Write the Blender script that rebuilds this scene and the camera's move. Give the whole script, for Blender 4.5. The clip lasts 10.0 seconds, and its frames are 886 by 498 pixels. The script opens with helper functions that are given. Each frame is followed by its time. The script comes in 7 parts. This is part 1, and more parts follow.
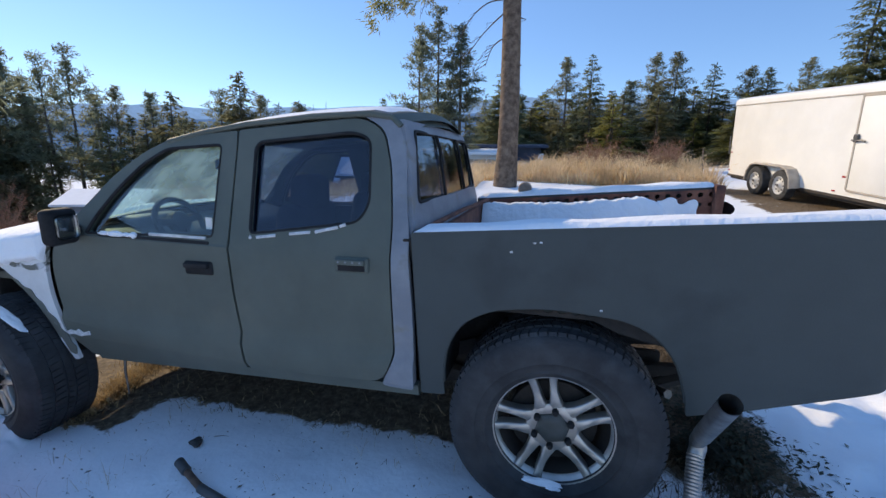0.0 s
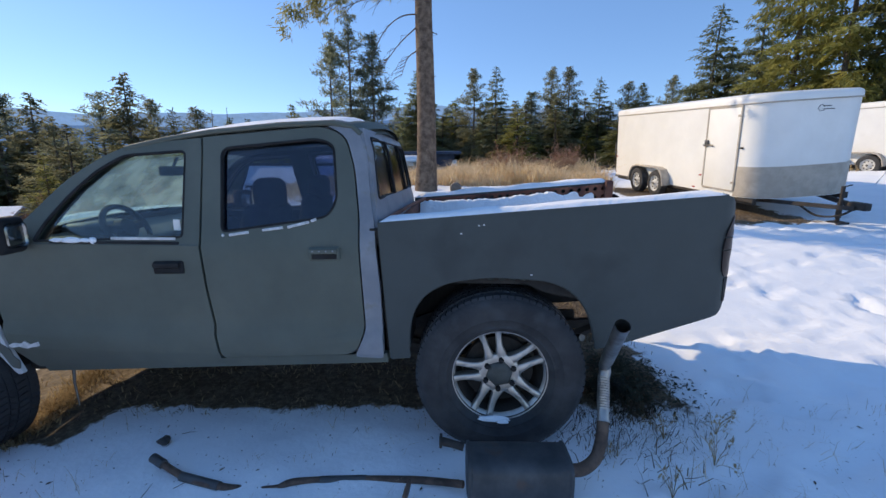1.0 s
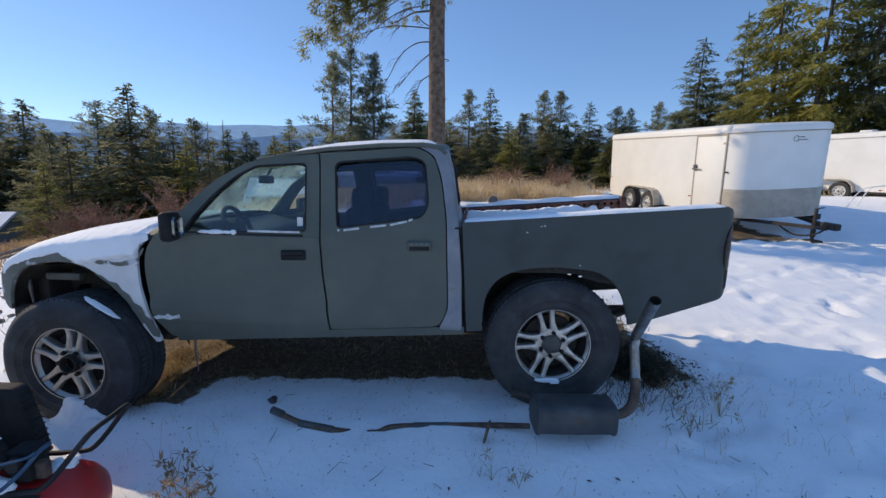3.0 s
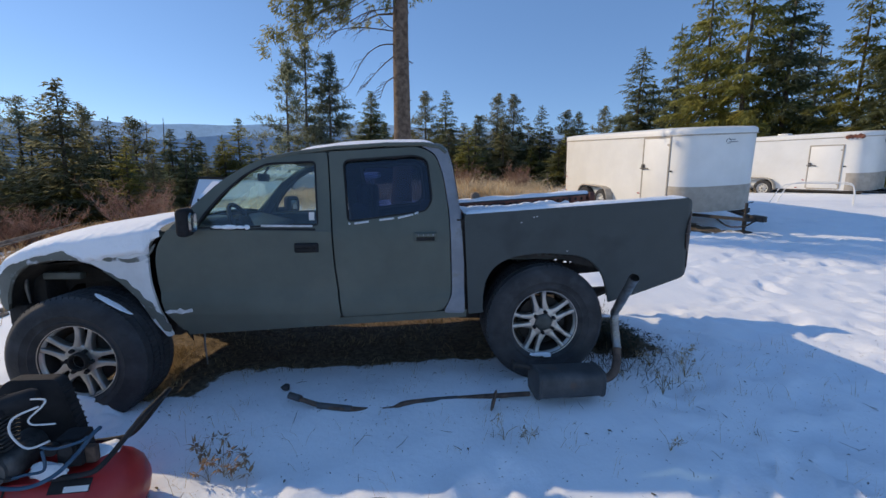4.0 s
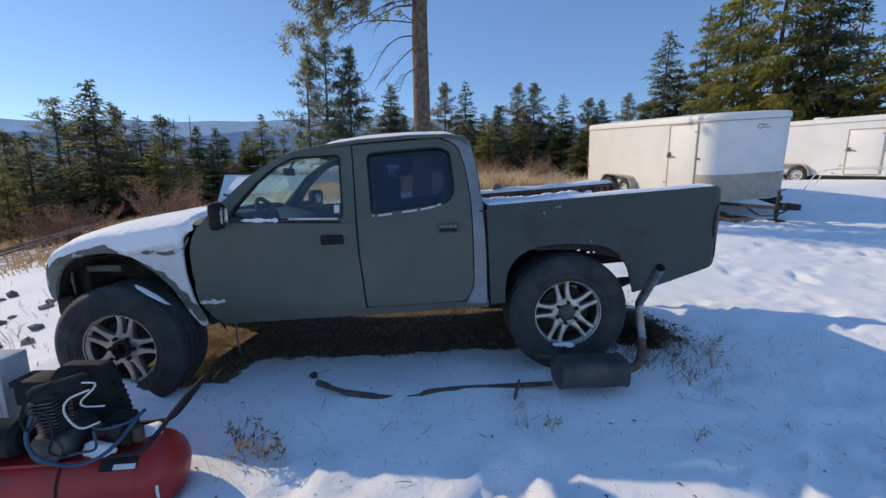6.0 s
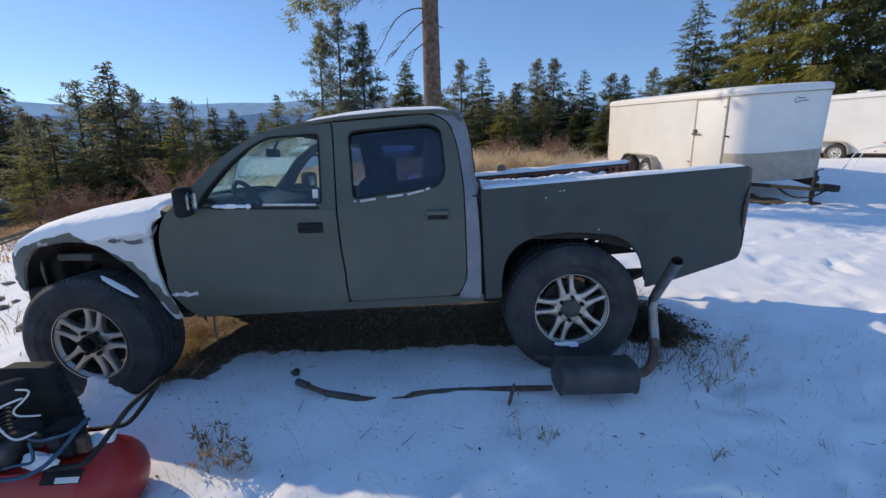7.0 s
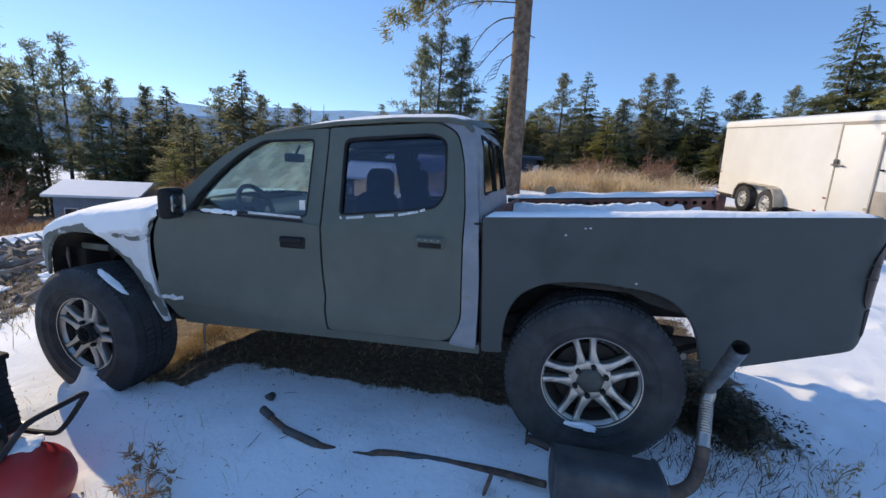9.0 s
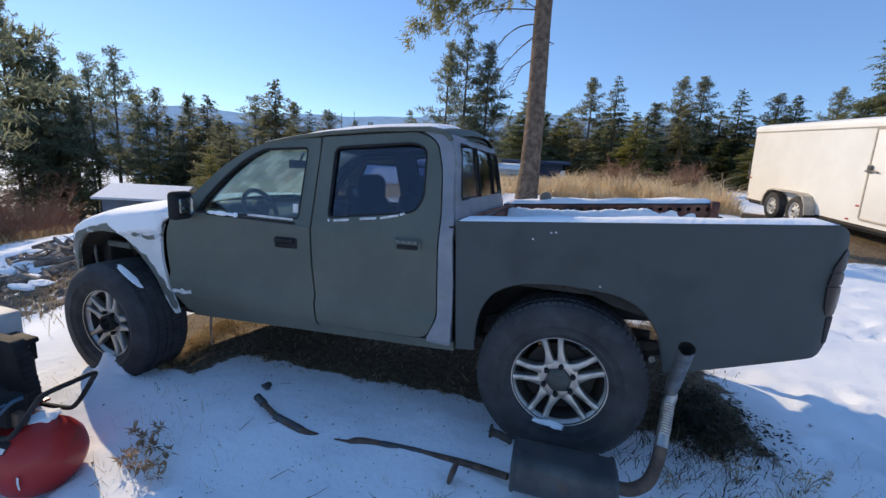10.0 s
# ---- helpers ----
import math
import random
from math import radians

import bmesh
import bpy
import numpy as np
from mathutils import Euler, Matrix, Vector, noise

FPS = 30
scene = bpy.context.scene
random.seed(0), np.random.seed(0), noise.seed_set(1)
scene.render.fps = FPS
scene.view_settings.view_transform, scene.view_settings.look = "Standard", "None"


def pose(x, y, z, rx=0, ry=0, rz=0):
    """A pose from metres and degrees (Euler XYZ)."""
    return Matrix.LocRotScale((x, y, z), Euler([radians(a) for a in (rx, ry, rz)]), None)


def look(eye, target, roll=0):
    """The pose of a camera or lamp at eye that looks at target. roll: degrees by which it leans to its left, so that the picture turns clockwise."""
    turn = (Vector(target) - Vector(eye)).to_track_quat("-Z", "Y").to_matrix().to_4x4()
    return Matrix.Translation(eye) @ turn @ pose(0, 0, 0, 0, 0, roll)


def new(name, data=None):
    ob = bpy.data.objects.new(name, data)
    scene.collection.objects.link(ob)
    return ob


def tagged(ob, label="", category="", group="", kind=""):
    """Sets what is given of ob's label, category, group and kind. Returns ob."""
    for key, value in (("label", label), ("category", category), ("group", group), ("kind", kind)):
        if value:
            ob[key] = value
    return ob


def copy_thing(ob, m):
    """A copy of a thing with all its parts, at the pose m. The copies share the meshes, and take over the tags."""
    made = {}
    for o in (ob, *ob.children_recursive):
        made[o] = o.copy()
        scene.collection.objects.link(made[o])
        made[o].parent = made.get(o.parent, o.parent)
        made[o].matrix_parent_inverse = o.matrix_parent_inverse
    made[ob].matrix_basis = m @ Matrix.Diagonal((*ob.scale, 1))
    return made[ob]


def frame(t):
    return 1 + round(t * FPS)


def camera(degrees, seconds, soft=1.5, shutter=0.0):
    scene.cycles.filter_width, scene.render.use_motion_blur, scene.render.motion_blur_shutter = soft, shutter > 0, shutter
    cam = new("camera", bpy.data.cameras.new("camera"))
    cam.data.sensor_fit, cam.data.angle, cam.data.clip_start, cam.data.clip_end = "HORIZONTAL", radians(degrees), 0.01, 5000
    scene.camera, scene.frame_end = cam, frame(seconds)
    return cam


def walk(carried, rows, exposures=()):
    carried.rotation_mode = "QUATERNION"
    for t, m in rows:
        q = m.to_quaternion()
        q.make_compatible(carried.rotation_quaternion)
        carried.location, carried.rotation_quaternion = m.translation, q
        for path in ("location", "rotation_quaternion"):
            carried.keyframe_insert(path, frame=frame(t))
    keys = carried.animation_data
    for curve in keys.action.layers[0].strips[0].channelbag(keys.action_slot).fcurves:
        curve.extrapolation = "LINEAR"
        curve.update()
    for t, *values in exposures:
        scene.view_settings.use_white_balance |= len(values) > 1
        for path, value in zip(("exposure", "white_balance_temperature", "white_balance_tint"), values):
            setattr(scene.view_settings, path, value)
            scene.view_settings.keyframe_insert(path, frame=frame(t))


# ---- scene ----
cam = camera(94.6, 10.0)
PATH = [
    (0, (0.069, 0.033, 1.523), (-0.409, 1.927, 1.094), 0.9),
    (0.5, (-0.028, -0.135, 1.546), (-0.262, 1.806, 1.126), 0.5),
    (1, (-0.05, -0.359, 1.495), (-0.138, 1.6, 1.101), -0.0),
    (1.5, (-0.12, -0.502, 1.504), (-0.191, 1.463, 1.139), 0.1),
    (2, (-0.328, -0.659, 1.485), (-0.43, 1.31, 1.151), 0.7),
    (2.5, (-0.483, -0.824, 1.504), (-0.602, 1.147, 1.186), 1.6),
    (3, (-0.532, -0.955, 1.469), (-0.56, 1.02, 1.153), 1.4),
    (4.5, (-0.985, -1.276, 1.425), (-0.76, 0.689, 1.124), 1.0),
    (5, (-1.004, -1.291, 1.426), (-0.791, 0.675, 1.127), 1.0),
    (5.5, (-0.982, -1.27, 1.424), (-0.823, 0.7, 1.112), 0.6),
    (7, (-0.686, -0.952, 1.423), (-0.684, 1.0, 0.989), -0.2),
    (7.5, (-0.705, -0.673, 1.438), (-0.697, 1.273, 0.976), 0.6),
    (8, (-0.556, -0.464, 1.447), (-0.642, 1.486, 1.013), 1.4),
    (8.5, (-0.347, -0.362, 1.465), (-0.633, 1.575, 1.06), 2.5),
    (9, (-0.196, -0.442, 1.464), (-0.623, 1.472, 1.073), 3.5),
    (9.5, (-0.075, -0.495, 1.489), (-0.584, 1.401, 1.105), 4.0),
    (10, (0.1, -0.493, 1.489), (-0.461, 1.389, 1.113), 3.6),
]
walk(cam, [(t, look(eye, target, roll)) for t, eye, target, roll in PATH],
     [(0.0, 0.70, 6450, 13), (2.5, 0.50, 6450, 13), (4.5, 0.32, 6450, 13), (5.5, 0.32, 6450, 13), (7.5, 0.48, 6450, 13), (9.0, 0.65, 6450, 13), (10.0, 0.63, 6450, 13)])

# ---- light ----
SUN_AZ, SUN_EL = 64.0, 28.0          # degrees left of +y, degrees above the horizon
world = bpy.data.worlds.new("sky")
scene.world = world
world.use_nodes = True
wn = world.node_tree.nodes
sky = wn.new("ShaderNodeTexSky")
sky.sky_type, sky.sun_disc = "NISHITA", False
sky.sun_elevation, sky.sun_rotation = radians(SUN_EL), radians(-SUN_AZ)
sky.altitude, sky.air_density, sky.dust_density, sky.ozone_density = 1200, 1.0, 0.08, 4.0
# the clear sky, with an even blue airlight over it
air = wn.new("ShaderNodeMix")
air.data_type, air.blend_type = "RGBA", "ADD"
air.inputs["Factor"].default_value = 1.0
air.inputs[7].default_value = (0.50, 1.13, 2.32, 1.0)
world.node_tree.links.new(sky.outputs[0], air.inputs[6])
wn["Background"].inputs["Strength"].default_value = 0.079
world.node_tree.links.new(air.outputs[2], wn["Background"].inputs["Color"])
sun = new("sun", bpy.data.lights.new("sun", "SUN"))
sun.data.energy, sun.data.angle, sun.data.color = 2.45, radians(0.6), (1.0, 0.80, 0.51)
SUN_DIR = Vector((-math.sin(radians(SUN_AZ)) * math.cos(radians(SUN_EL)), math.cos(radians(SUN_AZ)) * math.cos(radians(SUN_EL)), math.sin(radians(SUN_EL))))
sun.matrix_world = look((0, 0, 60), Vector((0, 0, 60)) - SUN_DIR)


# ---- materials ----
def rgb(c):
    return (c[0], c[1], c[2], 1.0)


def mat(name, a, b=None, rough=0.6, metal=0.0, scale=6.0, detail=5.0, bump=0.0, bump_scale=None, lo=0.35, hi=0.65, spread=0.0, coords="Object", spec=0.5, patch=None, patch_at=(0.58, 0.66), patch_scale=2.0, rough2=None, leaf=0.0):
    """Two tones mixed by a noise, an optional third in patches, a fine relief, and a spread of brightness between pieces."""
    m = bpy.data.materials.new(name)
    m.use_nodes = True
    nt, n = m.node_tree, m.node_tree.nodes
    p = n["Principled BSDF"]
    p.inputs["Metallic"].default_value = metal
    p.inputs["Roughness"].default_value = rough
    p.inputs["Specular IOR Level"].default_value = spec
    tc = n.new("ShaderNodeTexCoord")
    nz = n.new("ShaderNodeTexNoise")
    nz.inputs["Scale"].default_value, nz.inputs["Detail"].default_value, nz.inputs["Roughness"].default_value = scale, detail, 0.62
    nt.links.new(tc.outputs[coords], nz.inputs["Vector"])
    ramp = n.new("ShaderNodeValToRGB")
    ramp.color_ramp.elements[0].position, ramp.color_ramp.elements[1].position = lo, hi
    ramp.color_ramp.elements[0].color, ramp.color_ramp.elements[1].color = rgb(a), rgb(b or a)
    nt.links.new(nz.outputs["Fac"], ramp.inputs["Fac"])
    colour = ramp.outputs["Color"]
    if patch:
        n2 = n.new("ShaderNodeTexNoise")
        n2.inputs["Scale"].default_value, n2.inputs["Detail"].default_value = patch_scale, 7
        nt.links.new(tc.outputs[coords], n2.inputs["Vector"])
        r2 = n.new("ShaderNodeMapRange")
        r2.inputs["From Min"].default_value, r2.inputs["From Max"].default_value = patch_at
        nt.links.new(n2.outputs["Fac"], r2.inputs["Value"])
        mx = n.new("ShaderNodeMix")
        mx.data_type = "RGBA"
        nt.links.new(r2.outputs["Result"], mx.inputs["Factor"])
        nt.links.new(colour, mx.inputs[6])
        mx.inputs[7].default_value = rgb(patch)
        colour = mx.outputs[2]
    if spread:
        oi, gi = n.new("ShaderNodeObjectInfo"), n.new("ShaderNodeNewGeometry")
        add = n.new("ShaderNodeMath")
        add.operation = "ADD"
        nt.links.new(oi.outputs["Random"], add.inputs[0])
        nt.links.new(gi.outputs["Random Per Island"], add.inputs[1])
        mr = n.new("ShaderNodeMapRange")
        mr.inputs["From Max"].default_value = 2.0
        mr.inputs["To Min"].default_value, mr.inputs["To Max"].default_value = 1 - spread, 1 + spread
        nt.links.new(add.outputs[0], mr.inputs["Value"])
        hs = n.new("ShaderNodeHueSaturation")
        nt.links.new(mr.outputs["Result"], hs.inputs["Value"])
        nt.links.new(colour, hs.inputs["Color"])
        colour = hs.outputs["Color"]
    nt.links.new(colour, p.inputs["Base Color"])
    if leaf:
        tl, ms = n.new("ShaderNodeBsdfTranslucent"), n.new("ShaderNodeMixShader")
        ms.inputs[0].default_value = leaf
        nt.links.new(colour, tl.inputs["Color"])
        nt.links.new(p.outputs[0], ms.inputs[1])
        nt.links.new(tl.outputs[0], ms.inputs[2])
        nt.links.new(ms.outputs[0], n["Material Output"].inputs["Surface"])
    if rough2 is not None:
        rr = n.new("ShaderNodeMapRange")
        rr.inputs["To Min"].default_value, rr.inputs["To Max"].default_value = rough, rough2
        nt.links.new(nz.outputs["Fac"], rr.inputs["Value"])
        nt.links.new(rr.outputs["Result"], p.inputs["Roughness"])
    if bump:
        nb = n.new("ShaderNodeTexNoise")
        nb.inputs["Scale"].default_value, nb.inputs["Detail"].default_value = bump_scale or scale * 4, 6
        nt.links.new(tc.outputs[coords], nb.inputs["Vector"])
        bp = n.new("ShaderNodeBump")
        bp.inputs["Strength"].default_value, bp.inputs["Distance"].default_value = 1.0, bump
        nt.links.new(nb.outputs["Fac"], bp.inputs["Height"])
        nt.links.new(bp.outputs["Normal"], p.inputs["Normal"])
    return m


def glass(name, tint, gloss=1.0, frost=0.0, frost_col=(0.8, 0.85, 0.86)):
    """A thin pane: tinted and clear, glossy by Fresnel, with a share of frost that scatters light through."""
    m = bpy.data.materials.new(name)
    m.use_nodes = True
    nt, n = m.node_tree, m.node_tree.nodes
    n.remove(n["Principled BSDF"])
    tr, gl, fr, mx = n.new("ShaderNodeBsdfTransparent"), n.new("ShaderNodeBsdfGlossy"), n.new("ShaderNodeLayerWeight"), n.new("ShaderNodeMixShader")
    tr.inputs["Color"].default_value = rgb(tint)
    gl.inputs["Roughness"].default_value = 0.03
    gl.inputs["Color"].default_value = rgb((gloss, gloss, gloss))
    fr.inputs["Blend"].default_value = 0.5
    pw, ad = n.new("ShaderNodeMath"), n.new("ShaderNodeMath")
    pw.operation, pw.inputs[1].default_value = "POWER", 4.0
    ad.operation, ad.inputs[1].default_value, ad.inputs[2].default_value = "MULTIPLY_ADD", 0.75, 0.06
    nt.links.new(fr.outputs["Facing"], pw.inputs[0])
    nt.links.new(pw.outputs[0], ad.inputs[0])
    base = tr.outputs[0]
    if frost:
        tl, df, m2, m3 = n.new("ShaderNodeBsdfTranslucent"), n.new("ShaderNodeBsdfDiffuse"), n.new("ShaderNodeMixShader"), n.new("ShaderNodeMixShader")
        tl.inputs["Color"].default_value = df.inputs["Color"].default_value = rgb(frost_col)
        m2.inputs[0].default_value = 0.35
        nt.links.new(tl.outputs[0], m2.inputs[1])
        nt.links.new(df.outputs[0], m2.inputs[2])
        tc, nz, rp = n.new("ShaderNodeTexCoord"), n.new("ShaderNodeTexNoise"), n.new("ShaderNodeMapRange")
        nz.inputs["Scale"].default_value, nz.inputs["Detail"].default_value = 5.0, 8.0
        nt.links.new(tc.outputs["Object"], nz.inputs["Vector"])
        nt.links.new(nz.outputs["Fac"], rp.inputs["Value"])
        rp.inputs["From Min"].default_value, rp.inputs["From Max"].default_value = 0.3, 0.7
        rp.inputs["To Min"].default_value, rp.inputs["To Max"].default_value = max(0, frost - 0.2), min(1, frost + 0.2)
        nt.links.new(rp.outputs["Result"], m3.inputs[0])
        nt.links.new(tr.outputs[0], m3.inputs[1])
        nt.links.new(m2.outputs[0], m3.inputs[2])
        base = m3.outputs[0]
    nt.links.new(ad.outputs[0], mx.inputs[0])
    nt.links.new(base, mx.inputs[1])
    nt.links.new(gl.outputs[0], mx.inputs[2])
    nt.links.new(mx.outputs[0], n["Material Output"].inputs["Surface"])
    return m


M_SNOW = mat("snow", (0.88, 0.91, 0.95), (0.93, 0.95, 0.98), rough=0.75, scale=3, bump=0.012, bump_scale=22, spec=0.3)
M_OLIVE = mat("olive_primer", (0.086, 0.098, 0.082), (0.111, 0.124, 0.104), rough=0.55, scale=3.5, bump=0.0006, bump_scale=180, rough2=0.75, patch=(0.15, 0.155, 0.125), patch_at=(0.54, 0.74), patch_scale=1.5)
M_BED = mat("dark_bed_paint", (0.036, 0.048, 0.050), (0.051, 0.064, 0.065), rough=0.45, scale=2.2, bump=0.0005, bump_scale=160, rough2=0.7, patch=(0.026, 0.034, 0.037), patch_at=(0.56, 0.72), patch_scale=3.0)
M_PRIMER = mat("blue_grey_primer", (0.19, 0.205, 0.235), (0.27, 0.285, 0.315), rough=0.5, scale=5, bump=0.0008, bump_scale=120, patch=(0.2, 0.2, 0.19), patch_at=(0.6, 0.7), patch_scale=9)
M_FENDER = mat("worn_white_fender", (0.62, 0.62, 0.62), (0.74, 0.745, 0.75), rough=0.6, scale=4, bump=0.001, bump_scale=60, patch=(0.14, 0.145, 0.125), patch_at=(0.61, 0.64), patch_scale=5.5)
M_WINGF = mat("frosty_olive", (0.10, 0.105, 0.09), (0.15, 0.155, 0.135), rough=0.6, scale=4, bump=0.001, bump_scale=60, patch=(0.55, 0.57, 0.6), patch_at=(0.55, 0.6), patch_scale=7)
M_BLACK = mat("black_plastic", (0.012, 0.012, 0.013), (0.03, 0.03, 0.032), rough=0.72, scale=9, bump=0.0005, bump_scale=300, spec=0.25)
M_DARK = mat("underbody_dark", (0.012, 0.011, 0.01), (0.04, 0.033, 0.028), rough=0.85, scale=7, bump=0.003, bump_scale=60)
M_RUST = mat("rusty_steel", (0.15, 0.055, 0.036), (0.30, 0.125, 0.075), rough=0.85, scale=9, bump=0.001, bump_scale=130, patch=(0.09, 0.04, 0.035), patch_at=(0.5, 0.65), patch_scale=6)
M_RUBBER = mat("tyre_rubber", (0.02, 0.021, 0.024), (0.046, 0.047, 0.05), rough=0.75, scale=6, bump=0.002, bump_scale=70, patch=(0.055, 0.058, 0.063), patch_at=(0.52, 0.72), patch_scale=9)
M_ALLOY = mat("alloy", (0.42, 0.41, 0.395), (0.60, 0.585, 0.55), rough=0.34, metal=0.85, scale=8, bump=0.0006, bump_scale=80, rough2=0.5)
M_HUBCAP = mat("dull_green_cap", (0.045, 0.052, 0.050), (0.075, 0.083, 0.08), rough=0.5, scale=20, bump=0.0004)
M_GREYMETAL = mat("dull_metal", (0.1, 0.1, 0.1), (0.24, 0.23, 0.22), rough=0.5, metal=0.8, scale=12, bump=0.001, bump_scale=90)
M_EXH = mat("galvanised_pipe", (0.24, 0.23, 0.22), (0.46, 0.45, 0.43), rough=0.4, metal=0.9, scale=14, bump=0.0008, bump_scale=110)
M_EXHRUST = mat("rusty_pipe", (0.06, 0.042, 0.035), (0.17, 0.115, 0.085), rough=0.7, metal=0.35, scale=16, bump=0.001, bump_scale=120)
M_MUFF = mat("muffler_steel", (0.055, 0.06, 0.065), (0.11, 0.112, 0.115), rough=0.6, metal=0.4, scale=5, bump=0.001, bump_scale=70, patch=(0.12, 0.08, 0.06), patch_at=(0.62, 0.75), patch_scale=7)
M_LENS = mat("smoked_lens", (0.015, 0.012, 0.013), (0.03, 0.02, 0.02), rough=0.4, scale=4, spec=0.25)
M_REDLENS = mat("red_lens", (0.35, 0.02, 0.02), (0.45, 0.04, 0.03), rough=0.2, scale=8)
M_TRIM = mat("worn_silver_trim", (0.45, 0.46, 0.48), (0.72, 0.73, 0.75), rough=0.35, scale=30)
M_SEAT = mat("grey_seat_cloth", (0.03, 0.033, 0.04), (0.055, 0.058, 0.068), rough=0.95, scale=20, bump=0.001, bump_scale=300)
M_DASH = mat("dash_plastic", (0.03, 0.034, 0.038), (0.055, 0.06, 0.065), rough=0.6, scale=10, bump=0.0004, bump_scale=300)
M_WSHIELD = glass("frosted_windshield", (0.66, 0.88, 0.84), 1.0, 0.30, (0.62, 0.86, 0.84))
M_CLEAR = glass("side_glass", (0.88, 0.93, 0.92), 1.0)
M_TINT = glass("tinted_glass", (0.52, 0.57, 0.70), 1.0)
M_BACKGL = glass("rear_glass", (0.6, 0.62, 0.62), 1.0)
M_MIRROR = mat("mirror_glass", (0.22, 0.235, 0.235), (0.30, 0.31, 0.31), rough=0.16, metal=1.0)
M_TRAILER = mat("trailer_white", (0.78, 0.775, 0.745), (0.84, 0.835, 0.805), rough=0.4, scale=1.5, bump=0.0006, bump_scale=14, patch=(0.75, 0.735, 0.69), patch_at=(0.58, 0.8), patch_scale=1.1)
M_GUARD = mat("aluminium_guard", (0.37, 0.325, 0.27), (0.49, 0.44, 0.37), rough=0.6, metal=0.0, scale=5, bump=0.0008, bump_scale=40, patch=(0.40, 0.35, 0.29), patch_at=(0.5, 0.8), patch_scale=2)
M_FRAME = mat("trailer_frame_black", (0.018, 0.017, 0.016), (0.05, 0.04, 0.034), rough=0.7, scale=8, bump=0.001)
M_RED = mat("red_tank_paint", (0.36, 0.018, 0.018), (0.46, 0.03, 0.027), rough=0.38, scale=4, bump=0.0006, bump_scale=60, patch=(0.2, 0.04, 0.03), patch_at=(0.6, 0.75), patch_scale=5)
M_CAST = mat("cast_iron", (0.05, 0.05, 0.05), (0.13, 0.125, 0.12), rough=0.6, metal=0.5, scale=14, bump=0.001, bump_scale=120)
M_HOSE = mat("blue_hose", (0.02, 0.06, 0.11), (0.035, 0.095, 0.155), rough=0.5, scale=20)
M_WIRE = mat("pale_cable", (0.6, 0.6, 0.6), (0.75, 0.75, 0.74), rough=0.5, scale=20)
M_PAPER = mat("label_white", (0.7, 0.7, 0.69), (0.8, 0.8, 0.79), rough=0.6, scale=9)
M_CRATE = mat("pale_crate", (0.5, 0.5, 0.49), (0.6, 0.6, 0.58), rough=0.6, scale=6, bump=0.001)
M_BARK = mat("pine_bark", (0.075, 0.05, 0.036), (0.22, 0.16, 0.115), rough=0.95, scale=7, bump=0.02, bump_scale=16, detail=9)
M_BARKD = mat("dark_bark", (0.075, 0.062, 0.052), (0.18, 0.15, 0.125), rough=0.95, scale=9, bump=0.01)
M_TWIG = mat("dead_twigs", (0.07, 0.05, 0.04), (0.15, 0.115, 0.09), rough=0.95, scale=9)
M_FIR = mat("fir_needles", (0.155, 0.18, 0.10), (0.26, 0.28, 0.155), rough=0.75, scale=1.2, spread=0.35, spec=0.3, leaf=0.7)
M_FIR2 = mat("olive_fir_needles", (0.19, 0.20, 0.12), (0.33, 0.32, 0.195), rough=0.75, scale=1.2, spread=0.35, spec=0.3, leaf=0.7)
# yellower copies of the fir and pine needles, with sunlight put into the colour
M_FIRY = mat("sunny_fir_needles", (0.21, 0.22, 0.065), (0.36, 0.345, 0.12), rough=0.75, scale=1.0, spread=0.35, spec=0.3, leaf=0.7)
M_BOUGH = mat("sunny_pine_needles", (0.25, 0.25, 0.10), (0.42, 0.40, 0.18), rough=0.75, scale=1.5, spread=0.35, spec=0.3, leaf=0.8)
M_PINE = mat("pine_needles", (0.18, 0.205, 0.145), (0.30, 0.325, 0.22), rough=0.75, scale=1.5, spread=0.35, spec=0.3, leaf=0.7)
M_GRASS = mat("dry_grass", (0.62, 0.47, 0.28), (0.88, 0.72, 0.49), rough=0.9, scale=0.6, spread=0.22, spec=0.2, leaf=0.5)
M_STRAW = mat("straw_weeds", (0.29, 0.21, 0.115), (0.56, 0.43, 0.25), rough=0.9, scale=5, spread=0.4, spec=0.2, leaf=0.35)
M_DARKWEED = mat("dark_dead_weeds", (0.04, 0.03, 0.02), (0.15, 0.11, 0.065), rough=0.95, scale=5, spread=0.5, spec=0.2, leaf=0.3)
M_DARKLEAF = mat("withered_leaves", (0.022, 0.026, 0.018), (0.08, 0.08, 0.05), rough=0.8, scale=6, spread=0.5, spec=0.3, leaf=0.2)
M_SEED = mat("brown_seed_heads", (0.20, 0.125, 0.07), (0.43, 0.29, 0.17), rough=0.95, scale=8, spread=0.5, spec=0.2, leaf=0.3)
M_BROWN = mat("brown_grass", (0.44, 0.28, 0.15), (0.70, 0.50, 0.29), rough=0.9, scale=0.5, spread=0.3, spec=0.2, leaf=0.45)
M_SHRUB = mat("red_brown_shrub", (0.36, 0.21, 0.15), (0.57, 0.40, 0.30), rough=0.9, scale=2, spread=0.35, spec=0.2, leaf=0.45)
M_STONE = mat("dark_stone", (0.03, 0.03, 0.032), (0.09, 0.085, 0.08), rough=0.85, scale=20, bump=0.004)
M_RUBBLE = mat("broken_stones", (0.10, 0.08, 0.065), (0.3, 0.25, 0.21), rough=0.9, scale=6, bump=0.006, spread=0.4)
M_LOG = mat("weathered_log", (0.12, 0.09, 0.07), (0.28, 0.23, 0.19), rough=0.9, scale=9, bump=0.006)
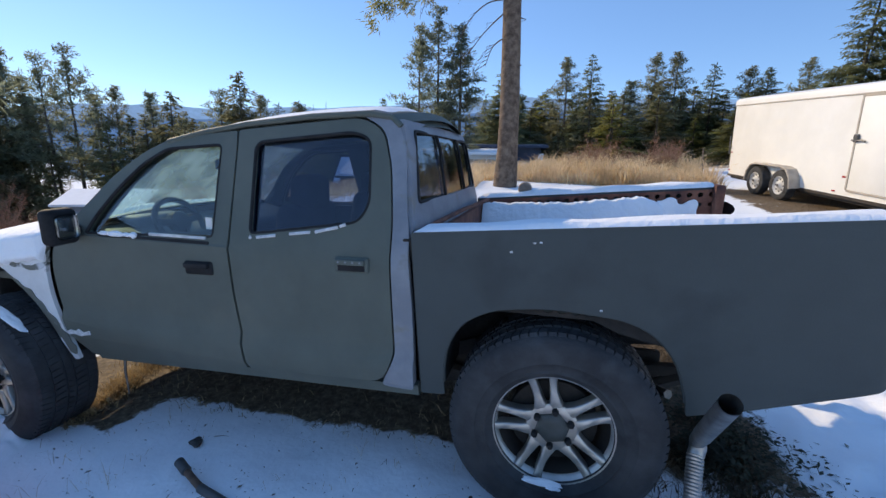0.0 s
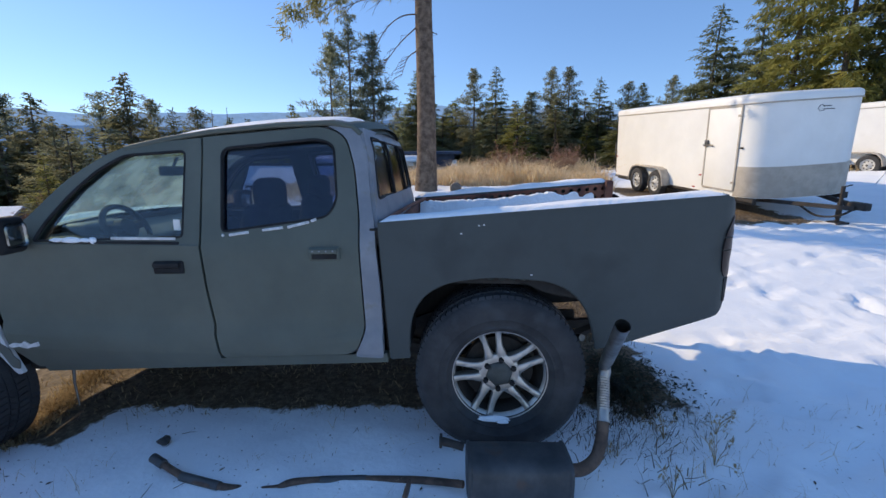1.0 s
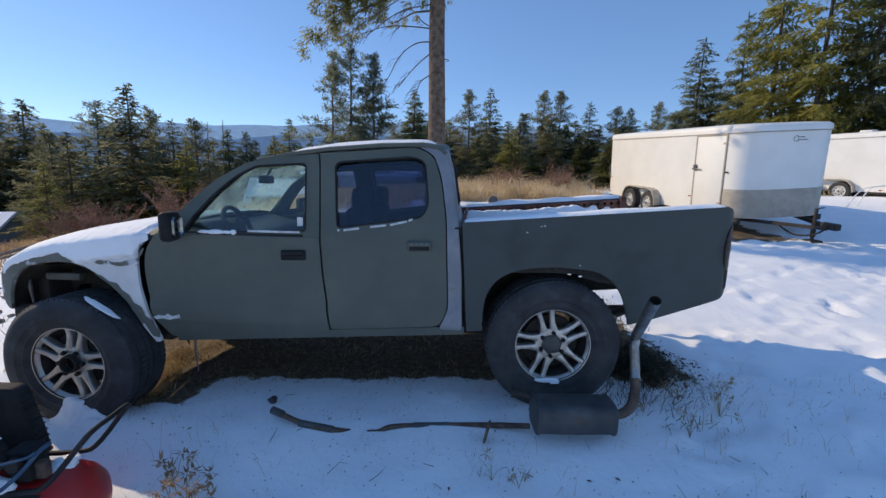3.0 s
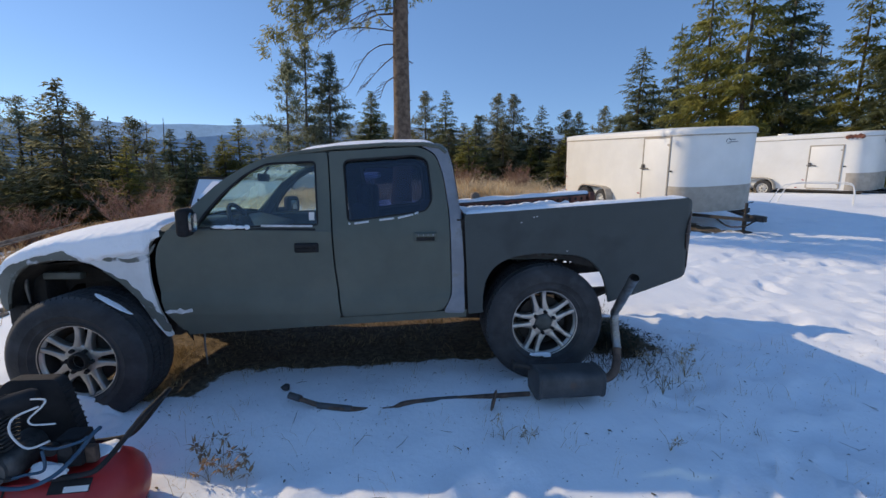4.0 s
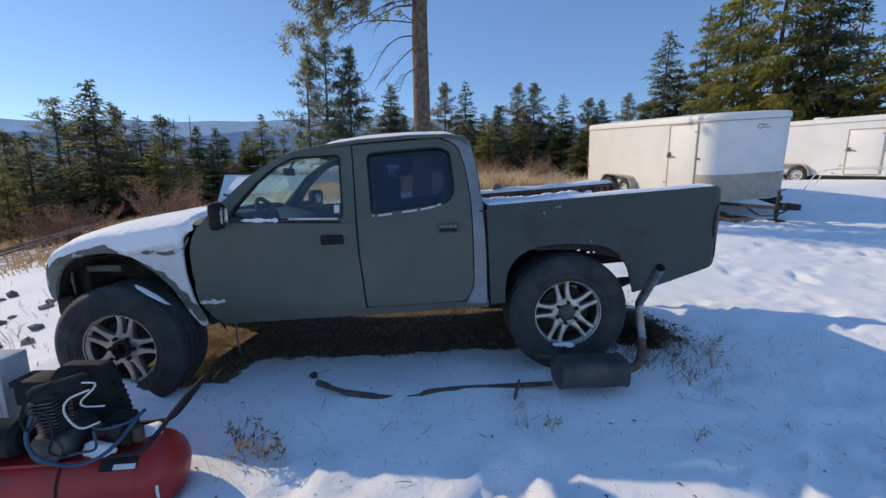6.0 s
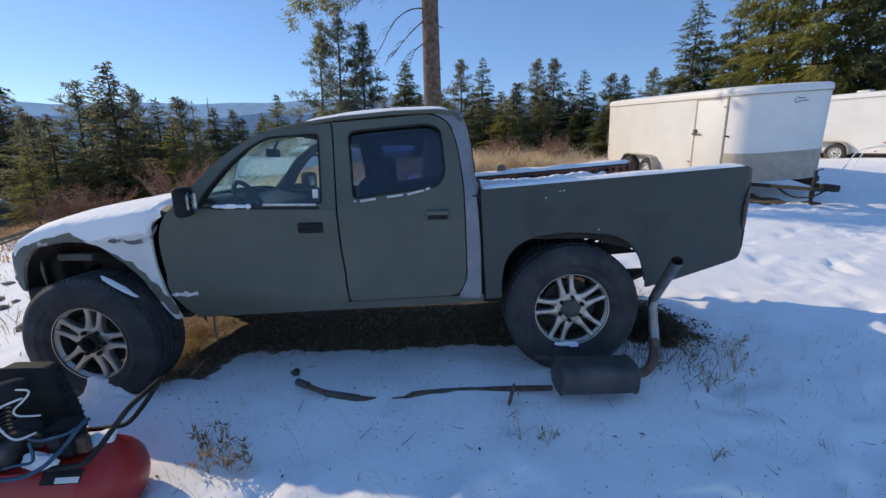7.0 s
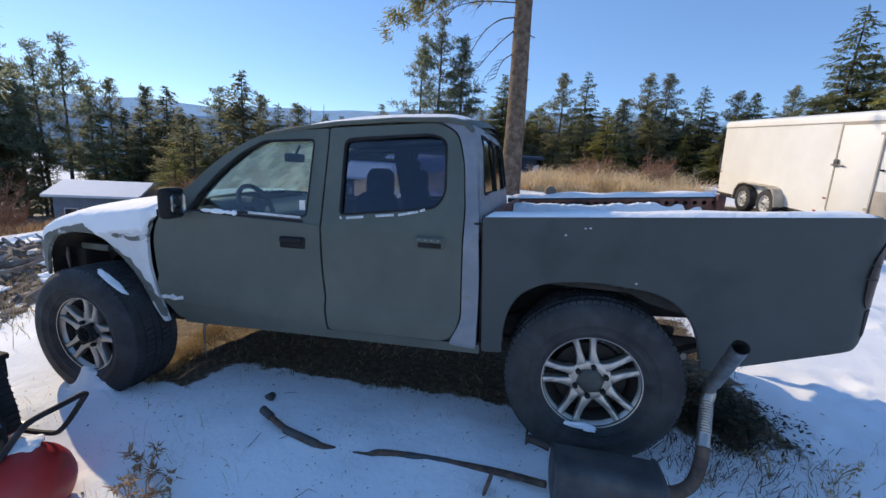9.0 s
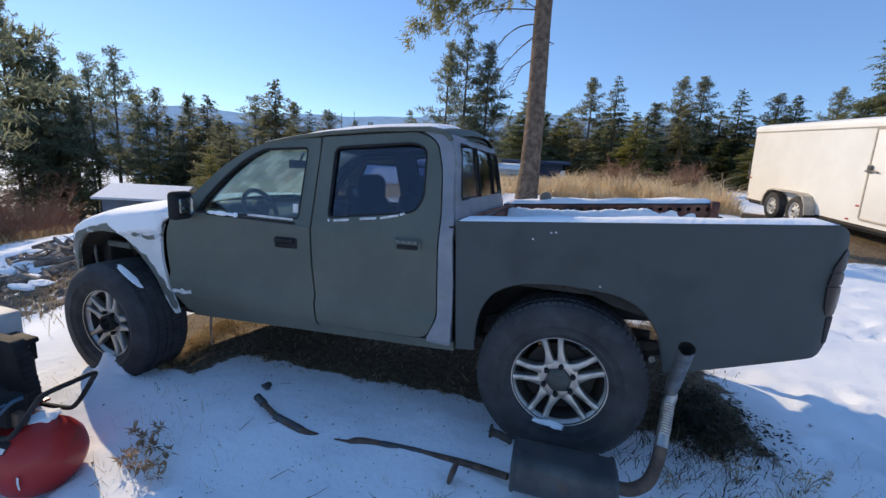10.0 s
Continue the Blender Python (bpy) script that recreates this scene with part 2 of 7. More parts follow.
M_WALLB = mat("blue_grey_siding", (0.2, 0.25, 0.31), (0.26, 0.31, 0.37), rough=0.7, scale=3)
M_WALLD = mat("dark_blue_metal", (0.02, 0.04, 0.09), (0.035, 0.06, 0.12), rough=0.5, scale=3)
M_WOODW = mat("brown_wood_wall", (0.12, 0.075, 0.05), (0.2, 0.13, 0.09), rough=0.8, scale=5)
M_PANE = mat("house_pane", (0.03, 0.035, 0.045), (0.05, 0.055, 0.065), rough=0.08, scale=2)
M_WHITE = mat("white_paint", (0.74, 0.74, 0.73), (0.8, 0.8, 0.79), rough=0.5, scale=4)
M_LETTER = mat("dark_letters", (0.03, 0.035, 0.05), (0.05, 0.055, 0.07), rough=0.5, scale=8)


def ground_material():
    """Trodden snow, bare litter-covered soil where the truck has stood, and snow-free verges further off."""
    m = bpy.data.materials.new("snowy_ground")
    m.use_nodes = True
    nt, n, L = m.node_tree, m.node_tree.nodes, m.node_tree.links
    p = n["Principled BSDF"]
    p.inputs["Roughness"].default_value, p.inputs["Specular IOR Level"].default_value = 0.8, 0.25
    tc = n.new("ShaderNodeTexCoord")
    attr = n.new("ShaderNodeAttribute")
    attr.attribute_name = "bare"

    def nz(scale, detail=6.0, rough=0.6):
        x = n.new("ShaderNodeTexNoise")
        x.inputs["Scale"].default_value, x.inputs["Detail"].default_value, x.inputs["Roughness"].default_value = scale, detail, rough
        L.new(tc.outputs["Object"], x.inputs["Vector"])
        return x.outputs["Fac"]

    def mth(op, a, b):
        x = n.new("ShaderNodeMath")
        x.operation = op
        for i, v in enumerate((a, b)):
            if isinstance(v, float):
                x.inputs[i].default_value = v
            else:
                L.new(v, x.inputs[i])
        return x.outputs[0]

    def ramp(f, stops):
        x = n.new("ShaderNodeValToRGB")
        while len(x.color_ramp.elements) < len(stops):
            x.color_ramp.elements.new(0.5)
        for e, (pos, c) in zip(x.color_ramp.elements, stops):
            e.position, e.color = pos, rgb(c)
        L.new(f, x.inputs["Fac"])
        return x.outputs["Color"]

    snow = ramp(nz(1.7), [(0.3, (0.85, 0.885, 0.93)), (0.5, (0.90, 0.93, 0.965)), (0.75, (0.92, 0.95, 0.98))])
    soil = ramp(nz(24.0, 8.0, 0.7), [(0.3, (0.035, 0.026, 0.018)), (0.48, (0.13, 0.095, 0.06)), (0.62, (0.23, 0.17, 0.11)), (0.76, (0.36, 0.28, 0.185))])
    f = mth("ADD", attr.outputs["Fac"], mth("MULTIPLY", mth("SUBTRACT", nz(5.0, 8.0, 0.7), 0.5), 1.3))
    mr = n.new("ShaderNodeMapRange")
    mr.inputs["From Min"].default_value, mr.inputs["From Max"].default_value = 0.45, 0.58
    L.new(f, mr.inputs["Value"])
    mx = n.new("ShaderNodeMix")
    mx.data_type = "RGBA"
    L.new(mr.outputs["Result"], mx.inputs["Factor"])
    L.new(snow, mx.inputs[6])
    L.new(soil, mx.inputs[7])
    L.new(mx.outputs[2], p.inputs["Base Color"])
    h = mth("ADD", mth("ADD", mth("MULTIPLY", nz(4.0, 4.0, 0.5), 0.017), mth("MULTIPLY", nz(12.0, 5.0, 0.6), 0.009)), mth("MULTIPLY", nz(34.0, 4.0), 0.0025))
    bp = n.new("ShaderNodeBump")
    bp.inputs["Distance"].default_value = 1.0
    bp.inputs["Strength"].default_value = 0.8
    L.new(h, bp.inputs["Height"])
    L.new(bp.outputs["Normal"], p.inputs["Normal"])
    return m


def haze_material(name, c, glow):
    """A far ridge, the haze before it put into its colour and emission."""
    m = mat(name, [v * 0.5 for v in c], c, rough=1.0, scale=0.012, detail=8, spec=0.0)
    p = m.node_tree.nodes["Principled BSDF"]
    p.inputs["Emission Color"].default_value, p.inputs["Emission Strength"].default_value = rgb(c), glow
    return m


# ---- building helpers ----
WORLD = {}


def finish(ob, angle=35):
    ob.data.shade_smooth()
    ob.data.set_sharp_from_angle(angle=radians(angle))
    return ob


def solid(name, bm, material, smooth=35):
    bmesh.ops.recalc_face_normals(bm, faces=bm.faces[:])
    me = bpy.data.meshes.new(name)
    bm.to_mesh(me)
    bm.free()
    me.materials.append(material)
    ob = new(name, me)
    return finish(ob, smooth) if smooth else ob


def part(name, bm, material, parent, label="", smooth=35):
    """Links a bmesh, given in the world's metres, as one mesh under a thing or a part."""
    ob = solid(name, bm, material, smooth)
    ob.parent = parent
    ob.matrix_parent_inverse = WORLD.get(parent.name, Matrix()).inverted()
    if label:
        tagged(ob, label)
    return ob


def share(ob, m, parent):
    """Another piece on the same mesh, moved by m."""
    o = new(ob.name.split(".")[0], ob.data)
    o.parent = parent
    o.matrix_parent_inverse = WORLD.get(parent.name, Matrix()).inverted()
    o.matrix_basis = m
    return o


def thing(name, loc, label, category, group="", kind=""):
    ob = new(name)
    ob.location = loc
    WORLD[ob.name] = Matrix.Translation(loc)
    return tagged(ob, label, category, group, kind)


def box(bm, x0, x1, y0, y1, z0, z1, bev=0.0, seg=2, m=None):
    r = bmesh.ops.create_cube(bm, size=1.0)
    vs = r["verts"]
    bmesh.ops.scale(bm, vec=(x1 - x0, y1 - y0, z1 - z0), verts=vs)
    bmesh.ops.translate(bm, vec=((x0 + x1) / 2, (y0 + y1) / 2, (z0 + z1) / 2), verts=vs)
    if bev:
        es = list({e for v in vs for e in v.link_edges})
        q = bmesh.ops.bevel(bm, geom=es, offset=bev, segments=seg, affect="EDGES", profile=0.5)
        vs = list({v for f in q["faces"] for v in f.verts} | {v for v in vs if v.is_valid})
    if m:
        bmesh.ops.transform(bm, matrix=m, verts=vs)
    return vs


def tube(bm, pts, r, n=8, cap=True):
    """A round bar along pts; r is one radius or one for each point."""
    pts = [Vector(p) for p in pts]
    rs = r if isinstance(r, (list, tuple)) else [r] * len(pts)
    rings, ref = [], None
    for i, p in enumerate(pts):
        d = (pts[min(i + 1, len(pts) - 1)] - pts[max(i - 1, 0)]).normalized()
        if ref is None:
            ref = d.orthogonal().normalized()
        ref = (ref - d * ref.dot(d)).normalized()
        b = d.cross(ref)
        rings.append([bm.verts.new(p + (ref * math.cos(a) + b * math.sin(a)) * rs[i]) for a in (math.tau * k / n for k in range(n))])
    for a, b in zip(rings, rings[1:]):
        for k in range(n):
            bm.faces.new((a[k], a[(k + 1) % n], b[(k + 1) % n], b[k]))
    if cap:
        for ring in (rings[0], rings[-1]):
            bm.faces.new(ring)
    return rings


def curve_pts(pts, per=6):
    """A smooth way through the points (Catmull-Rom)."""
    P = [Vector(p) for p in pts]
    out = []
    for i in range(len(P) - 1):
        a, b, c, d = P[max(i - 1, 0)], P[i], P[i + 1], P[min(i + 2, len(P) - 1)]
        for k in range(per):
            t = k / per
            out.append(0.5 * (2 * b + (c - a) * t + (2 * a - 5 * b + 4 * c - d) * t * t + (3 * b - 3 * c + d - a) * t ** 3))
    return out + [P[-1]]


def lathe(bm, prof, n=32, m=None, closed=False):
    """Turns (radius, along) pairs round the local y axis."""
    m = m or Matrix()
    rings = [[bm.verts.new(m @ Vector((r * math.cos(math.tau * k / n), a, r * math.sin(math.tau * k / n)))) for k in range(n)] for r, a in prof]
    pairs = list(zip(rings, rings[1:])) + ([(rings[-1], rings[0])] if closed else [])
    for a, b in pairs:
        for k in range(n):
            bm.faces.new((a[k], a[(k + 1) % n], b[(k + 1) % n], b[k]))
    return rings


def rnd(poly, r, n=4):
    """Rounds the corners of a polygon; r is one radius or one for each corner."""
    out = []
    k = len(poly)
    for i in range(k):
        p = Vector(poly[i])
        rr = r[i] if isinstance(r, (list, tuple)) else r
        a, b = Vector(poly[i - 1]) - p, Vector(poly[(i + 1) % k]) - p
        c = min(rr, a.length * 0.45, b.length * 0.45)
        if c < 1e-4:
            out.append((p.x, p.y))
            continue
        s, e = p + a.normalized() * c, p + b.normalized() * c
        for j in range(n + 1):
            t = j / n
            q = s * (1 - t) ** 2 + p * 2 * t * (1 - t) + e * t * t
            out.append((q.x, q.y))
    return out


def panel(outline, holes, place, thick, ucuts=(), vcuts=()):
    """A sheet with openings, cut out in (u, v), bent by place(u, v, depth) and given thickness."""
    loops = [[Vector((u, v, 0)) for u, v in lp] for lp in [outline, *holes]]
    from mathutils.geometry import tessellate_polygon
    flat = [p for lp in loops for p in lp]
    bm = bmesh.new()
    vs = [bm.verts.new(p) for p in flat]
    for t in tessellate_polygon(loops):
        try:
            bm.faces.new([vs[i] for i in t])
        except ValueError:
            pass
    for co, no in [((c, 0, 0), (1, 0, 0)) for c in ucuts] + [((0, c, 0), (0, 1, 0)) for c in vcuts]:
        bmesh.ops.bisect_plane(bm, geom=bm.verts[:] + bm.edges[:] + bm.faces[:], plane_co=co, plane_no=no)
    faces, edges = bm.faces[:], [e for e in bm.edges if len(e.link_faces) == 1]
    back = {}
    for v in bm.verts[:]:
        back[v] = bm.verts.new(place(v.co.x, v.co.y, thick))
    for v in back:
        v.co = Vector(place(v.co.x, v.co.y, 0.0))
    for f in faces:
        bm.faces.new([back[v] for v in reversed(f.verts)])
    for e in edges:
        a, b = e.verts
        bm.faces.new((a, b, back[b], back[a]))
    return bm


def grid(bm, rows):
    """Faces between rows of points."""
    R = [[bm.verts.new(p) for p in row] for row in rows]
    for a, b in zip(R, R[1:]):
        for k in range(len(a) - 1):
            bm.faces.new((a[k], a[k + 1], b[k + 1], b[k]))
    return R


def lerp(table, x):
    """Straight-line reading of a small table of (x, y)."""
    return float(np.interp(x, [a for a, _ in table], [b for _, b in table]))


# ---- ground ----
def ground_z(x, y):
    z = 0.03 + 0.03 * min(x, 6.0)
    z += 0.1 * (y - 1.4) if y < 1.4 else 0.0
    if y > 3.2:
        z += (0.135 - 0.008 * max(0.0, min(x + 1.0, 6.0))) * (min(y, 10.5) - 3.2) + 0.03 * max(0.0, min(y, 40) - 10.5)
    z += 0.07 * max(0.0, min(x - 6.5, 12.0)) * max(0.0, min((y - 3) / 4, 1.0))
    if y < -4:
        z += 0.08 * (-4 - y)
    if x < -4:
        z -= 0.16 * min(-4 - x, 32.0)
    r = math.hypot(x, y)
    if r > 30:
        z -= 0.07 * (min(r, 420) - 30)
    z -= 0.05 * math.exp(-((x + 2.4) ** 2 + (y - 0.5) ** 2) / 0.5)
    return z


def bumps(x, y):
    """Footprints, drifts and trodden unevenness."""
    v = Vector((x, y, 0))
    return 0.022 * noise.noise(v * 0.9) + 0.014 * noise.noise(v * 2.7 + Vector((7, 3, 1))) + 0.006 * noise.noise(v * 7.5)


def bare_at(x, y):
    """How far the snow is missing: 1 under the truck, in the woods and in the tall grass."""
    def inside(x0, x1, y0, y1, soft):
        return max(0.0, min(1.0, min(x - x0, x1 - x, y - y0, y1 - y) / soft + 0.5))
    b = inside(-2.75, 0.75, 1.94, 3.1, 0.25)
    b = max(b, inside(-3.35, -2.26, 1.66, 4.6, 0.2) * 0.9, inside(-2.72, -2.3, 1.55, 2.0, 0.15) * 0.8, inside(-2.75, -1.2, 2.2, 4.0, 0.4) * 0.9, inside(0.40, 1.35, 1.90, 3.85, 0.4) * 0.78)
    q = max(0.0, min(1.0, (-6.0 - x) / 7.5))
    b = max(b, 0.47 * max(0.0, min(1.0, 1.5 - abs(y - 2.4 - 5.2 * q) / 1.1)) * max(0.0, min(1.0, (-5.2 - x) / 0.8, (x + 14.5))))
    b = max(b, 0.75 * inside(3.9, 6.3, 6.9, 12.4, 0.5))
    wood = max(0.0, min(1.0, (math.hypot(x - 1, y) - 17) / 8))
    grass = inside(-7.5, 5.3, 10.8, 40, 1.2)
    west = math.degrees(math.atan2(-x - 0.45, y + 0.75))
    verge = inside(-40, -8.0, 6.5, 40, 3.0) * max(0.0, min(1.0, max((math.hypot(x, y) - 21) / 4, (52 - west) / 4)))
    return max(b, 0.62 * wood, 0.5 * grass, 0.55 * verge)


def axis(lo, hi, fine0, fine1, step, grow=1.09):
    a, out = fine0, []
    while a <= fine1:
        out.append(a)
        a += step
    s, up = step, out[-1]
    while up < hi:
        s *= grow
        up += s
        out.append(up)
    s, dn, low = step, out[0], []
    while dn > lo:
        s *= grow
        dn -= s
        low.append(dn)
    return low[::-1] + out


GX, GY = axis(-900, 900, -3.4, 10.5, 0.07), axis(-300, 900, -1.0, 8.0, 0.065)
DENTS = []
drng = random.Random(17)
for _ in range(60):
    DENTS.append((drng.uniform(0.9, 3.6), drng.uniform(-0.3, 2.7), drng.uniform(0, math.pi), drng.uniform(0.02, 0.045)))
for _ in range(260):
    DENTS.append((drng.uniform(1.3, 9.0), drng.uniform(2.4, 7.8), drng.uniform(0, math.pi), drng.uniform(0.010, 0.032)))
for _ in range(160):
    DENTS.append((drng.uniform(5.0, 10.5), drng.uniform(2.6, 8.2), drng.uniform(0, math.pi), drng.uniform(0.015, 0.04)))
for _ in range(46):
    DENTS.append((drng.uniform(-2.2, 1.6), drng.uniform(-0.6, 0.62), drng.uniform(0, math.pi), drng.uniform(0.015, 0.05)))
for _ in range(16):
    DENTS.append((drng.uniform(-2.2, 1.0), drng.uniform(0.7, 1.8), drng.uniform(0, math.pi), drng.uniform(0.006, 0.015)))
AX, AY = np.meshgrid(np.array(GX), np.array(GY))
DZ = np.zeros_like(AX)
for x, y, a, d in DENTS:
    u, v = (AX - x) * math.cos(a) + (AY - y) * math.sin(a), -(AX - x) * math.sin(a) + (AY - y) * math.cos(a)
    q = np.sqrt((u / 0.15) ** 2 + (v / 0.075) ** 2)
    DZ += d * (-1 / (1 + np.exp(np.minimum((q - 1) * 7, 60))) + 0.45 * np.exp(-((q - 1.45) / 0.28) ** 2))
DZ = np.clip(DZ, -0.055, 0.035).ravel()
gv = [(x, y, ground_z(x, y) + bumps(x, y) + DZ[j * len(GX) + i]) for j, y in enumerate(GY) for i, x in enumerate(GX)]
nx = len(GX)
gf = [(j * nx + i, j * nx + i + 1, (j + 1) * nx + i + 1, (j + 1) * nx + i) for j in range(len(GY) - 1) for i in range(nx - 1)]
gm = bpy.data.meshes.new("ground")
gm.from_pydata(gv, [], gf)
ga = gm.attributes.new("bare", "FLOAT", "POINT")
ga.data.foreach_set("value", [bare_at(x, y) for y in GY for x in GX])
gm.materials.append(ground_material())
ground = tagged(new("ground", gm), "snow-covered sloping yard with trodden footprints and bare patches", "ground", kind="structure")
finish(ground, 80)

# far ridges behind the valley
RIDGE = [(-110, 6.0), (-30, 6.6), (-10, 7.4), (5, 8.0), (20, 6.9), (35, 6.0), (50, 5.3), (58, 4.6), (66, 1.6), (110, 1.0)]
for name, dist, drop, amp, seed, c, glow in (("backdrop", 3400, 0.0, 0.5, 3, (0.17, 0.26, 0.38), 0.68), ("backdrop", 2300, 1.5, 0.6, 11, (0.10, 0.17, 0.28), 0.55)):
    bm = bmesh.new()
    top, low = [], []
    for i in range(241):
        a = radians(-110 + 220 * i / 240)
        h = lerp(RIDGE, math.degrees(a)) - drop + amp * (noise.noise(Vector((a * 2.2, seed, 0))) + 0.6 * noise.noise(Vector((a * 9, seed, 4))) + 0.2 * noise.noise(Vector((a * 30, seed, 8))))
        top.append((-math.sin(a) * dist, math.cos(a) * dist, dist * math.tan(radians(h))))
        low.append((-math.sin(a) * dist * 0.9, math.cos(a) * dist * 0.9, -160))
    grid(bm, [low, top])
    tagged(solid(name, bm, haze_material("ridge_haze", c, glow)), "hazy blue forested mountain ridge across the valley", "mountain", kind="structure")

# pale sheet added for the bright glow low between the far trees
bm = bmesh.new()
rows = []
for j in range(9):
    q = 110 + 9 * j
    rows.append([(-math.sin(radians(a)) * q, math.cos(radians(a)) * q, -7.0 + 11.0 * (j / 8) ** 1.3 * max(0.0, 1 - ((a - 64) / 9) ** 2) + 0.5 * noise.noise(Vector((a, j, 0)))) for a in range(54, 75)])
grid(bm, rows)
tagged(solid("snowy_slope", bm, M_SNOW, 80), "pale snow-white sheet standing in for the glow beyond the trees", "hill", kind="structure")

# ---- pickup truck ----
YC = 2.42
truck = thing("pickup_truck", (-1.2, YC, 0.0), "old olive-primed double-cab pickup truck parked on snow, parts missing", "pickup truck")


def side_y(z):
    """The near flank of the cab: upright to the belt line, leaning in above it."""
    if z < 1.12:
        y = 1.565 + 0.012 * abs(z - 0.9)
        if z < 0.70:
            y -= 0.022 * min(1.0, (0.70 - z) / 0.05)
        if z < 0.56:
            y += 0.05 * (0.56 - z) / 0.12
        return y
    return 1.575 + (z - 1.12) * 0.37


def near(u, v, d):
    return (u, side_y(v) + d, v)


def far(u, v, d):
    return (u, 2 * YC - side_y(v) - d, v)


ZC = (0.5, 0.56, 0.6, 0.65, 0.70, 0.75, 0.9, 1.05, 1.12)
F_DOOR = [(-2.345, 0.425), (-2.43, 0.59), (-2.46, 0.76), (-2.468, 0.91), (-2.45, 1.02), (-2.37, 1.13), (-2.23, 1.28), (-2.09, 1.43), (-1.92, 1.545), (-1.78, 1.605), (-1.40, 1.643), (-1.388, 1.57), (-1.349, 1.13), (-1.335, 0.89), (-1.29, 0.515)]
F_WIN = rnd([(-2.215, 1.125), (-2.165, 1.22), (-2.055, 1.36), (-1.93, 1.478), (-1.80, 1.552), (-1.475, 1.575), (-1.437, 1.15)], [0.02, 0.05, 0.05, 0.05, 0.04, 0.03, 0.02])
R_DOOR = [(-1.277, 0.52), (-1.322, 0.89), (-1.337, 1.13), (-1.378, 1.57), (-1.388, 1.645), (-0.76, 1.70), (-0.645, 1.645), (-0.592, 1.49), (-0.557, 1.25), (-0.532, 0.68), (-0.58, 0.565)]
R_WIN = rnd([(-1.285, 1.588), (-0.785, 1.635), (-0.70, 1.605), (-0.667, 1.33), (-0.71, 1.25), (-1.24, 1.175)], [0.05, 0.05, 0.05, 0.05, 0.09, 0.03])
for place, near_side in ((near, True), (far, False)):
    fd = part("front_door", panel(rnd(F_DOOR, [0.02, 0.05, 0.05, 0.05, 0.05, 0.05, 0.1, 0.1, 0.1, 0.1, 0.012, 0.05, 0.02, 0.05, 0.02], 3), [F_WIN], place, 0.035, (), ZC), M_OLIVE, truck)
    rd = part("rear_door", panel(rnd(R_DOOR, [0.02, 0.05, 0.02, 0.05, 0.012, 0.06, 0.05, 0.05, 0.05, 0.05, 0.06], 3), [R_WIN], place, 0.035, (), ZC), M_OLIVE, truck)
    for door, win, g, lab in ((fd, F_WIN, M_CLEAR, "clear side window glass"), (rd, R_WIN, M_TINT, "dark tinted side window glass")):
        part("window", panel(win, [], lambda u, v, d, pl=place: pl(u, v, d + 0.022), 0.004, (), (1.2, 1.3, 1.4, 1.5)), g, door, lab)
        # rubber seal round the opening
        bm = bmesh.new()
        loop = [Vector(place(u, v, 0.006)) for u, v in win]
        tube(bm, loop + [loop[0]], 0.0085, 6, False)
        part("window_seal", bm, M_BLACK, door, "black rubber window seal")
    # dark inner sheet behind both doors, its colour standing for shade in the seams
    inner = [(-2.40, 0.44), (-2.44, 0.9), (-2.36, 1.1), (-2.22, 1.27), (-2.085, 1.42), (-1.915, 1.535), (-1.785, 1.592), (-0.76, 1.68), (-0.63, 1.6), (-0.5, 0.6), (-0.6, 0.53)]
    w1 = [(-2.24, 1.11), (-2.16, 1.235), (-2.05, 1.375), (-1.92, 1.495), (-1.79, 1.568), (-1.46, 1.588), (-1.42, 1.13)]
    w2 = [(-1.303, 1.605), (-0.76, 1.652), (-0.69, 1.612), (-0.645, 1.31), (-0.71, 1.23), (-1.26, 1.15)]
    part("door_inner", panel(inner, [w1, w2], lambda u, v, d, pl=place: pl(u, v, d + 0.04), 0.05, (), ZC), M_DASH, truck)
    # sill under the doors
    part("sill", panel([(-2.33, 0.385), (-0.42, 0.505), (-0.42, 0.565), (-2.33, 0.445)], [], lambda u, v, d, pl=place: pl(u, v, d + 0.012), 0.06), M_OLIVE, truck)
    # corner of the cab behind the rear door
    corner = [(-0.585, 0.545), (-0.524, 0.68), (-0.549, 1.25), (-0.584, 1.49), (-0.637, 1.65), (-0.75, 1.708), (-0.70, 1.735), (-0.60, 1.715), (-0.532, 1.59), (-0.497, 1.32), (-0.476, 1.22), (-0.447, 0.9), (-0.436, 0.54)]
    part("cab_corner", panel(rnd(corner, [0.03, 0.04, 0.05, 0.05, 0.05, 0.02, 0.05, 0.06, 0.08, 0.05, 0.03, 0.03, 0.02], 3), [], place, 0.05, (), ZC + (1.3, 1.5, 1.6)), M_PRIMER, truck, "blue-grey primed cab corner")

# trim and scraps on the near doors
bm = bmesh.new()
for x0, x1, z0, z1 in ((-1.80, -1.47, 1.138, 1.147),):
    box(bm, x0, x1, side_y(z0) - 0.006, side_y(z0) + 0.006, z0, z1 + 0.004, 0.002)
part("belt_trim", bm, M_TRIM, truck, "worn silver belt trim")
for x0, z0, x1, z1 in ((-1.195, 1.168, -1.10, 1.182), (-1.03, 1.192, -0.93, 1.205), (-0.905, 1.207, -0.80, 1.232), (-0.79, 1.236, -0.765, 1.246), (-1.232, 1.163, -1.224, 1.17)):
    bm = bmesh.new()
    tube(bm, [(x0, side_y(z0) - 0.004, z0 - 0.004), (x1, side_y(z1) - 0.004, z1 - 0.004)], 0.0075, 6)
    part("trim_scrap", bm, M_TRIM, truck)
bm = bmesh.new()
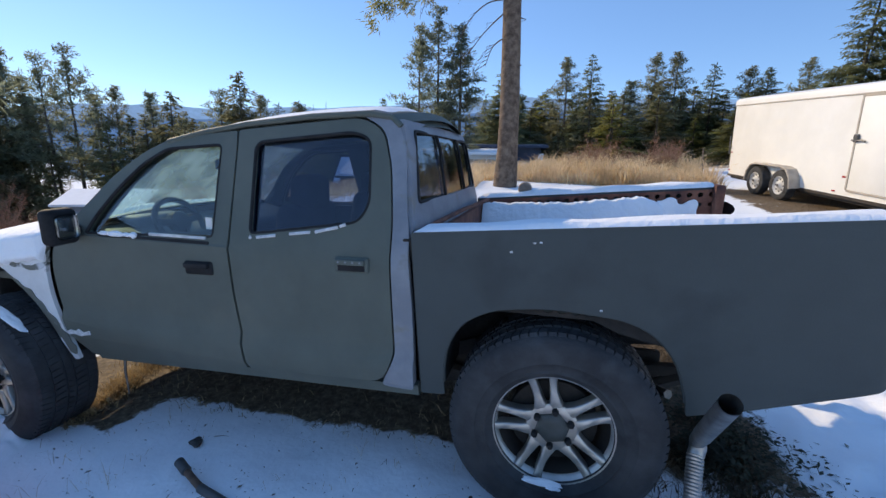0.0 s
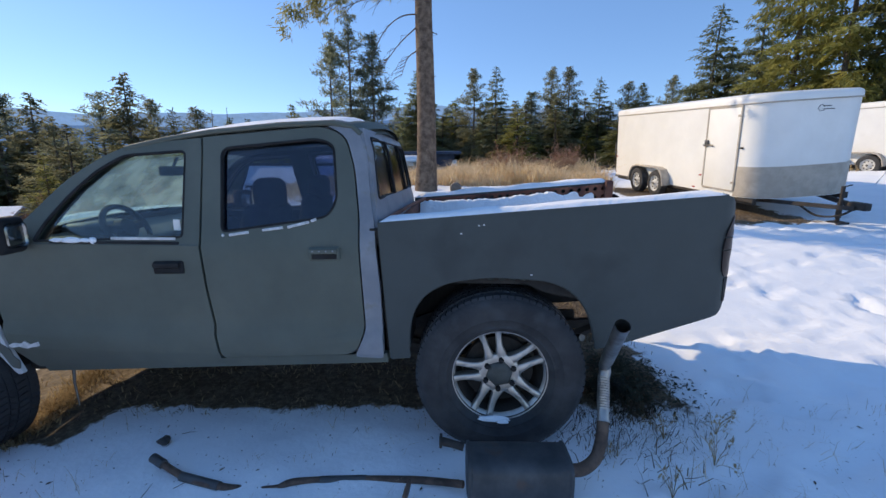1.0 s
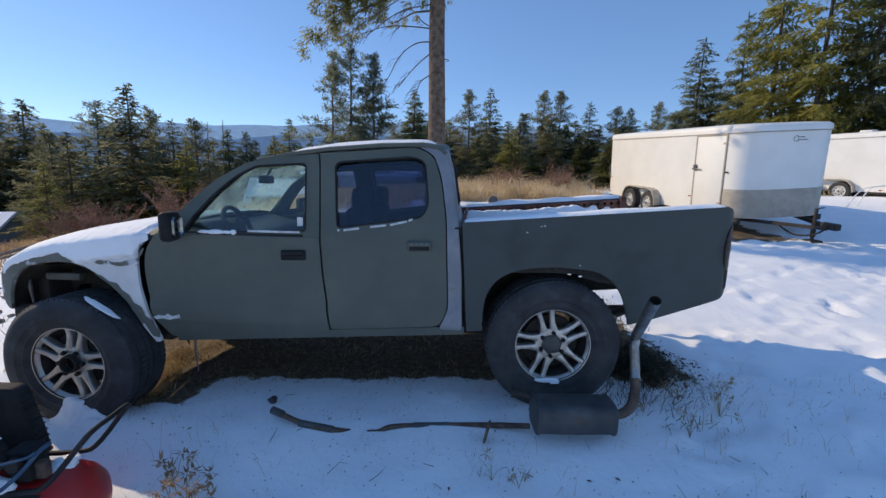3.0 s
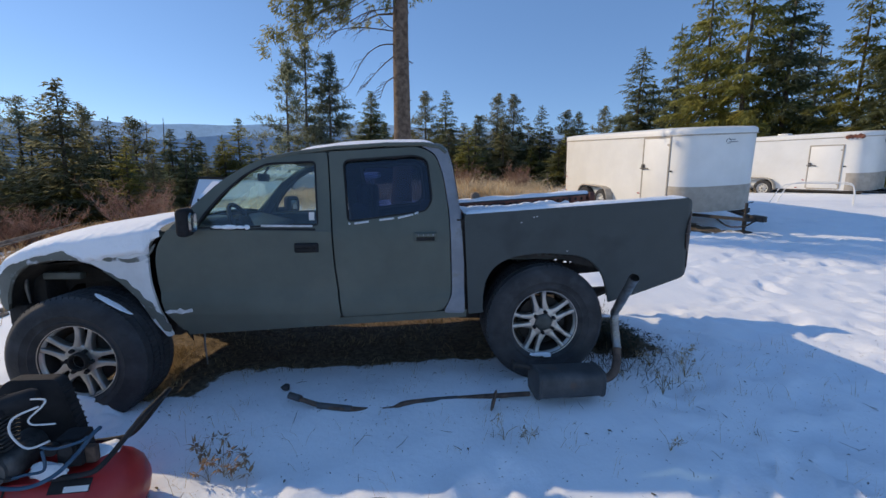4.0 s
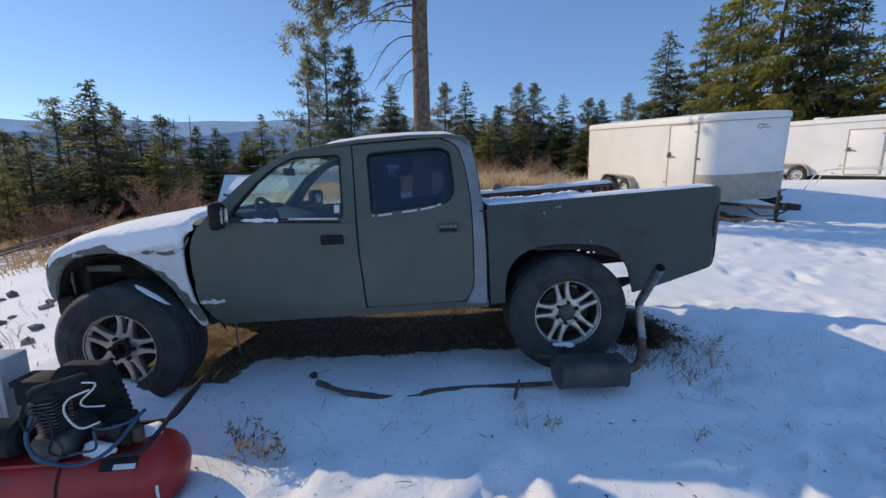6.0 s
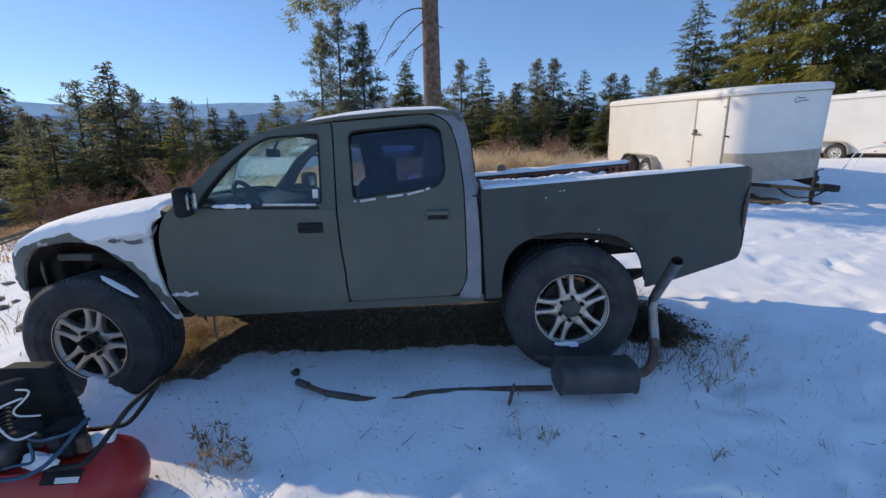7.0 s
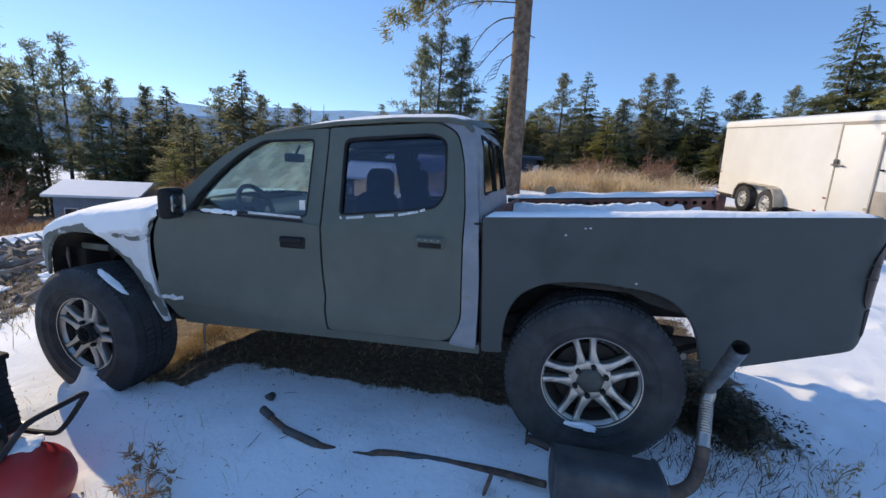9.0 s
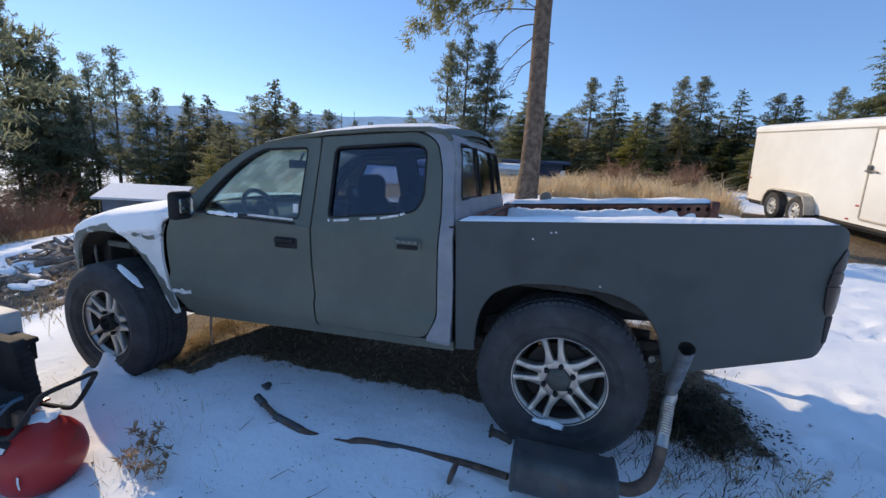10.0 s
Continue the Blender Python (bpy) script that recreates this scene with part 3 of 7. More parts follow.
box(bm, -2.12, -1.45, side_y(1.12) - 0.004, side_y(1.12) + 0.02, 1.112, 1.13, 0.004)
part("belt_moulding", bm, M_BLACK, truck, "black belt moulding under the window")
mark = [(-2.425, 0.575), (-2.39, 0.59), (-2.35, 0.585), (-2.33, 0.60), (-2.30, 0.583), (-2.255, 0.598), (-2.25, 0.575), (-2.29, 0.568), (-2.32, 0.56), (-2.36, 0.57), (-2.40, 0.563)]
part("worn_badge", panel(mark, [], lambda u, v, d: (u, side_y(v) - 0.006 + d, v), 0.005), M_TRIM, truck, "scraped silver badge remnant on the door")
for x0, x1, z0, z1, stub in ((-1.59, -1.43, 0.968, 1.035, False), (-0.795, -0.637, 1.045, 1.112, True)):
    bm = bmesh.new()
    y = side_y(1.0)
    m = Matrix.Translation(((x0 + x1) / 2, 0, (z0 + z1) / 2)) @ Matrix.Rotation(radians(-1.5), 4, "Y") @ Matrix.Translation((-(x0 + x1) / 2, 0, -(z0 + z1) / 2))
    box(bm, x0, x1, y - 0.01, y + 0.02, z0, z1, 0.012, 3, m)
    h = part("door_handle", bm, M_OLIVE if stub else M_BLACK, truck, "olive-sprayed door handle" if stub else "black plastic door handle")
    bm = bmesh.new()
    box(bm, x0 + 0.012, x1 - 0.012, y - 0.028, y - 0.008, z0 + 0.036, z1 - 0.006, 0.006, 2, m)
    part("pull", bm, M_OLIVE if stub else M_BLACK, h)
    # black strip on the handle that paints in the shade of its hollow
    bm = bmesh.new()
    box(bm, x0 + 0.016, x1 - 0.016, y - 0.0125, y - 0.005, z0 + 0.008, z0 + 0.034, 0.003, 1, m)
    part("recess", bm, M_BLACK, h, "black strip painted in as the shaded finger hollow")
    if stub:
        for k in range(4):
            bm = bmesh.new()
            lathe(bm, [(0.0001, -0.003), (0.0042, -0.003), (0.0042, 0.004)], 8, m @ Matrix.Translation((x0 + 0.03 + 0.033 * k, y - 0.027, z1 - 0.016)))
            part("bare_spot", bm, M_PRIMER, h, "chipped grey spot")

# roof
ROOF_E = [(-1.80, 1.60), (-1.60, 1.645), (-1.35, 1.685), (-1.0, 1.718), (-0.72, 1.728), (-0.61, 1.71), (-0.565, 1.67)]


def roof_pt(x, s, lift=0.0):
    ze = lerp(ROOF_E, x)
    w = YC - side_y(min(ze, 1.70)) - 0.005
    crown = 0.055 * (1 - abs(s) ** 2.2) * (0.5 if x < -1.7 else 1.0)
    return (x - (0.07 * (1 - s * s) if x < -1.75 else 0) + (0.05 * (1 - s * s) if x > -0.62 else 0), YC + s * w, ze + crown + lift)


RX = [-1.80, -1.72, -1.6, -1.5, -1.35, -1.2, -1.0, -0.85, -0.72, -0.65, -0.61, -0.565]
RS = [-1, -0.97, -0.9, -0.75, -0.5, -0.25, 0, 0.25, 0.5, 0.75, 0.9, 0.97, 1]
bm = bmesh.new()
grid(bm, [[roof_pt(x, s) for s in RS] for x in RX])
grid(bm, [[roof_pt(x, s, -0.03) for s in RS] for x in RX])
part("roof", bm, M_OLIVE, truck, "olive cab roof")
for s in (-1, 1):
    bm = bmesh.new()
    tube(bm, [Vector(roof_pt(x, s)) + Vector((0, s * 0.004, -0.012)) for x in RX], 0.014, 8)
    part("drip_rail", bm, M_OLIVE, truck)
bm = bmesh.new()
box(bm, -0.615, -0.565, 2.28, 2.56, 1.725, 1.755, 0.01)
part("brake_light", bm, M_REDLENS, truck, "high red brake light")


# back of the cab with its sliding window
def back_x(z):
    return lerp([(0.5, -0.42), (1.22, -0.46), (1.32, -0.485), (1.59, -0.53), (1.70, -0.575)], z)


def back(u, v, d):
    s = (u - YC) / 0.8
    return (back_x(v) + 0.035 * (1 - s * s) - d, u, v)


# dark box set in the gap between cab and bed to give it shade
bm = bmesh.new()
box(bm, -0.50, -0.40, 1.60, 1.64, 0.56, 1.20, 0.005)
part("seam_filler", bm, M_DARK, truck)
hw = 2 * YC
B_OUT = [(1.60, 0.52), (1.60, 1.12), (1.79, 1.69), (hw - 1.79, 1.69), (hw - 1.60, 1.12), (hw - 1.60, 0.52)]
B_WIN = rnd([(1.745, 1.335), (1.85, 1.645), (hw - 1.85, 1.645), (hw - 1.745, 1.335)], 0.035)
UC = [1.7 + 0.12 * i for i in range(13)]
cb = part("cab_back", panel(B_OUT, [B_WIN], back, 0.03, UC, ZC + (1.25, 1.32)), M_PRIMER, truck, "grey primed cab back")
part("rear_window", panel(B_WIN, [], lambda u, v, d: back(u, v, d + 0.012), 0.004, UC, ()), M_BACKGL, cb, "smoky rear glass")
bm = bmesh.new()
loop = [Vector(back(u, v, 0.0)) for u, v in B_WIN]
tube(bm, loop + [loop[0]], 0.0085, 6, False)
part("window_seal", bm, M_BLACK, cb, "black rubber window seal")
for y in (2.17, 2.67):
    bm = bmesh.new()
    tube(bm, [back(y + (0.02 if y < YC else -0.02) * k / 5, 1.335 + 0.31 * k / 5, 0.004) for k in range(6)], 0.009, 6)
    part("window_divider", bm, M_BLACK, cb, "black window divider")

# windscreen, pillars and cowl
WS = [(-2.36, 1.135, 0.80), (-2.23, 1.28, 0.775), (-2.09, 1.43, 0.72), (-1.92, 1.545, 0.67), (-1.80, 1.60, 0.645)]
bm = bmesh.new()
grid(bm, [[(x - 0.11 * (1 - s * s), YC + s * (w - 0.04), z + 0.02 * (1 - s * s)) for s in (-1, -0.8, -0.5, -0.2, 0.2, 0.5, 0.8, 1)] for x, z, w in WS])
part("windscreen", bm, M_WSHIELD, truck, "frosted windscreen glass")
for s in (-1, 1):
    bm = bmesh.new()
    tube(bm, [(x + 0.015, YC + s * (w - 0.045), z - 0.012) for x, z, w in WS], 0.026, 8)
    part("pillar", bm, M_OLIVE, truck)

# bonnet and front wings
H_E = [(-3.48, 0.76), (-3.46, 0.84), (-3.40, 0.905), (-3.28, 0.965), (-3.1, 1.015), (-2.95, 1.045), (-2.6, 1.10), (-2.40, 1.125), (-2.30, 1.135)]


def hood_pt(x, s, lift=0.0):
    w = lerp([(-3.48, 0.79), (-3.38, 0.825), (-3.2, 0.845), (-2.9, 0.85), (-2.3, 0.85)], x)
    z = lerp(H_E, x)
    crown = lerp([(-3.47, 0.02), (-3.2, 0.055), (-2.8, 0.075), (-2.3, 0.06)], x)
    e = max(0.0, abs(s) - 0.93) / 0.07
    return (x - 0.10 * (1 - s * s) * (1 if x < -3.3 else max(0, (-2.9 - x) / 0.4)), YC + s * w, z + crown * (1 - abs(s) ** 2.6) - 0.02 * e * e + lift)


HX = [-3.48, -3.47, -3.45, -3.41, -3.38, -3.33, -3.27, -3.18, -3.05, -2.9, -2.75, -2.6, -2.5, -2.42, -2.34]
HS = [-1, -0.985, -0.96, -0.9, -0.8, -0.6, -0.4, -0.2, 0, 0.2, 0.4, 0.6, 0.8, 0.9, 0.96, 0.985, 1]
bm = bmesh.new()
grid(bm, [[hood_pt(x, s) for s in HS] for x in HX])
grid(bm, [[hood_pt(x, s, -0.025) for s in HS] for x in HX])
part("bonnet", bm, M_OLIVE, truck, "olive bonnet under snow")
bm = bmesh.new()
box(bm, -2.40, -2.28, 1.66, 3.18, 1.05, 1.125, 0.02)
part("cowl", bm, M_BLACK, truck)


def wing_y(x, z):
    w = lerp([(-3.48, 0.79), (-3.38, 0.825), (-3.2, 0.845), (-2.9, 0.85), (-2.3, 0.855)], x)
    return YC - w - 0.012 * math.sin(max(0.0, min(1.0, (1.05 - z) / 0.5)) * math.pi)


W_REAR = [(-2.395, 0.405), (-2.47, 0.59), (-2.502, 0.76), (-2.51, 0.91), (-2.495, 1.02), (-2.43, 1.10), (-2.6, 1.085), (-2.955, 1.028), (-2.975, 0.995), (-2.94, 0.97), (-2.955, 0.945), (-2.925, 0.917), (-2.85, 0.895), (-2.73, 0.82), (-2.60, 0.68), (-2.51, 0.50), (-2.43, 0.395)]
W_FRONT = [(-2.927, 0.919), (-2.957, 0.945), (-2.942, 0.97), (-2.977, 0.995), (-2.957, 1.028), (-2.99, 1.02), (-3.1, 1.0), (-3.28, 0.95), (-3.40, 0.89), (-3.455, 0.82), (-3.475, 0.70), (-3.46, 0.60), (-3.41, 0.57), (-3.40, 0.66), (-3.345, 0.80), (-3.26, 0.885), (-3.10, 0.922), (-2.99, 0.923)]
BAND_TOP = [(-2.93, 0.99), (-2.88, 0.96), (-2.84, 0.958), (-2.78, 0.94), (-2.72, 0.945), (-2.66, 0.925), (-2.61, 0.927), (-2.56, 0.945), (-2.505, 0.955), (-2.47, 0.985), (-2.455, 1.03), (-2.485, 1.0), (-2.50, 0.94), (-2.54, 0.915), (-2.575, 0.905), (-2.63, 0.90), (-2.68, 0.913), (-2.75, 0.908), (-2.80, 0.925), (-2.84, 0.92), (-2.88, 0.935), (-2.92, 0.93)]
BAND_ARCH = [(-2.79, 0.85), (-2.74, 0.835), (-2.70, 0.80), (-2.645, 0.79), (-2.62, 0.745), (-2.575, 0.715), (-2.555, 0.665), (-2.505, 0.635), (-2.49, 0.575), (-2.445, 0.545), (-2.43, 0.50), (-2.40, 0.48), (-2.405, 0.43), (-2.45, 0.44), (-2.49, 0.51), (-2.55, 0.60), (-2.62, 0.705), (-2.70, 0.785)]
for s in (0, 1):
    pl = (lambda u, v, d: (u, wing_y(u, v) + d, v)) if s == 0 else (lambda u, v, d: (u, 2 * YC - wing_y(u, v) - d, v))
    ucut, vcut = [-3.4 + 0.08 * i for i in range(12)], (0.5, 0.6, 0.7, 0.8, 0.9, 1.0)
    wing = part("front_wing", panel(rnd(W_REAR, [0.01] + [0.03] * 6 + [0.0] * 5 + [0.03] * 5, 2), [], pl, 0.02, ucut, vcut), M_FENDER, truck, "worn whitish front wing with olive patches")
    part("wing_front", panel(rnd(W_FRONT, [0.0] * 5 + [0.03] * 13, 2), [], pl, 0.02, ucut, vcut), M_WINGF, truck, "olive front end of the wing with frost")
    bm = bmesh.new()
    lip = [(-3.41, 0.575), (-3.40, 0.66), (-3.345, 0.80), (-3.26, 0.885), (-3.10, 0.922), (-2.94, 0.922), (-2.85, 0.895), (-2.73, 0.82), (-2.60, 0.68), (-2.51, 0.50), (-2.43, 0.40)]
    tube(bm, [pl(u, v, 0.012) for u, v in rnd(lip, 0.05, 3)[4:-4]], 0.010, 6)
    part("arch_lip", bm, M_WINGF, wing)
    for band in (BAND_TOP, BAND_ARCH):
        part("bare_band", panel(rnd(band, 0.006, 1), [], lambda u, v, d, pl=pl: pl(u, v, d - 0.004), 0.004, ucut, vcut), M_WINGF, wing, "bare olive paint showing in a ragged band")
    # inner wing, lamp pocket and remains of the bumper bracket
    bm = bmesh.new()
    prof = [(-3.43, 0.58), (-3.40, 0.70), (-3.37, 0.77), (-3.25, 0.875), (-2.95, 0.905), (-2.72, 0.80), (-2.55, 0.55), (-2.47, 0.42)]
    grid(bm, [[pl(u, v, 0.03), pl(u + 0.01, v - 0.02, 0.18), pl(u + 0.02, v - 0.06, 0.34), pl(u + 0.02, v - 0.2, 0.36)] for u, v in prof])
    part("inner_wing", bm, M_DARK, truck)
    bm = bmesh.new()
    ya = YC - 0.68 if s == 0 else YC + 0.62
    box(bm, -3.30, -3.06, ya, ya + 0.06, 0.75, 0.80, 0.012)
    part("bracket", bm, M_WINGF, truck, "frosted steel bracket in the wheel arch")
    bm = bmesh.new()
    yy = YC - 0.72 if s == 0 else YC + 0.72
    tube(bm, [(-3.36, yy, 0.60), (-3.37, yy, 0.70), (-3.36, yy, 0.83)], [0.007, 0.012, 0.005], 8)
    part("lamp_bracket", bm, M_GREYMETAL, truck, "thin grey lamp bracket rod")
for y in (YC - 0.76, YC + 0.64):
    bm = bmesh.new()
    box(bm, -3.47, -3.35, y, y + 0.12, 0.45, 0.60, 0.02)
    part("bumper_bracket", bm, M_DARK, truck, "dark rusty bumper bracket")
bm = bmesh.new()
box(bm, -3.40, -3.30, YC - 0.66, YC + 0.66, 0.53, 0.84, 0.03)
part("front_panel", bm, M_DARK, truck)
bm = bmesh.new()
tube(bm, curve_pts([(-3.47, 1.72, 0.60), (-3.50, 1.9, 0.56), (-3.54, YC, 0.55), (-3.50, 2.94, 0.56), (-3.47, 3.12, 0.60)], 4), 0.035, 8)
part("front_bar", bm, M_BLACK, truck)

def span(a, b, n):
    return [a + (b - a) * i / (n - 1) for i in range(n)]


# load bed
RAIL = [(-0.46, 1.232), (1.20, 1.372)]
B_SIDE = [(-0.405, 0.53), (-0.452, 1.232), (1.17, 1.37), (1.215, 1.345), (1.232, 1.29), (1.236, 1.0), (1.222, 0.845), (1.19, 0.80), (1.13, 0.775), (0.78, 0.65), (0.62, 0.605), (0.61, 0.69), (0.57, 0.815), (0.485, 0.912), (0.375, 0.958), (0.10, 0.974), (-0.11, 0.947), (-0.235, 0.878), (-0.297, 0.77), (-0.312, 0.64), (-0.30, 0.54)]
B_R = [0.01, 0.01, 0.03, 0.03, 0.05, 0.05, 0.04, 0.04, 0.04, 0.05, 0.01, 0.06, 0.08, 0.08, 0.08, 0.1, 0.09, 0.08, 0.08, 0.06, 0.01]


def bed_near(u, v, d):
    round_off = 0.05 * max(0.0, (u - 1.16) / 0.075) ** 2
    return (u, 1.562 + 0.012 * abs(v - 0.95) + round_off + d, v)


def bed_far(u, v, d):
    x, y, z = bed_near(u, v, d)
    return (x, 2 * YC - y, z)


for pl, s in ((bed_near, 1), (bed_far, -1)):
    bs = part("bed_side", panel(rnd(B_SIDE, B_R, 3), [], pl, 0.012, (1.16, 1.18, 1.2, 1.22), (0.6, 0.7, 0.8, 0.95, 1.1, 1.2, 1.3)), M_BED, truck, "dark grey-green bed side with a cut-out wheel arch")
    bm = bmesh.new()
    lip = [(0.62, 0.61), (0.61, 0.69), (0.57, 0.815), (0.485, 0.912), (0.375, 0.958), (0.10, 0.974), (-0.11, 0.947), (-0.235, 0.878), (-0.297, 0.77), (-0.312, 0.64), (-0.30, 0.545)]
    tube(bm, [pl(u, v, 0.012) for u, v in rnd(lip, 0.06, 3)[4:-4]], 0.008, 6)
    part("arch_lip", bm, M_BED, bs)
    # rail cap
    bm = bmesh.new()
    grid(bm, [[pl(x, lerp(RAIL, x), d) for d in (0.0, 0.005, 0.05, 0.12, 0.125)] for x in (-0.45, 0, 0.4, 0.8, 1.17)])
    for i, v in enumerate(bm.verts):
        v.co.z += (-0.02, 0.002, 0.006, 0.002, -0.03)[i % 5]
    part("rail", bm, M_BED, truck)
    # tail lamp, let into the corner in three ribs
    left = [(0.985, 1.192), (1.02, 1.172), (1.12, 1.166), (1.2, 1.178), (1.25, 1.205), (1.275, 1.225)]
    for z0, z1 in ((0.988, 1.112), (1.118, 1.172), (1.178, 1.272)):
        zs = span(z0, z1, 6)
        out = [(lerp(left, z), z) for z in zs] + [(1.236 + 0.032 * math.sin(math.pi * k / 5) ** 0.6, z) for k, z in enumerate(reversed(zs))]
        part("tail_lamp", panel(out, [], lambda u, v, d, pl=pl: pl(u, v, d - 0.005 - 0.004 * math.sin((v - 0.988) * 11)), 0.07, (1.18, 1.2, 1.22), ()), M_LENS, truck, "smoked dark tail lamp segment")
    out = [(1.205, 0.855), (1.195, 0.98), (1.24, 0.98), (1.232, 0.86)]
    part("bumper_end", panel(rnd(out, 0.012, 2), [], lambda u, v, d, pl=pl: pl(u, v, d - 0.004), 0.08, (1.21, 1.22), ()), M_BLACK, truck)

# inner sides, the far one rusty and punched with two rows of holes
out = [(-0.42, 0.90), (-0.42, 1.225), (1.165, 1.362), (1.165, 0.90)]
part("inner_side", panel(out, [], lambda u, v, d: (u, 1.70 + d, v), 0.006), M_BED, truck, smooth=0)
bm = bmesh.new()
pitch = 0.066
for k in range(24):
    for row, rad in enumerate((0.017, 0.015)):
        cx, cz = -0.387 + pitch * k, -0.045 - pitch * row
        rim = [(pitch / 2 * a, pitch / 2 * b) for a, b in ((1, 0), (1, 1), (0, 1), (-1, 1), (-1, 0), (-1, -1), (0, -1), (1, -1))]
        hole = [(rad * math.cos(math.tau * q / 8), rad * math.sin(math.tau * q / 8)) for q in range(8)]
        ring = []
        for (ax, az), (bx, bz) in zip(rim, hole):
            ring.append([bm.verts.new((cx + x, 3.14 + d, lerp(RAIL, cx + x) + cz + z)) for x, z, d in ((ax, az, 0.0), (bx, bz, 0.0), (bx, bz, 0.006))])
        for a, b in zip(ring, ring[1:] + ring[:1]):
            bm.faces.new((a[0], b[0], b[1], a[1]))
            bm.faces.new((a[1], b[1], b[2], a[2]))
low = [[bm.verts.new((x, 3.14, z)) for z in (lerp(RAIL, x) - 0.144, 0.82 + 0.085 * (x + 0.42))] for x in (-0.42, 0.4, 1.165)]
for a, b in zip(low, low[1:]):
    bm.faces.new((a[0], b[0], b[1], a[1]))
bmesh.ops.remove_doubles(bm, verts=bm.verts[:], dist=0.0005)
part("inner_side", bm, M_RUST, truck, "rust-red perforated inner bed side", smooth=0)
bm = bmesh.new()
box(bm, 1.14, 1.20, 3.10, 3.27, 0.86, 1.385, 0.012)
part("rail_end", bm, M_RUST, truck, "rusty rail end")
bm = bmesh.new()
box(bm, -0.43, -0.40, 1.70, 3.14, 0.72, 1.20, 0.006)
part("bed_front", bm, M_RUST, truck, "rusty bed front wall")
bm = bmesh.new()
vs = box(bm, -0.42, 1.18, 1.955, 2.885, 0.845, 0.865, 0.004)
for v in bm.verts:
    v.co.z += 0.085 * (v.co.x + 0.42)
part("bed_floor", bm, M_RUST, truck)
for y0, y1 in ((1.70, 1.95), (2.89, 3.14)):
    bm = bmesh.new()
    prof = [(-0.33, 0.84), (-0.3, 0.98), (-0.2, 1.05), (0.5, 1.08), (0.6, 1.0), (0.64, 0.9)]
    grid(bm, [[(u, y0, v), (u, y1, v)] for u, v in prof])
    part("wheel_tub", bm, M_RUST, truck)
for pl, y0, s in ((bed_near, 1.575, 1), (bed_far, 2 * YC - 1.575, -1)):
    bm = bmesh.new()
    prof = [(-0.312, 0.56), (-0.31, 0.66), (-0.30, 0.79), (-0.24, 0.90), (-0.11, 0.972), (0.08, 1.0)]
    grid(bm, [[(u, y0 + s * w, v + 0.02 * w) for w in (0.0, 0.15, 0.33)] for u, v in prof])
    part("wheel_liner", bm, M_DARK, truck, "dark rusty wheel arch liner")
    holes = [[(0.10 + 0.052 * k + 0.018 * math.cos(math.tau * j / 8), 0.953 + 0.009 * math.sin(math.tau * j / 8)) for j in range(8)] for k in range(6)]
    part("arch_flange", panel([(-0.12, 0.93), (-0.10, 1.0), (0.44, 1.0), (0.53, 0.92), (0.55, 0.85), (0.36, 0.89), (0.27, 0.93)], holes, lambda u, v, d, y0=y0, s=s: (u, y0 + s * (0.02 + d), v), 0.004), M_DARK, truck, smooth=0)
# added dark plates that keep bright ground from showing behind the tyres
for y in (2.0, 2 * YC - 2.0):
    bm = bmesh.new()
    box(bm, -0.42, 0.02, y - 0.02, y + 0.02, 0.36, 1.0, 0.01)
    part("inner_arch", bm, M_DARK, truck, "dark added plate that shuts off bright ground behind the wheel")
# panel behind the tyre, its lower edge open and a few holes rusted through
for y in (1.80, 2 * YC - 1.81):
    holes = [[(cx + rx * math.cos(math.tau * j / 8), cz + rz * math.sin(math.tau * j / 8)) for j in range(8)] for cx, cz, rx, rz in ((0.145, 0.875, 0.015, 0.009), (0.195, 0.875, 0.016, 0.009), (0.30, 0.879, 0.014, 0.008), (0.375, 0.862, 0.014, 0.007), (0.42, 0.864, 0.009, 0.008), (0.46, 0.866, 0.014, 0.008), (0.625, 0.815, 0.019, 0.013))]
    part("inner_panel", panel([(0.0, 0.72), (0.0, 0.99), (0.84, 0.99), (0.84, 0.80), (0.44, 0.764)], holes, lambda u, v, d, y=y: (u, y + d, v), 0.004), M_DARK, truck, "dark rusted panel behind the wheel", 0)
# chips in the paint
for x, z in ((0.035, 1.222), (0.058, 1.226), (-0.05, 1.183), (0.29, 0.985)):
    bm = bmesh.new()
    box(bm, x - 0.005, x + 0.005, bed_near(x, z, 0)[1] - 0.0015, bed_near(x, z, 0)[1] + 0.001, z - 0.003, z + 0.003, 0.0)
    part("paint_chip", bm, M_TRIM, truck, "bare silver paint chip")
# slanting stake at the bed front and the round stub on the far rail
bm = bmesh.new()
tube(bm, [(-0.44, 1.72, 1.225), (-0.40, 2.3, 1.24), (-0.36, 3.1, 1.235)], 0.012, 6)
part("bed_bar", bm, M_RUST, truck)
bm = bmesh.new()
lathe(bm, [(0.0001, -0.03), (0.044, -0.03), (0.05, -0.015), (0.05, 0.045), (0.04, 0.06), (0.0001, 0.064)], 14, Matrix.Translation((-0.10, 3.2, 1.315)))
part("rail_stub", bm, M_LOG, truck, "round wooden stub on the rail")

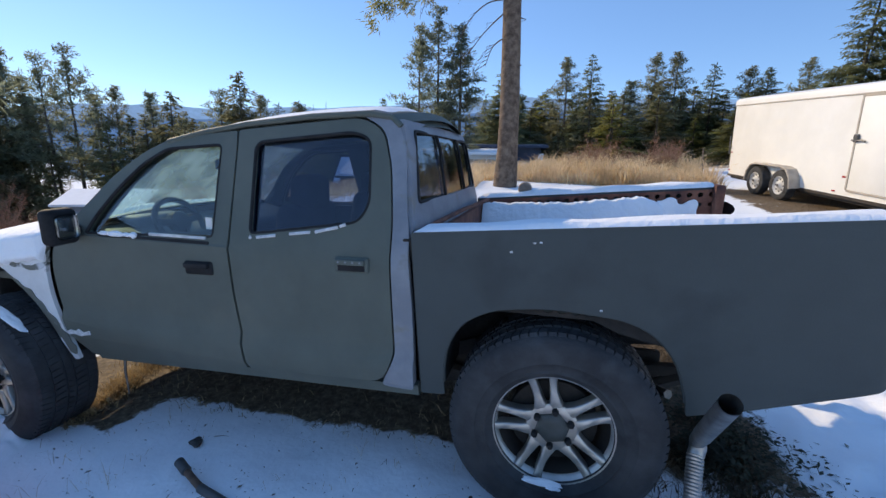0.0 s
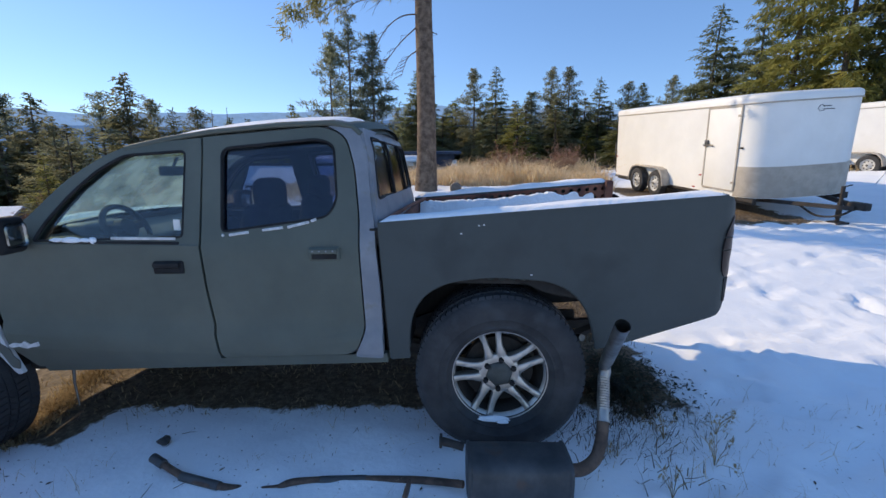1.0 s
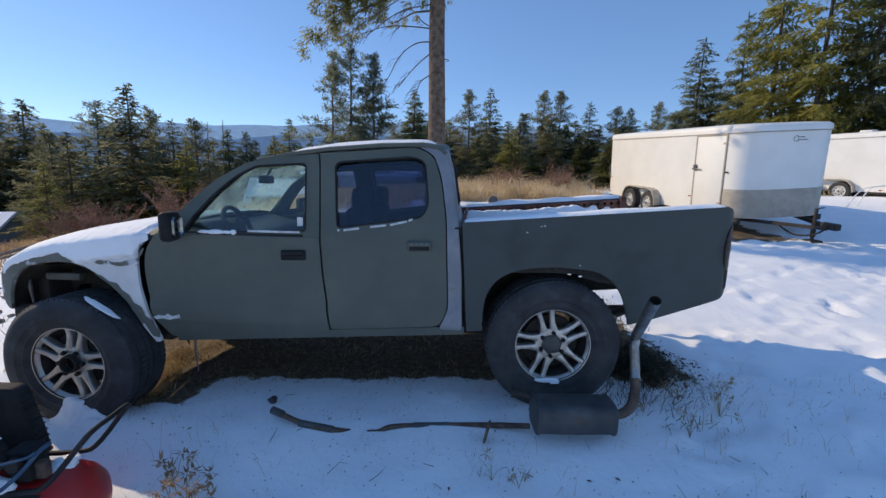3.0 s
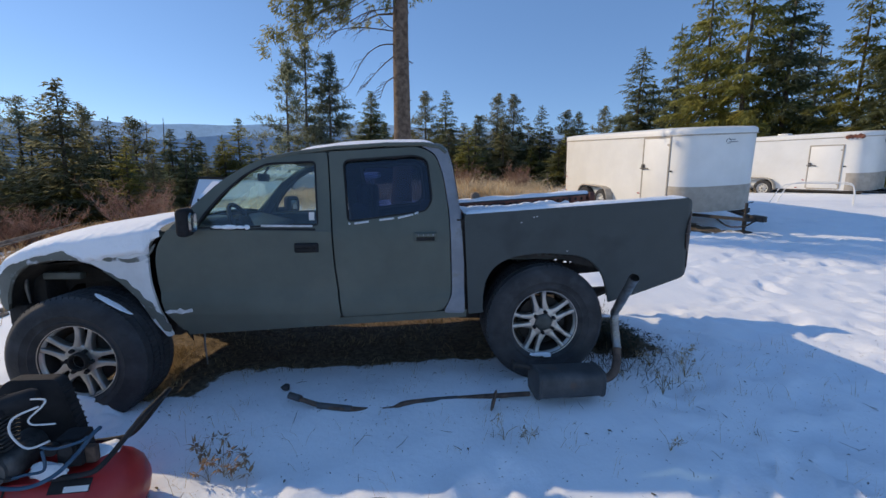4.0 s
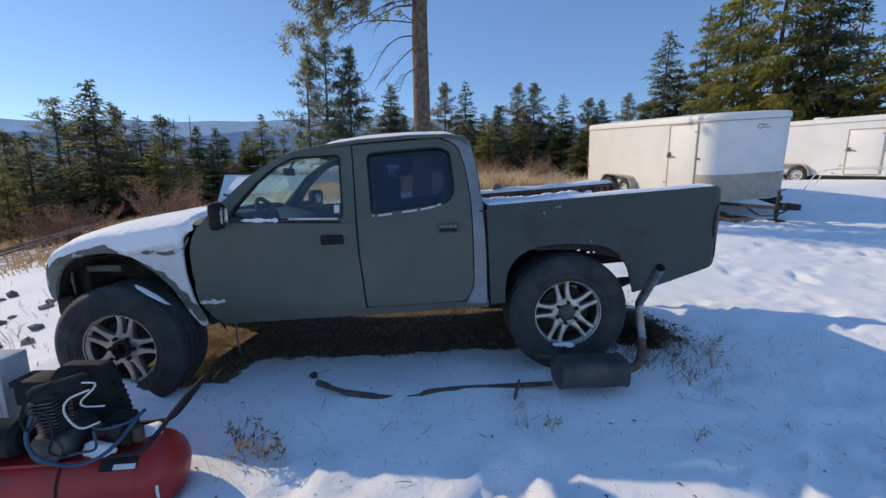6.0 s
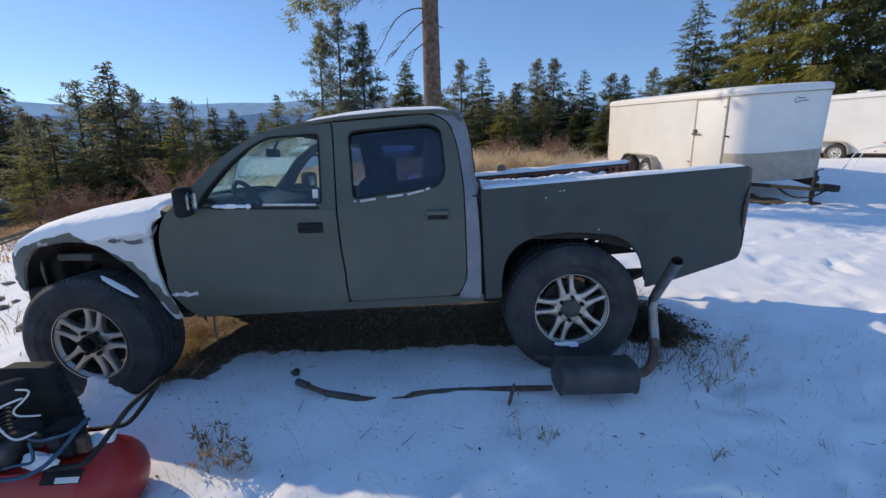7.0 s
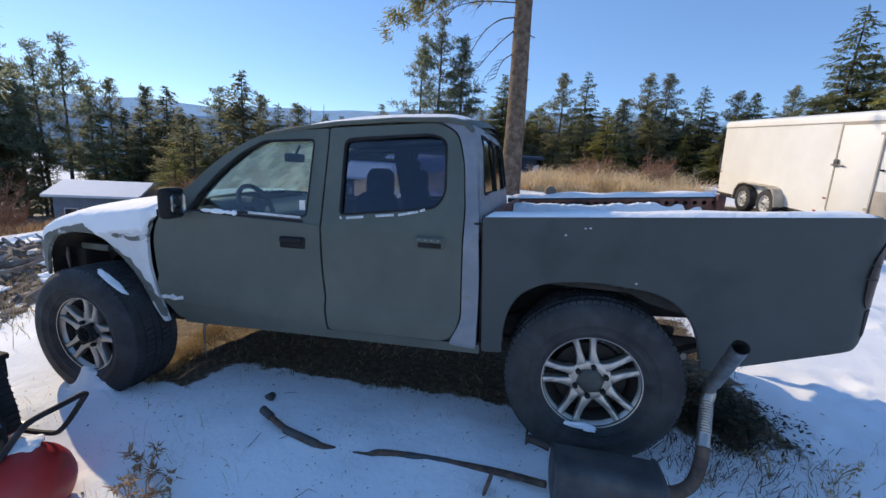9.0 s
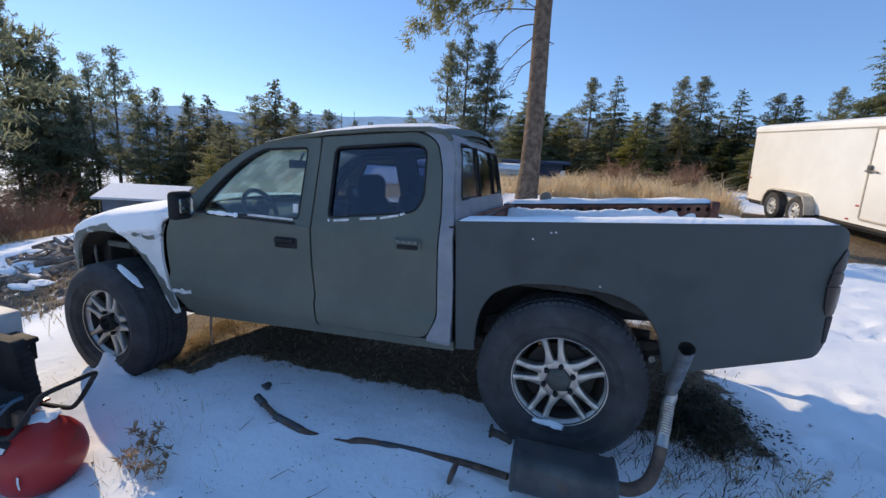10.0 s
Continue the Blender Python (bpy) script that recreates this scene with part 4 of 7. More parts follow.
# frame, axles and springs
for y in (1.98, 2.86):
    bm = bmesh.new()
    tube(bm, [(-3.3, y, 0.50), (-2.4, y, 0.47), (-1.9, y, 0.42), (-0.5, y, 0.50), (-0.2, y, 0.62), (0.5, y, 0.575), (1.15, y, 0.61)], [0.05, 0.05, 0.05, 0.05, 0.05, 0.034, 0.034], 4)
    part("frame_rail", bm, M_DARK, truck)
    bm = bmesh.new()
    tube(bm, [(-0.55, y - 0.02, 0.50), (-0.2, y - 0.02, 0.42), (0.15, y - 0.02, 0.40), (0.5, y - 0.02, 0.46), (0.85, y - 0.02, 0.62)], 0.03, 6)
    part("leaf_spring", bm, M_DARK, truck)
bm = bmesh.new()
tube(bm, [(0.146, 1.75, 0.458), (0.146, 2.25, 0.458), (0.146, 2.35, 0.458), (0.146, 2.45, 0.458), (0.146, 2.55, 0.458), (0.146, 3.09, 0.458)], [0.045, 0.045, 0.12, 0.15, 0.12, 0.045], 12)
part("rear_axle", bm, M_DARK, truck)
bm = bmesh.new()
tube(bm, [(-2.92, 1.75, 0.30), (-2.92, 2.6, 0.30), (-2.92, 3.09, 0.30)], [0.05, 0.09, 0.05], 10)
part("front_axle", bm, M_DARK, truck)
bm = bmesh.new()
tube(bm, [(0.146, 2.42, 0.46), (-1.2, 2.42, 0.44), (-1.9, 2.42, 0.50)], 0.04, 8)
part("drive_shaft", bm, M_DARK, truck)
bm = bmesh.new()
vs = box(bm, -2.42, -0.44, 1.64, 3.2, 0.47, 0.53, 0.01)
for v in bm.verts:
    v.co.z += 0.06 * (v.co.x + 1.4)
part("floor_pan", bm, M_DARK, truck)
bm = bmesh.new()
box(bm, -3.25, -2.4, 2.0, 2.84, 0.42, 0.92, 0.05)
# unseen middle box, added and sized to trim the sun under the front
box(bm, -2.9, -2.45, 2.22, 2.66, 0.24, 0.44, 0.05)
box(bm, -2.50, -2.40, 1.68, 3.16, 0.36, 0.95, 0.02)
part("engine_block", bm, M_DARK, truck)
# added plate, no known part: shuts off bright ground behind the rear arch
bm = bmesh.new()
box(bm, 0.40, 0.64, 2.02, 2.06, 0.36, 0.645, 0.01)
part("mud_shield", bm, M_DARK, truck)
bm = bmesh.new()
tube(bm, curve_pts([(0.60, 1.72, 0.60), (0.52, 1.9, 0.54), (0.40, 2.0, 0.5)], 4), 0.02, 6)
part("shock_absorber", bm, M_GREYMETAL, truck)
bm = bmesh.new()
tube(bm, [(-2.27, 1.72, 0.41), (-2.265, 1.70, 0.28), (-2.25, 1.69, 0.14)], [0.009, 0.007, 0.004], 6)
part("hanging_strap", bm, M_GREYMETAL, truck, "thin grey strap hanging under the sill")


# wheels
def wheel(cx, cy, cz, rim_mat, out, steer=0.0, turn=0.0, cap=True):
    """A wheel whose outer face looks to -y (out = 1) or +y."""
    M = Matrix.Translation((cx, cy, cz)) @ Matrix.Rotation(radians(steer), 4, "Z") @ (Matrix() if out > 0 else Matrix.Rotation(math.pi, 4, "Z")) @ Matrix.Rotation(radians(turn), 4, "Y")
    M = M @ Matrix.Diagonal((1.03, 1, 1.03, 1))
    R, Wd = 0.421, 0.29
    T0, M = M, M @ Matrix.Diagonal((1.05, 1, 1.05, 1))
    bm = bmesh.new()
    # barrel and flange of the rim
    prof = [(0.218, 0.004), (0.232, 0.0), (0.236, 0.01), (0.228, 0.02), (0.214, 0.03), (0.208, 0.045)]
    lathe(bm, prof, 48, M)
    w = part("wheel", bm, rim_mat, truck, "aluminium road wheel with paired spokes")
    # inner barrel in a dark colour that stands for shade between the spokes
    bm = bmesh.new()
    lathe(bm, [(0.208, 0.045), (0.205, 0.06), (0.19, 0.10), (0.19, 0.21), (0.225, 0.25), (0.235, 0.255)], 40, M)
    part("barrel", bm, M_DARK, w, "rim barrel coloured dark for the shade behind the spokes")
    # five forked spokes that grow out of the hub plate, a slot down the middle of each
    for k in range(5):
        a = math.tau * k / 5 + 0.314
        bm = bmesh.new()
        for side in (-1, 1):
            pts = [(0.072, 0.030), (0.092, 0.029), (0.112, 0.0295), (0.135, 0.0305), (0.16, 0.033), (0.185, 0.0365), (0.21, 0.042), (0.229, 0.049)]
            wid = [0.026, 0.0235, 0.0185, 0.0155, 0.0145, 0.0145, 0.0165, 0.023]
            dep = [0.034, 0.029, 0.027, 0.027, 0.026, 0.023, 0.017, 0.010]
            ra, ta = Vector((math.cos(a), 0, math.sin(a))), Vector((-math.sin(a), 0, math.cos(a)))
            rows = []
            for (r, off), wd, dp in zip(pts, wid, dep):
                c = ra * r + ta * off * side + Vector((0, dp, 0))
                rows.append([c + ta * wd * q + Vector((0, h, 0)) for q, h in ((-1, 0.045), (-1, 0.009), (-0.86, 0.003), (-0.6, 0.0), (0.6, 0.0), (0.86, 0.003), (1, 0.009), (1, 0.045))])
            grid(bm, [[M @ p for p in r] for r in rows])
        part("spoke", bm, rim_mat, w)
    bm = bmesh.new()
    lathe(bm, [(0.040, 0.034), (0.066, 0.033), (0.088, 0.031), (0.097, 0.036), (0.099, 0.06)], 30, M)
    part("hub_plate", bm, rim_mat, w)
    bm = bmesh.new()
    if cap:
        lathe(bm, [(0.0001, 0.012), (0.040, 0.013), (0.052, 0.017), (0.064, 0.026), (0.067, 0.034)], 6, M)
    else:
        lathe(bm, [(0.0001, 0.07), (0.040, 0.07), (0.043, 0.0), (0.050, -0.004), (0.054, 0.004), (0.055, 0.034)], 24, M)
    part("hub", bm, M_DARK if not cap else M_HUBCAP, w, "dark hub centre", 20)
    for k in range(6):
        a = math.tau * k / 6 + 0.2
        bm = bmesh.new()
        lathe(bm, [(0.0001, -0.006), (0.010, -0.006), (0.0125, -0.002), (0.013, 0.03)], 6, M @ Matrix.Translation((0.072 * math.cos(a), 0.014, 0.072 * math.sin(a))))
        part("lug_nut", bm, M_BLACK, w, "", 0)
    bm = bmesh.new()
    lathe(bm, [(0.0001, 0.09), (0.165, 0.09), (0.168, 0.095), (0.168, 0.12)], 32, M)
    part("brake_drum", bm, M_DARK, w, "dark brake disc")
    M = T0
    # tyre: carcass with ribs, then the tread blocks
    bm = bmesh.new()
    sd = [(0.226, 0.012), (0.242, -0.006), (0.256, -0.018), (0.262, -0.024), (0.27, -0.021), (0.30, -0.030), (0.304, -0.034), (0.312, -0.033), (0.345, -0.033), (0.378, -0.024), (0.402, -0.006), (0.409, 0.012), (0.411, 0.03)]
    prof = sd + [(0.411, Wd / 2)] + [(r, Wd - y) for r, y in reversed(sd)]
    lathe(bm, prof, 64, M)
    ty = part("tyre", bm, M_RUBBER, w, "worn all-terrain tyre")
    bm = bmesh.new()
    for k in range(74):
        for row, (y0, y1, off) in enumerate(((0.006, 0.052, 0.0), (0.066, 0.118, 0.5), (0.130, 0.160, 0.2), (0.172, 0.224, 0.7), (0.238, 0.284, 0.3))):
            a0 = math.tau * (k + off) / 74
            a1 = a0 + math.tau / 74 * 0.82
            rr = [R - 0.002 if 0 < row < 4 else R - 0.006] * 2
            low = 0.400 if row in (0, 4) else 0.404
            sk = 0.02 if row % 2 else -0.02
            P = []
            for r in (low, rr[0]):
                e = 0.012 if r == low and row in (0, 4) else 0.0
                for aa, yy in ((a0, y0 - (e if row == 0 else 0)), (a1, y0 - (e if row == 0 else 0)), (a1 + sk, y1 + (e if row == 4 else 0)), (a0 + sk, y1 + (e if row == 4 else 0))):
                    P.append(bm.verts.new(M @ Vector((r * math.cos(aa), yy, r * math.sin(aa)))))
            for q in ((4, 5, 6, 7), (0, 1, 5, 4), (1, 2, 6, 5), (2, 3, 7, 6), (3, 0, 4, 7)):
                bm.faces.new([P[i] for i in q])
    part("tread", bm, M_RUBBER, w, "", 0)
    return w


wheel(0.152, 1.545, 0.458, M_ALLOY, 1, 0.0, -14.0)
wheel(-2.905, 1.42, 0.288, M_ALLOY, 1, -2.0, 12.0, False)
wheel(0.146, 2 * YC - 1.545, 0.458, M_ALLOY, -1, 0.0, 20.0)
wheel(-2.945, 2 * YC - 1.50, 0.288, M_ALLOY, -1, -2.0, 20.0)

# mirrors
for s in (1, -1):
    m = Matrix.Translation((-2.22 if s > 0 else -2.075, 1.475 if s > 0 else 2 * YC - 1.475, 1.175 if s > 0 else 1.2)) @ Matrix.Rotation(radians(9 if s > 0 else -32), 4, "Z")
    bm = bmesh.new()
    box(bm, -0.037 if s > 0 else -0.048, 0.037 if s > 0 else 0.048, -0.076, 0.074, -0.09, 0.088, 0.03, 4, m)
    mr = part("door_mirror", bm, M_BLACK, truck, "dark door mirror housing")
    bm = bmesh.new()
    box(bm, 0.030 if s > 0 else 0.041, 0.0405 if s > 0 else 0.0515, -0.054, 0.052, -0.06, 0.058, 0.02, 3, m)
    part("mirror_glass", bm, M_MIRROR, mr, "mirror glass")
    bm = bmesh.new()
    tube(bm, [m @ Vector((-0.01, 0.06 * s, -0.05)), (-2.27, 1.60 if s > 0 else 2 * YC - 1.60, 1.14)], 0.028, 8)
    part("mirror_arm", bm, M_BLACK, mr)

# cabin
bm = bmesh.new()
vs = box(bm, -2.36, -2.0, 1.68, 3.16, 0.85, 1.13, 0.05, 3)
for v in bm.verts:
    if v.co.z > 1.0 and v.co.x > -2.1:
        v.co.z -= 0.06
part("dashboard", bm, M_DASH, truck, "grey dashboard")
bm = bmesh.new()
box(bm, -2.378, -2.188, 1.86, 2.2, 1.06, 1.17, 0.04, 3)
part("instrument_hood", bm, M_DASH, truck)
bm = bmesh.new()
C = Matrix.Translation((-2.09, 2.03, 1.125)) @ Matrix.Rotation(radians(90), 4, "Z") @ Matrix.Rotation(radians(-28), 4, "X")
ring = [C @ Vector((0.15 * math.cos(math.tau * k / 32), 0, 0.15 * math.sin(math.tau * k / 32))) for k in range(33)]
tube(bm, ring, 0.017, 8, False)
for a in (0.15, math.pi - 0.15, -math.pi / 2):
    tube(bm, [C @ Vector((0.04 * math.cos(a), 0, 0.04 * math.sin(a))), C @ Vector((0.15 * math.cos(a), 0, 0.15 * math.sin(a)))], 0.026, 6)
lathe(bm, [(0.0001, -0.03), (0.06, -0.02), (0.075, 0.02), (0.0001, 0.05)], 14, C)
part("steering_wheel", bm, M_BLACK, truck, "black steering wheel")
for y in (2.0, 2.84):
    bm = bmesh.new()
    box(bm, -1.80, -1.27, y - 0.24, y + 0.24, 0.62, 0.80, 0.06, 3)
    box(bm, -0.07, 0.07, y - 0.22, y + 0.22, 0.0, 0.56, 0.06, 3, Matrix.Translation((-1.27, 0, 0.74)) @ Matrix.Rotation(radians(10), 4, "Y"))
    st = part("front_seat", bm, M_SEAT, truck, "dark grey cloth seat")
    bm = bmesh.new()
    box(bm, -1.22, -1.11, y - 0.14, y + 0.14, 1.24, 1.435, 0.055, 4)
    for dy in (-0.06, 0.06):
        tube(bm, [(-1.165, y + dy, 1.28), (-1.18, y + dy, 1.18)], 0.008, 6)
    part("headrest", bm, M_SEAT, st)
bm = bmesh.new()
box(bm, -0.95, -0.62, 1.70, 3.14, 0.62, 0.86, 0.05, 3)
box(bm, -0.70, -0.56, 1.72, 3.12, 0.80, 1.28, 0.05, 3)
part("rear_bench", bm, M_SEAT, truck, "dark rear bench")
bm = bmesh.new()
box(bm, -2.06, -2.03, 2.31, 2.55, 1.435, 1.50, 0.012, 3)
tube(bm, [(-2.04, 2.43, 1.49), (-2.0, 2.43, 1.56)], 0.01, 6)
part("inside_mirror", bm, M_BLACK, truck)
bm = bmesh.new()
box(bm, -1.50, -1.465, side_y(1.2) + 0.018, side_y(1.2) + 0.023, 1.18, 1.235, 0.0)
part("window_sticker", bm, M_PAPER, truck, "small pale sticker inside the window")

# ---- snow lying on the truck ----
def blanket(name, label, rows_x, rows_s, place, lift, edge=0.18, seed=0, keep=None):
    """A soft layer of snow over place(x, s), thinning out to ragged edges."""
    bm = bmesh.new()
    R, n, k = [], len(rows_x), len(rows_s)
    for i, x in enumerate(rows_x):
        row = []
        for j, s in enumerate(rows_s):
            a = min(i, n - 1 - i) / max(1, n - 1) / edge
            b = min(j, k - 1 - j) / max(1, k - 1) / edge
            f = min(1.0, a, b)
            wob = noise.noise(Vector((x * 4, s * 5, seed)))
            p = Vector(place(x, s))
            h = lift * (f ** 0.5) * (0.8 + 0.5 * wob) - 0.002
            if keep:
                h = min(h, 0.03 * keep(x, s) + 0.012 * wob) if keep(x, s) < 1 else h
            row.append(p + Vector((0, 0, h)))
        R.append(row)
    grid(bm, R)
    return tagged(solid(name, bm, M_SNOW, 80), label, "snow", kind="stuff")


# one sheet over the bonnet that hangs down over the near wing
rows = []
for i in range(60):
    x = -3.43 + 1.0 * i / 59
    end = min(1.0, min(i, 59 - i) / 3.0)
    win = max(0.0, min(1.0, (x + 3.02) / 0.14, (-2.485 - x) / 0.03))
    drop = 0.045 + 0.09 * win + 0.022 * noise.noise(Vector((x * 13, 1, 0))) * (0.6 + win) + 0.01 * noise.noise(Vector((x * 45, 1, 0)))
    row = []
    for k in range(11):
        q = 1 - k / 10.0
        zt = lerp(H_E, x) - 0.012
        z = zt - drop * q
        out = (0.024 * win + 0.006) * math.sin(min(1.0, (1 - q) * 5 + 0.05) * 1.57) * end
        row.append((x, wing_y(x, z) - out, z))
    for k in range(40):
        s = -0.975 + 1.94 * k / 39
        wob = noise.noise(Vector((x * 2, s * 1.5, 1)))
        e = min(1.0, 0.55 + k / 6.0, (39 - k) / 4.0)
        p = hood_pt(x, s, 0.028 * end * e * (0.9 + 0.3 * wob) - (0.004 if end < 1 else 0))
        row.append((p[0], p[1] - (0.012 if k == 0 else 0), p[2]))
    rows.append(row)
bm = bmesh.new()
grid(bm, rows)
tagged(solid("snow_on_bonnet", bm, M_SNOW, 80), "smooth snow lying on the bonnet and draped over the wing", "snow", kind="stuff")
blanket("snow_on_roof", "thin frozen snow on the cab roof", span(-1.60, -0.63, 26), span(-0.93, 0.95, 26), roof_pt, 0.017, 0.08, 2)
for pl, up, nm in ((bed_near, 0.022, "near"), (bed_far, 0.045, "far")):
    blanket("snow_on_rail", "line of snow along the bed rail", span(-0.44, 1.16, 50), span(-0.004, 0.13, 9), lambda x, d, pl=pl: (x, pl(x, 1.25, d)[1], lerp(RAIL, x) + 0.004), up, 0.03 if nm == "far" else 0.02, 3)


def bed_snow(x, y):
    rise = 0.44 * max(0.0, min(1.0, (y - 2.93) / 0.17)) ** 0.8
    ragged = 0.014 * noise.noise(Vector((x * 11, 2.2, 0))) + 0.012 * noise.noise(Vector((x * 37, 0, 0)))
    top = lerp(RAIL, x) - lerp([(-0.4, 0.035), (0.0, 0.055), (0.2, 0.065), (0.70, 0.045), (0.78, 0.07), (0.82, 0.12), (0.86, 0.42), (1.2, 0.42)], x) + ragged
    return (x, y, min(0.925 + 0.085 * x + rise + 0.02 * noise.noise(Vector((x * 3, y * 3, 5))), top))


blanket("snow_in_bed", "snow lying in the truck bed and crusted against its side", span(-0.39, 1.15, 90), span(1.715, 2.92, 14) + span(2.94, 3.132, 22), bed_snow, 0.012, 0.02, 4)
CRUST = [(0.80, 0.07), (0.83, 0.075), (0.875, 0.05), (0.915, 0.06), (0.93, 0.10), (0.965, 0.105), (0.985, 0.085), (1.035, 0.07), (1.055, 0.10), (1.045, 0.16), (1.06, 0.20), (1.03, 0.24), (0.97, 0.21), (0.95, 0.25), (0.90, 0.22), (0.87, 0.27), (0.82, 0.25), (0.80, 0.20), (0.815, 0.15)]
bm = panel(rnd([(x, lerp(RAIL, x) - q) for x, q in CRUST], 0.014, 2), [], lambda u, v, d: (u, 3.118 + d, v), 0.018)
tagged(solid("snow_crust", bm, M_SNOW, 80), "ragged patch of snow clinging to the rusty bed side", "snow", kind="stuff")


def lump(name, label, c, r, seed=0, n=18):
    """A small heap of snow."""
    bm = bmesh.new()
    bmesh.ops.create_icosphere(bm, subdivisions=4, radius=1.0)
    for v in bm.verts:
        d = 1 + 0.28 * noise.noise(v.co * 1.7 + Vector((seed, 0, 0))) + 0.1 * noise.noise(v.co * 5 + Vector((seed, 3, 0)))
        v.co = Vector((c[0] + v.co.x * r[0] * d, c[1] + v.co.y * r[1] * d, c[2] + v.co.z * r[2] * d))
    return tagged(solid(name, bm, M_SNOW, 80), label, "snow", kind="stuff")


bm = bmesh.new()
rows = []
for i in range(70):
    y = 0.95 + 0.47 * i / 69
    row = []
    for k in range(100):
        x = -3.25 + 0.95 * k / 99
        cx = -2.89 + 1.1 * (1.45 - y)
        h = 0.112 * math.exp(-((x - cx) / 0.15) ** 4) * math.exp(-((y - 1.45) / 0.12) ** 2) + 0.03 * math.exp(-((x + 2.88) / 0.3) ** 2) * math.exp(-((y - 1.36) / 0.2) ** 2)
        h *= 1 + 0.35 * noise.noise(Vector((x * 8, y * 8, 2))) + 0.22 * noise.noise(Vector((x * 24, y * 24, 2)))
        row.append((x, y, ground_z(x, y) + bumps(x, y) - 0.022 + h))
    rows.append(row)
grid(bm, rows)
tagged(solid("snow_heap", bm, gm.materials[0], 80), "snow heaped against the front wheel", "snow", kind="stuff")
lump("snow_on_wheel", "snow caught on the lower wheel rim", (0.12, 1.53, 0.232), (0.085, 0.014, 0.014), 3)
lump("snow_on_wheel", "bit of snow on the tyre wall", (0.17, 1.518, 0.222), (0.03, 0.008, 0.008), 6)
lump("snow_on_tyre", "strip of snow on the tyre shoulder", (0, 0, 0), (0.12, 0.027, 0.005), 12).matrix_world = Matrix.Translation((-2.905 + 0.438 * math.cos(radians(58)), 1.452, 0.288 + 0.438 * math.sin(radians(58)))) @ Matrix.Rotation(radians(34), 4, "Y")
for k, (x, w) in enumerate(((-2.07, 0.035), (-2.0, 0.05), (-1.93, 0.03), (-1.885, 0.018))):
    lump("snow_on_sill", "bit of snow on the window ledge", (x, 1.568, 1.136), (w, 0.013, 0.01 + 0.005 * (k % 2)), 5 + k)

# ---- exhaust lying beside the truck ----
ex = thing("exhaust_system", (0.2, 1.2, ground_z(0.2, 1.2)), "removed muffler and bent tailpipe lying on the snow", "exhaust")
bm = bmesh.new()
A = Matrix.Translation((-0.018, 1.245, 0.168)) @ Matrix.Rotation(radians(-90 + 2), 4, "Z")
rows = []
for al, k in ((0.0, 0.02), (0.0, 0.86), (0.002, 0.95), (0.004, 1.03), (0.008, 1.05), (0.016, 1.05), (0.020, 1.02), (0.026, 0.985), (0.04, 0.99), (0.24, 1.0), (0.435, 0.99), (0.449, 0.985), (0.455, 1.02), (0.459, 1.05), (0.467, 1.05), (0.471, 1.03), (0.474, 0.95), (0.474, 0.86), (0.474, 0.02)):
    ring = []
    for q in range(41):
        c, d = math.cos(math.tau * q / 40), math.sin(math.tau * q / 40)
        ring.append(A @ Vector((0.109 * k * math.copysign(abs(c) ** 0.55, c), al * 0.955, 0.090 * k * math.copysign(abs(d) ** 0.55, d))))
    rows.append(ring)
grid(bm, rows)
muf = part("muffler", bm, M_MUFF, ex, "dark grey oval muffler")
bm = bmesh.new()
tube(bm, [(-0.03, 1.29, 0.245), (-0.09, 1.30, 0.255), (-0.13, 1.305, 0.26)], [0.018, 0.018, 0.019], 12)
lathe(bm, [(0.0001, -0.005), (0.032, -0.005), (0.034, 0.0), (0.032, 0.005), (0.0001, 0.005)], 10, Matrix.Translation((-0.135, 1.306, 0.262)) @ Matrix.Rotation(radians(88), 4, "Z"))
part("hanger_stub", bm, M_FRAME, ex, "dark pipe stub with a flange")
bm = bmesh.new()
way = curve_pts([(0.43, 1.25, 0.175), (0.50, 1.265, 0.17), (0.565, 1.30, 0.195), (0.602, 1.345, 0.25), (0.621, 1.389, 0.327)], 6)
tube(bm, way, 0.028, 14)
part("bent_pipe", bm, M_EXHRUST, ex, "rusty bent pipe")
LOWJ, KINK, MOUTH = Vector((0.621, 1.389, 0.325)), Vector((0.661, 1.545, 0.520)), Vector((0.602, 1.221, 0.868))
bm = bmesh.new()
tube(bm, [LOWJ.lerp(KINK, q) for q in (0.0, 0.03, 0.03, 0.24)], [0.031, 0.031, 0.027, 0.027], 16)
seg = [LOWJ.lerp(KINK, 0.22 + 0.62 * k / 26) for k in range(27)]
tube(bm, seg, [0.0295 if k % 2 else 0.0265 for k in range(27)], 16)
part("flex_section", bm, M_EXH, ex, "corrugated flex section")
bm = bmesh.new()
way = curve_pts([LOWJ.lerp(KINK, 0.82), LOWJ.lerp(KINK, 0.94) + Vector((0.004, -0.008, 0.004)), KINK.lerp(MOUTH, 0.06), KINK.lerp(MOUTH, 0.2), KINK.lerp(MOUTH, 0.24), KINK.lerp(MOUTH, 0.6), MOUTH], 6)
tube(bm, way, [0.028] * (len(way) - 14) + [0.0305] * 14, 20, False)
tube(bm, [way[-8], way[-1]], 0.0275, 20, False)
part("tail_pipe", bm, M_EXH, ex, "bright galvanised tail pipe")
# dark disc a little way inside the mouth of the tail pipe
bm = bmesh.new()
lathe(bm, [(0.0001, 0), (0.027, 0.0)], 18, Matrix.Translation(way[-5]) @ (way[-1] - way[-5]).to_track_quat("Y", "Z").to_matrix().to_4x4())
part("pipe_bore", bm, M_DARK, ex, "dark disc inside the pipe mouth")
bm = bmesh.new()
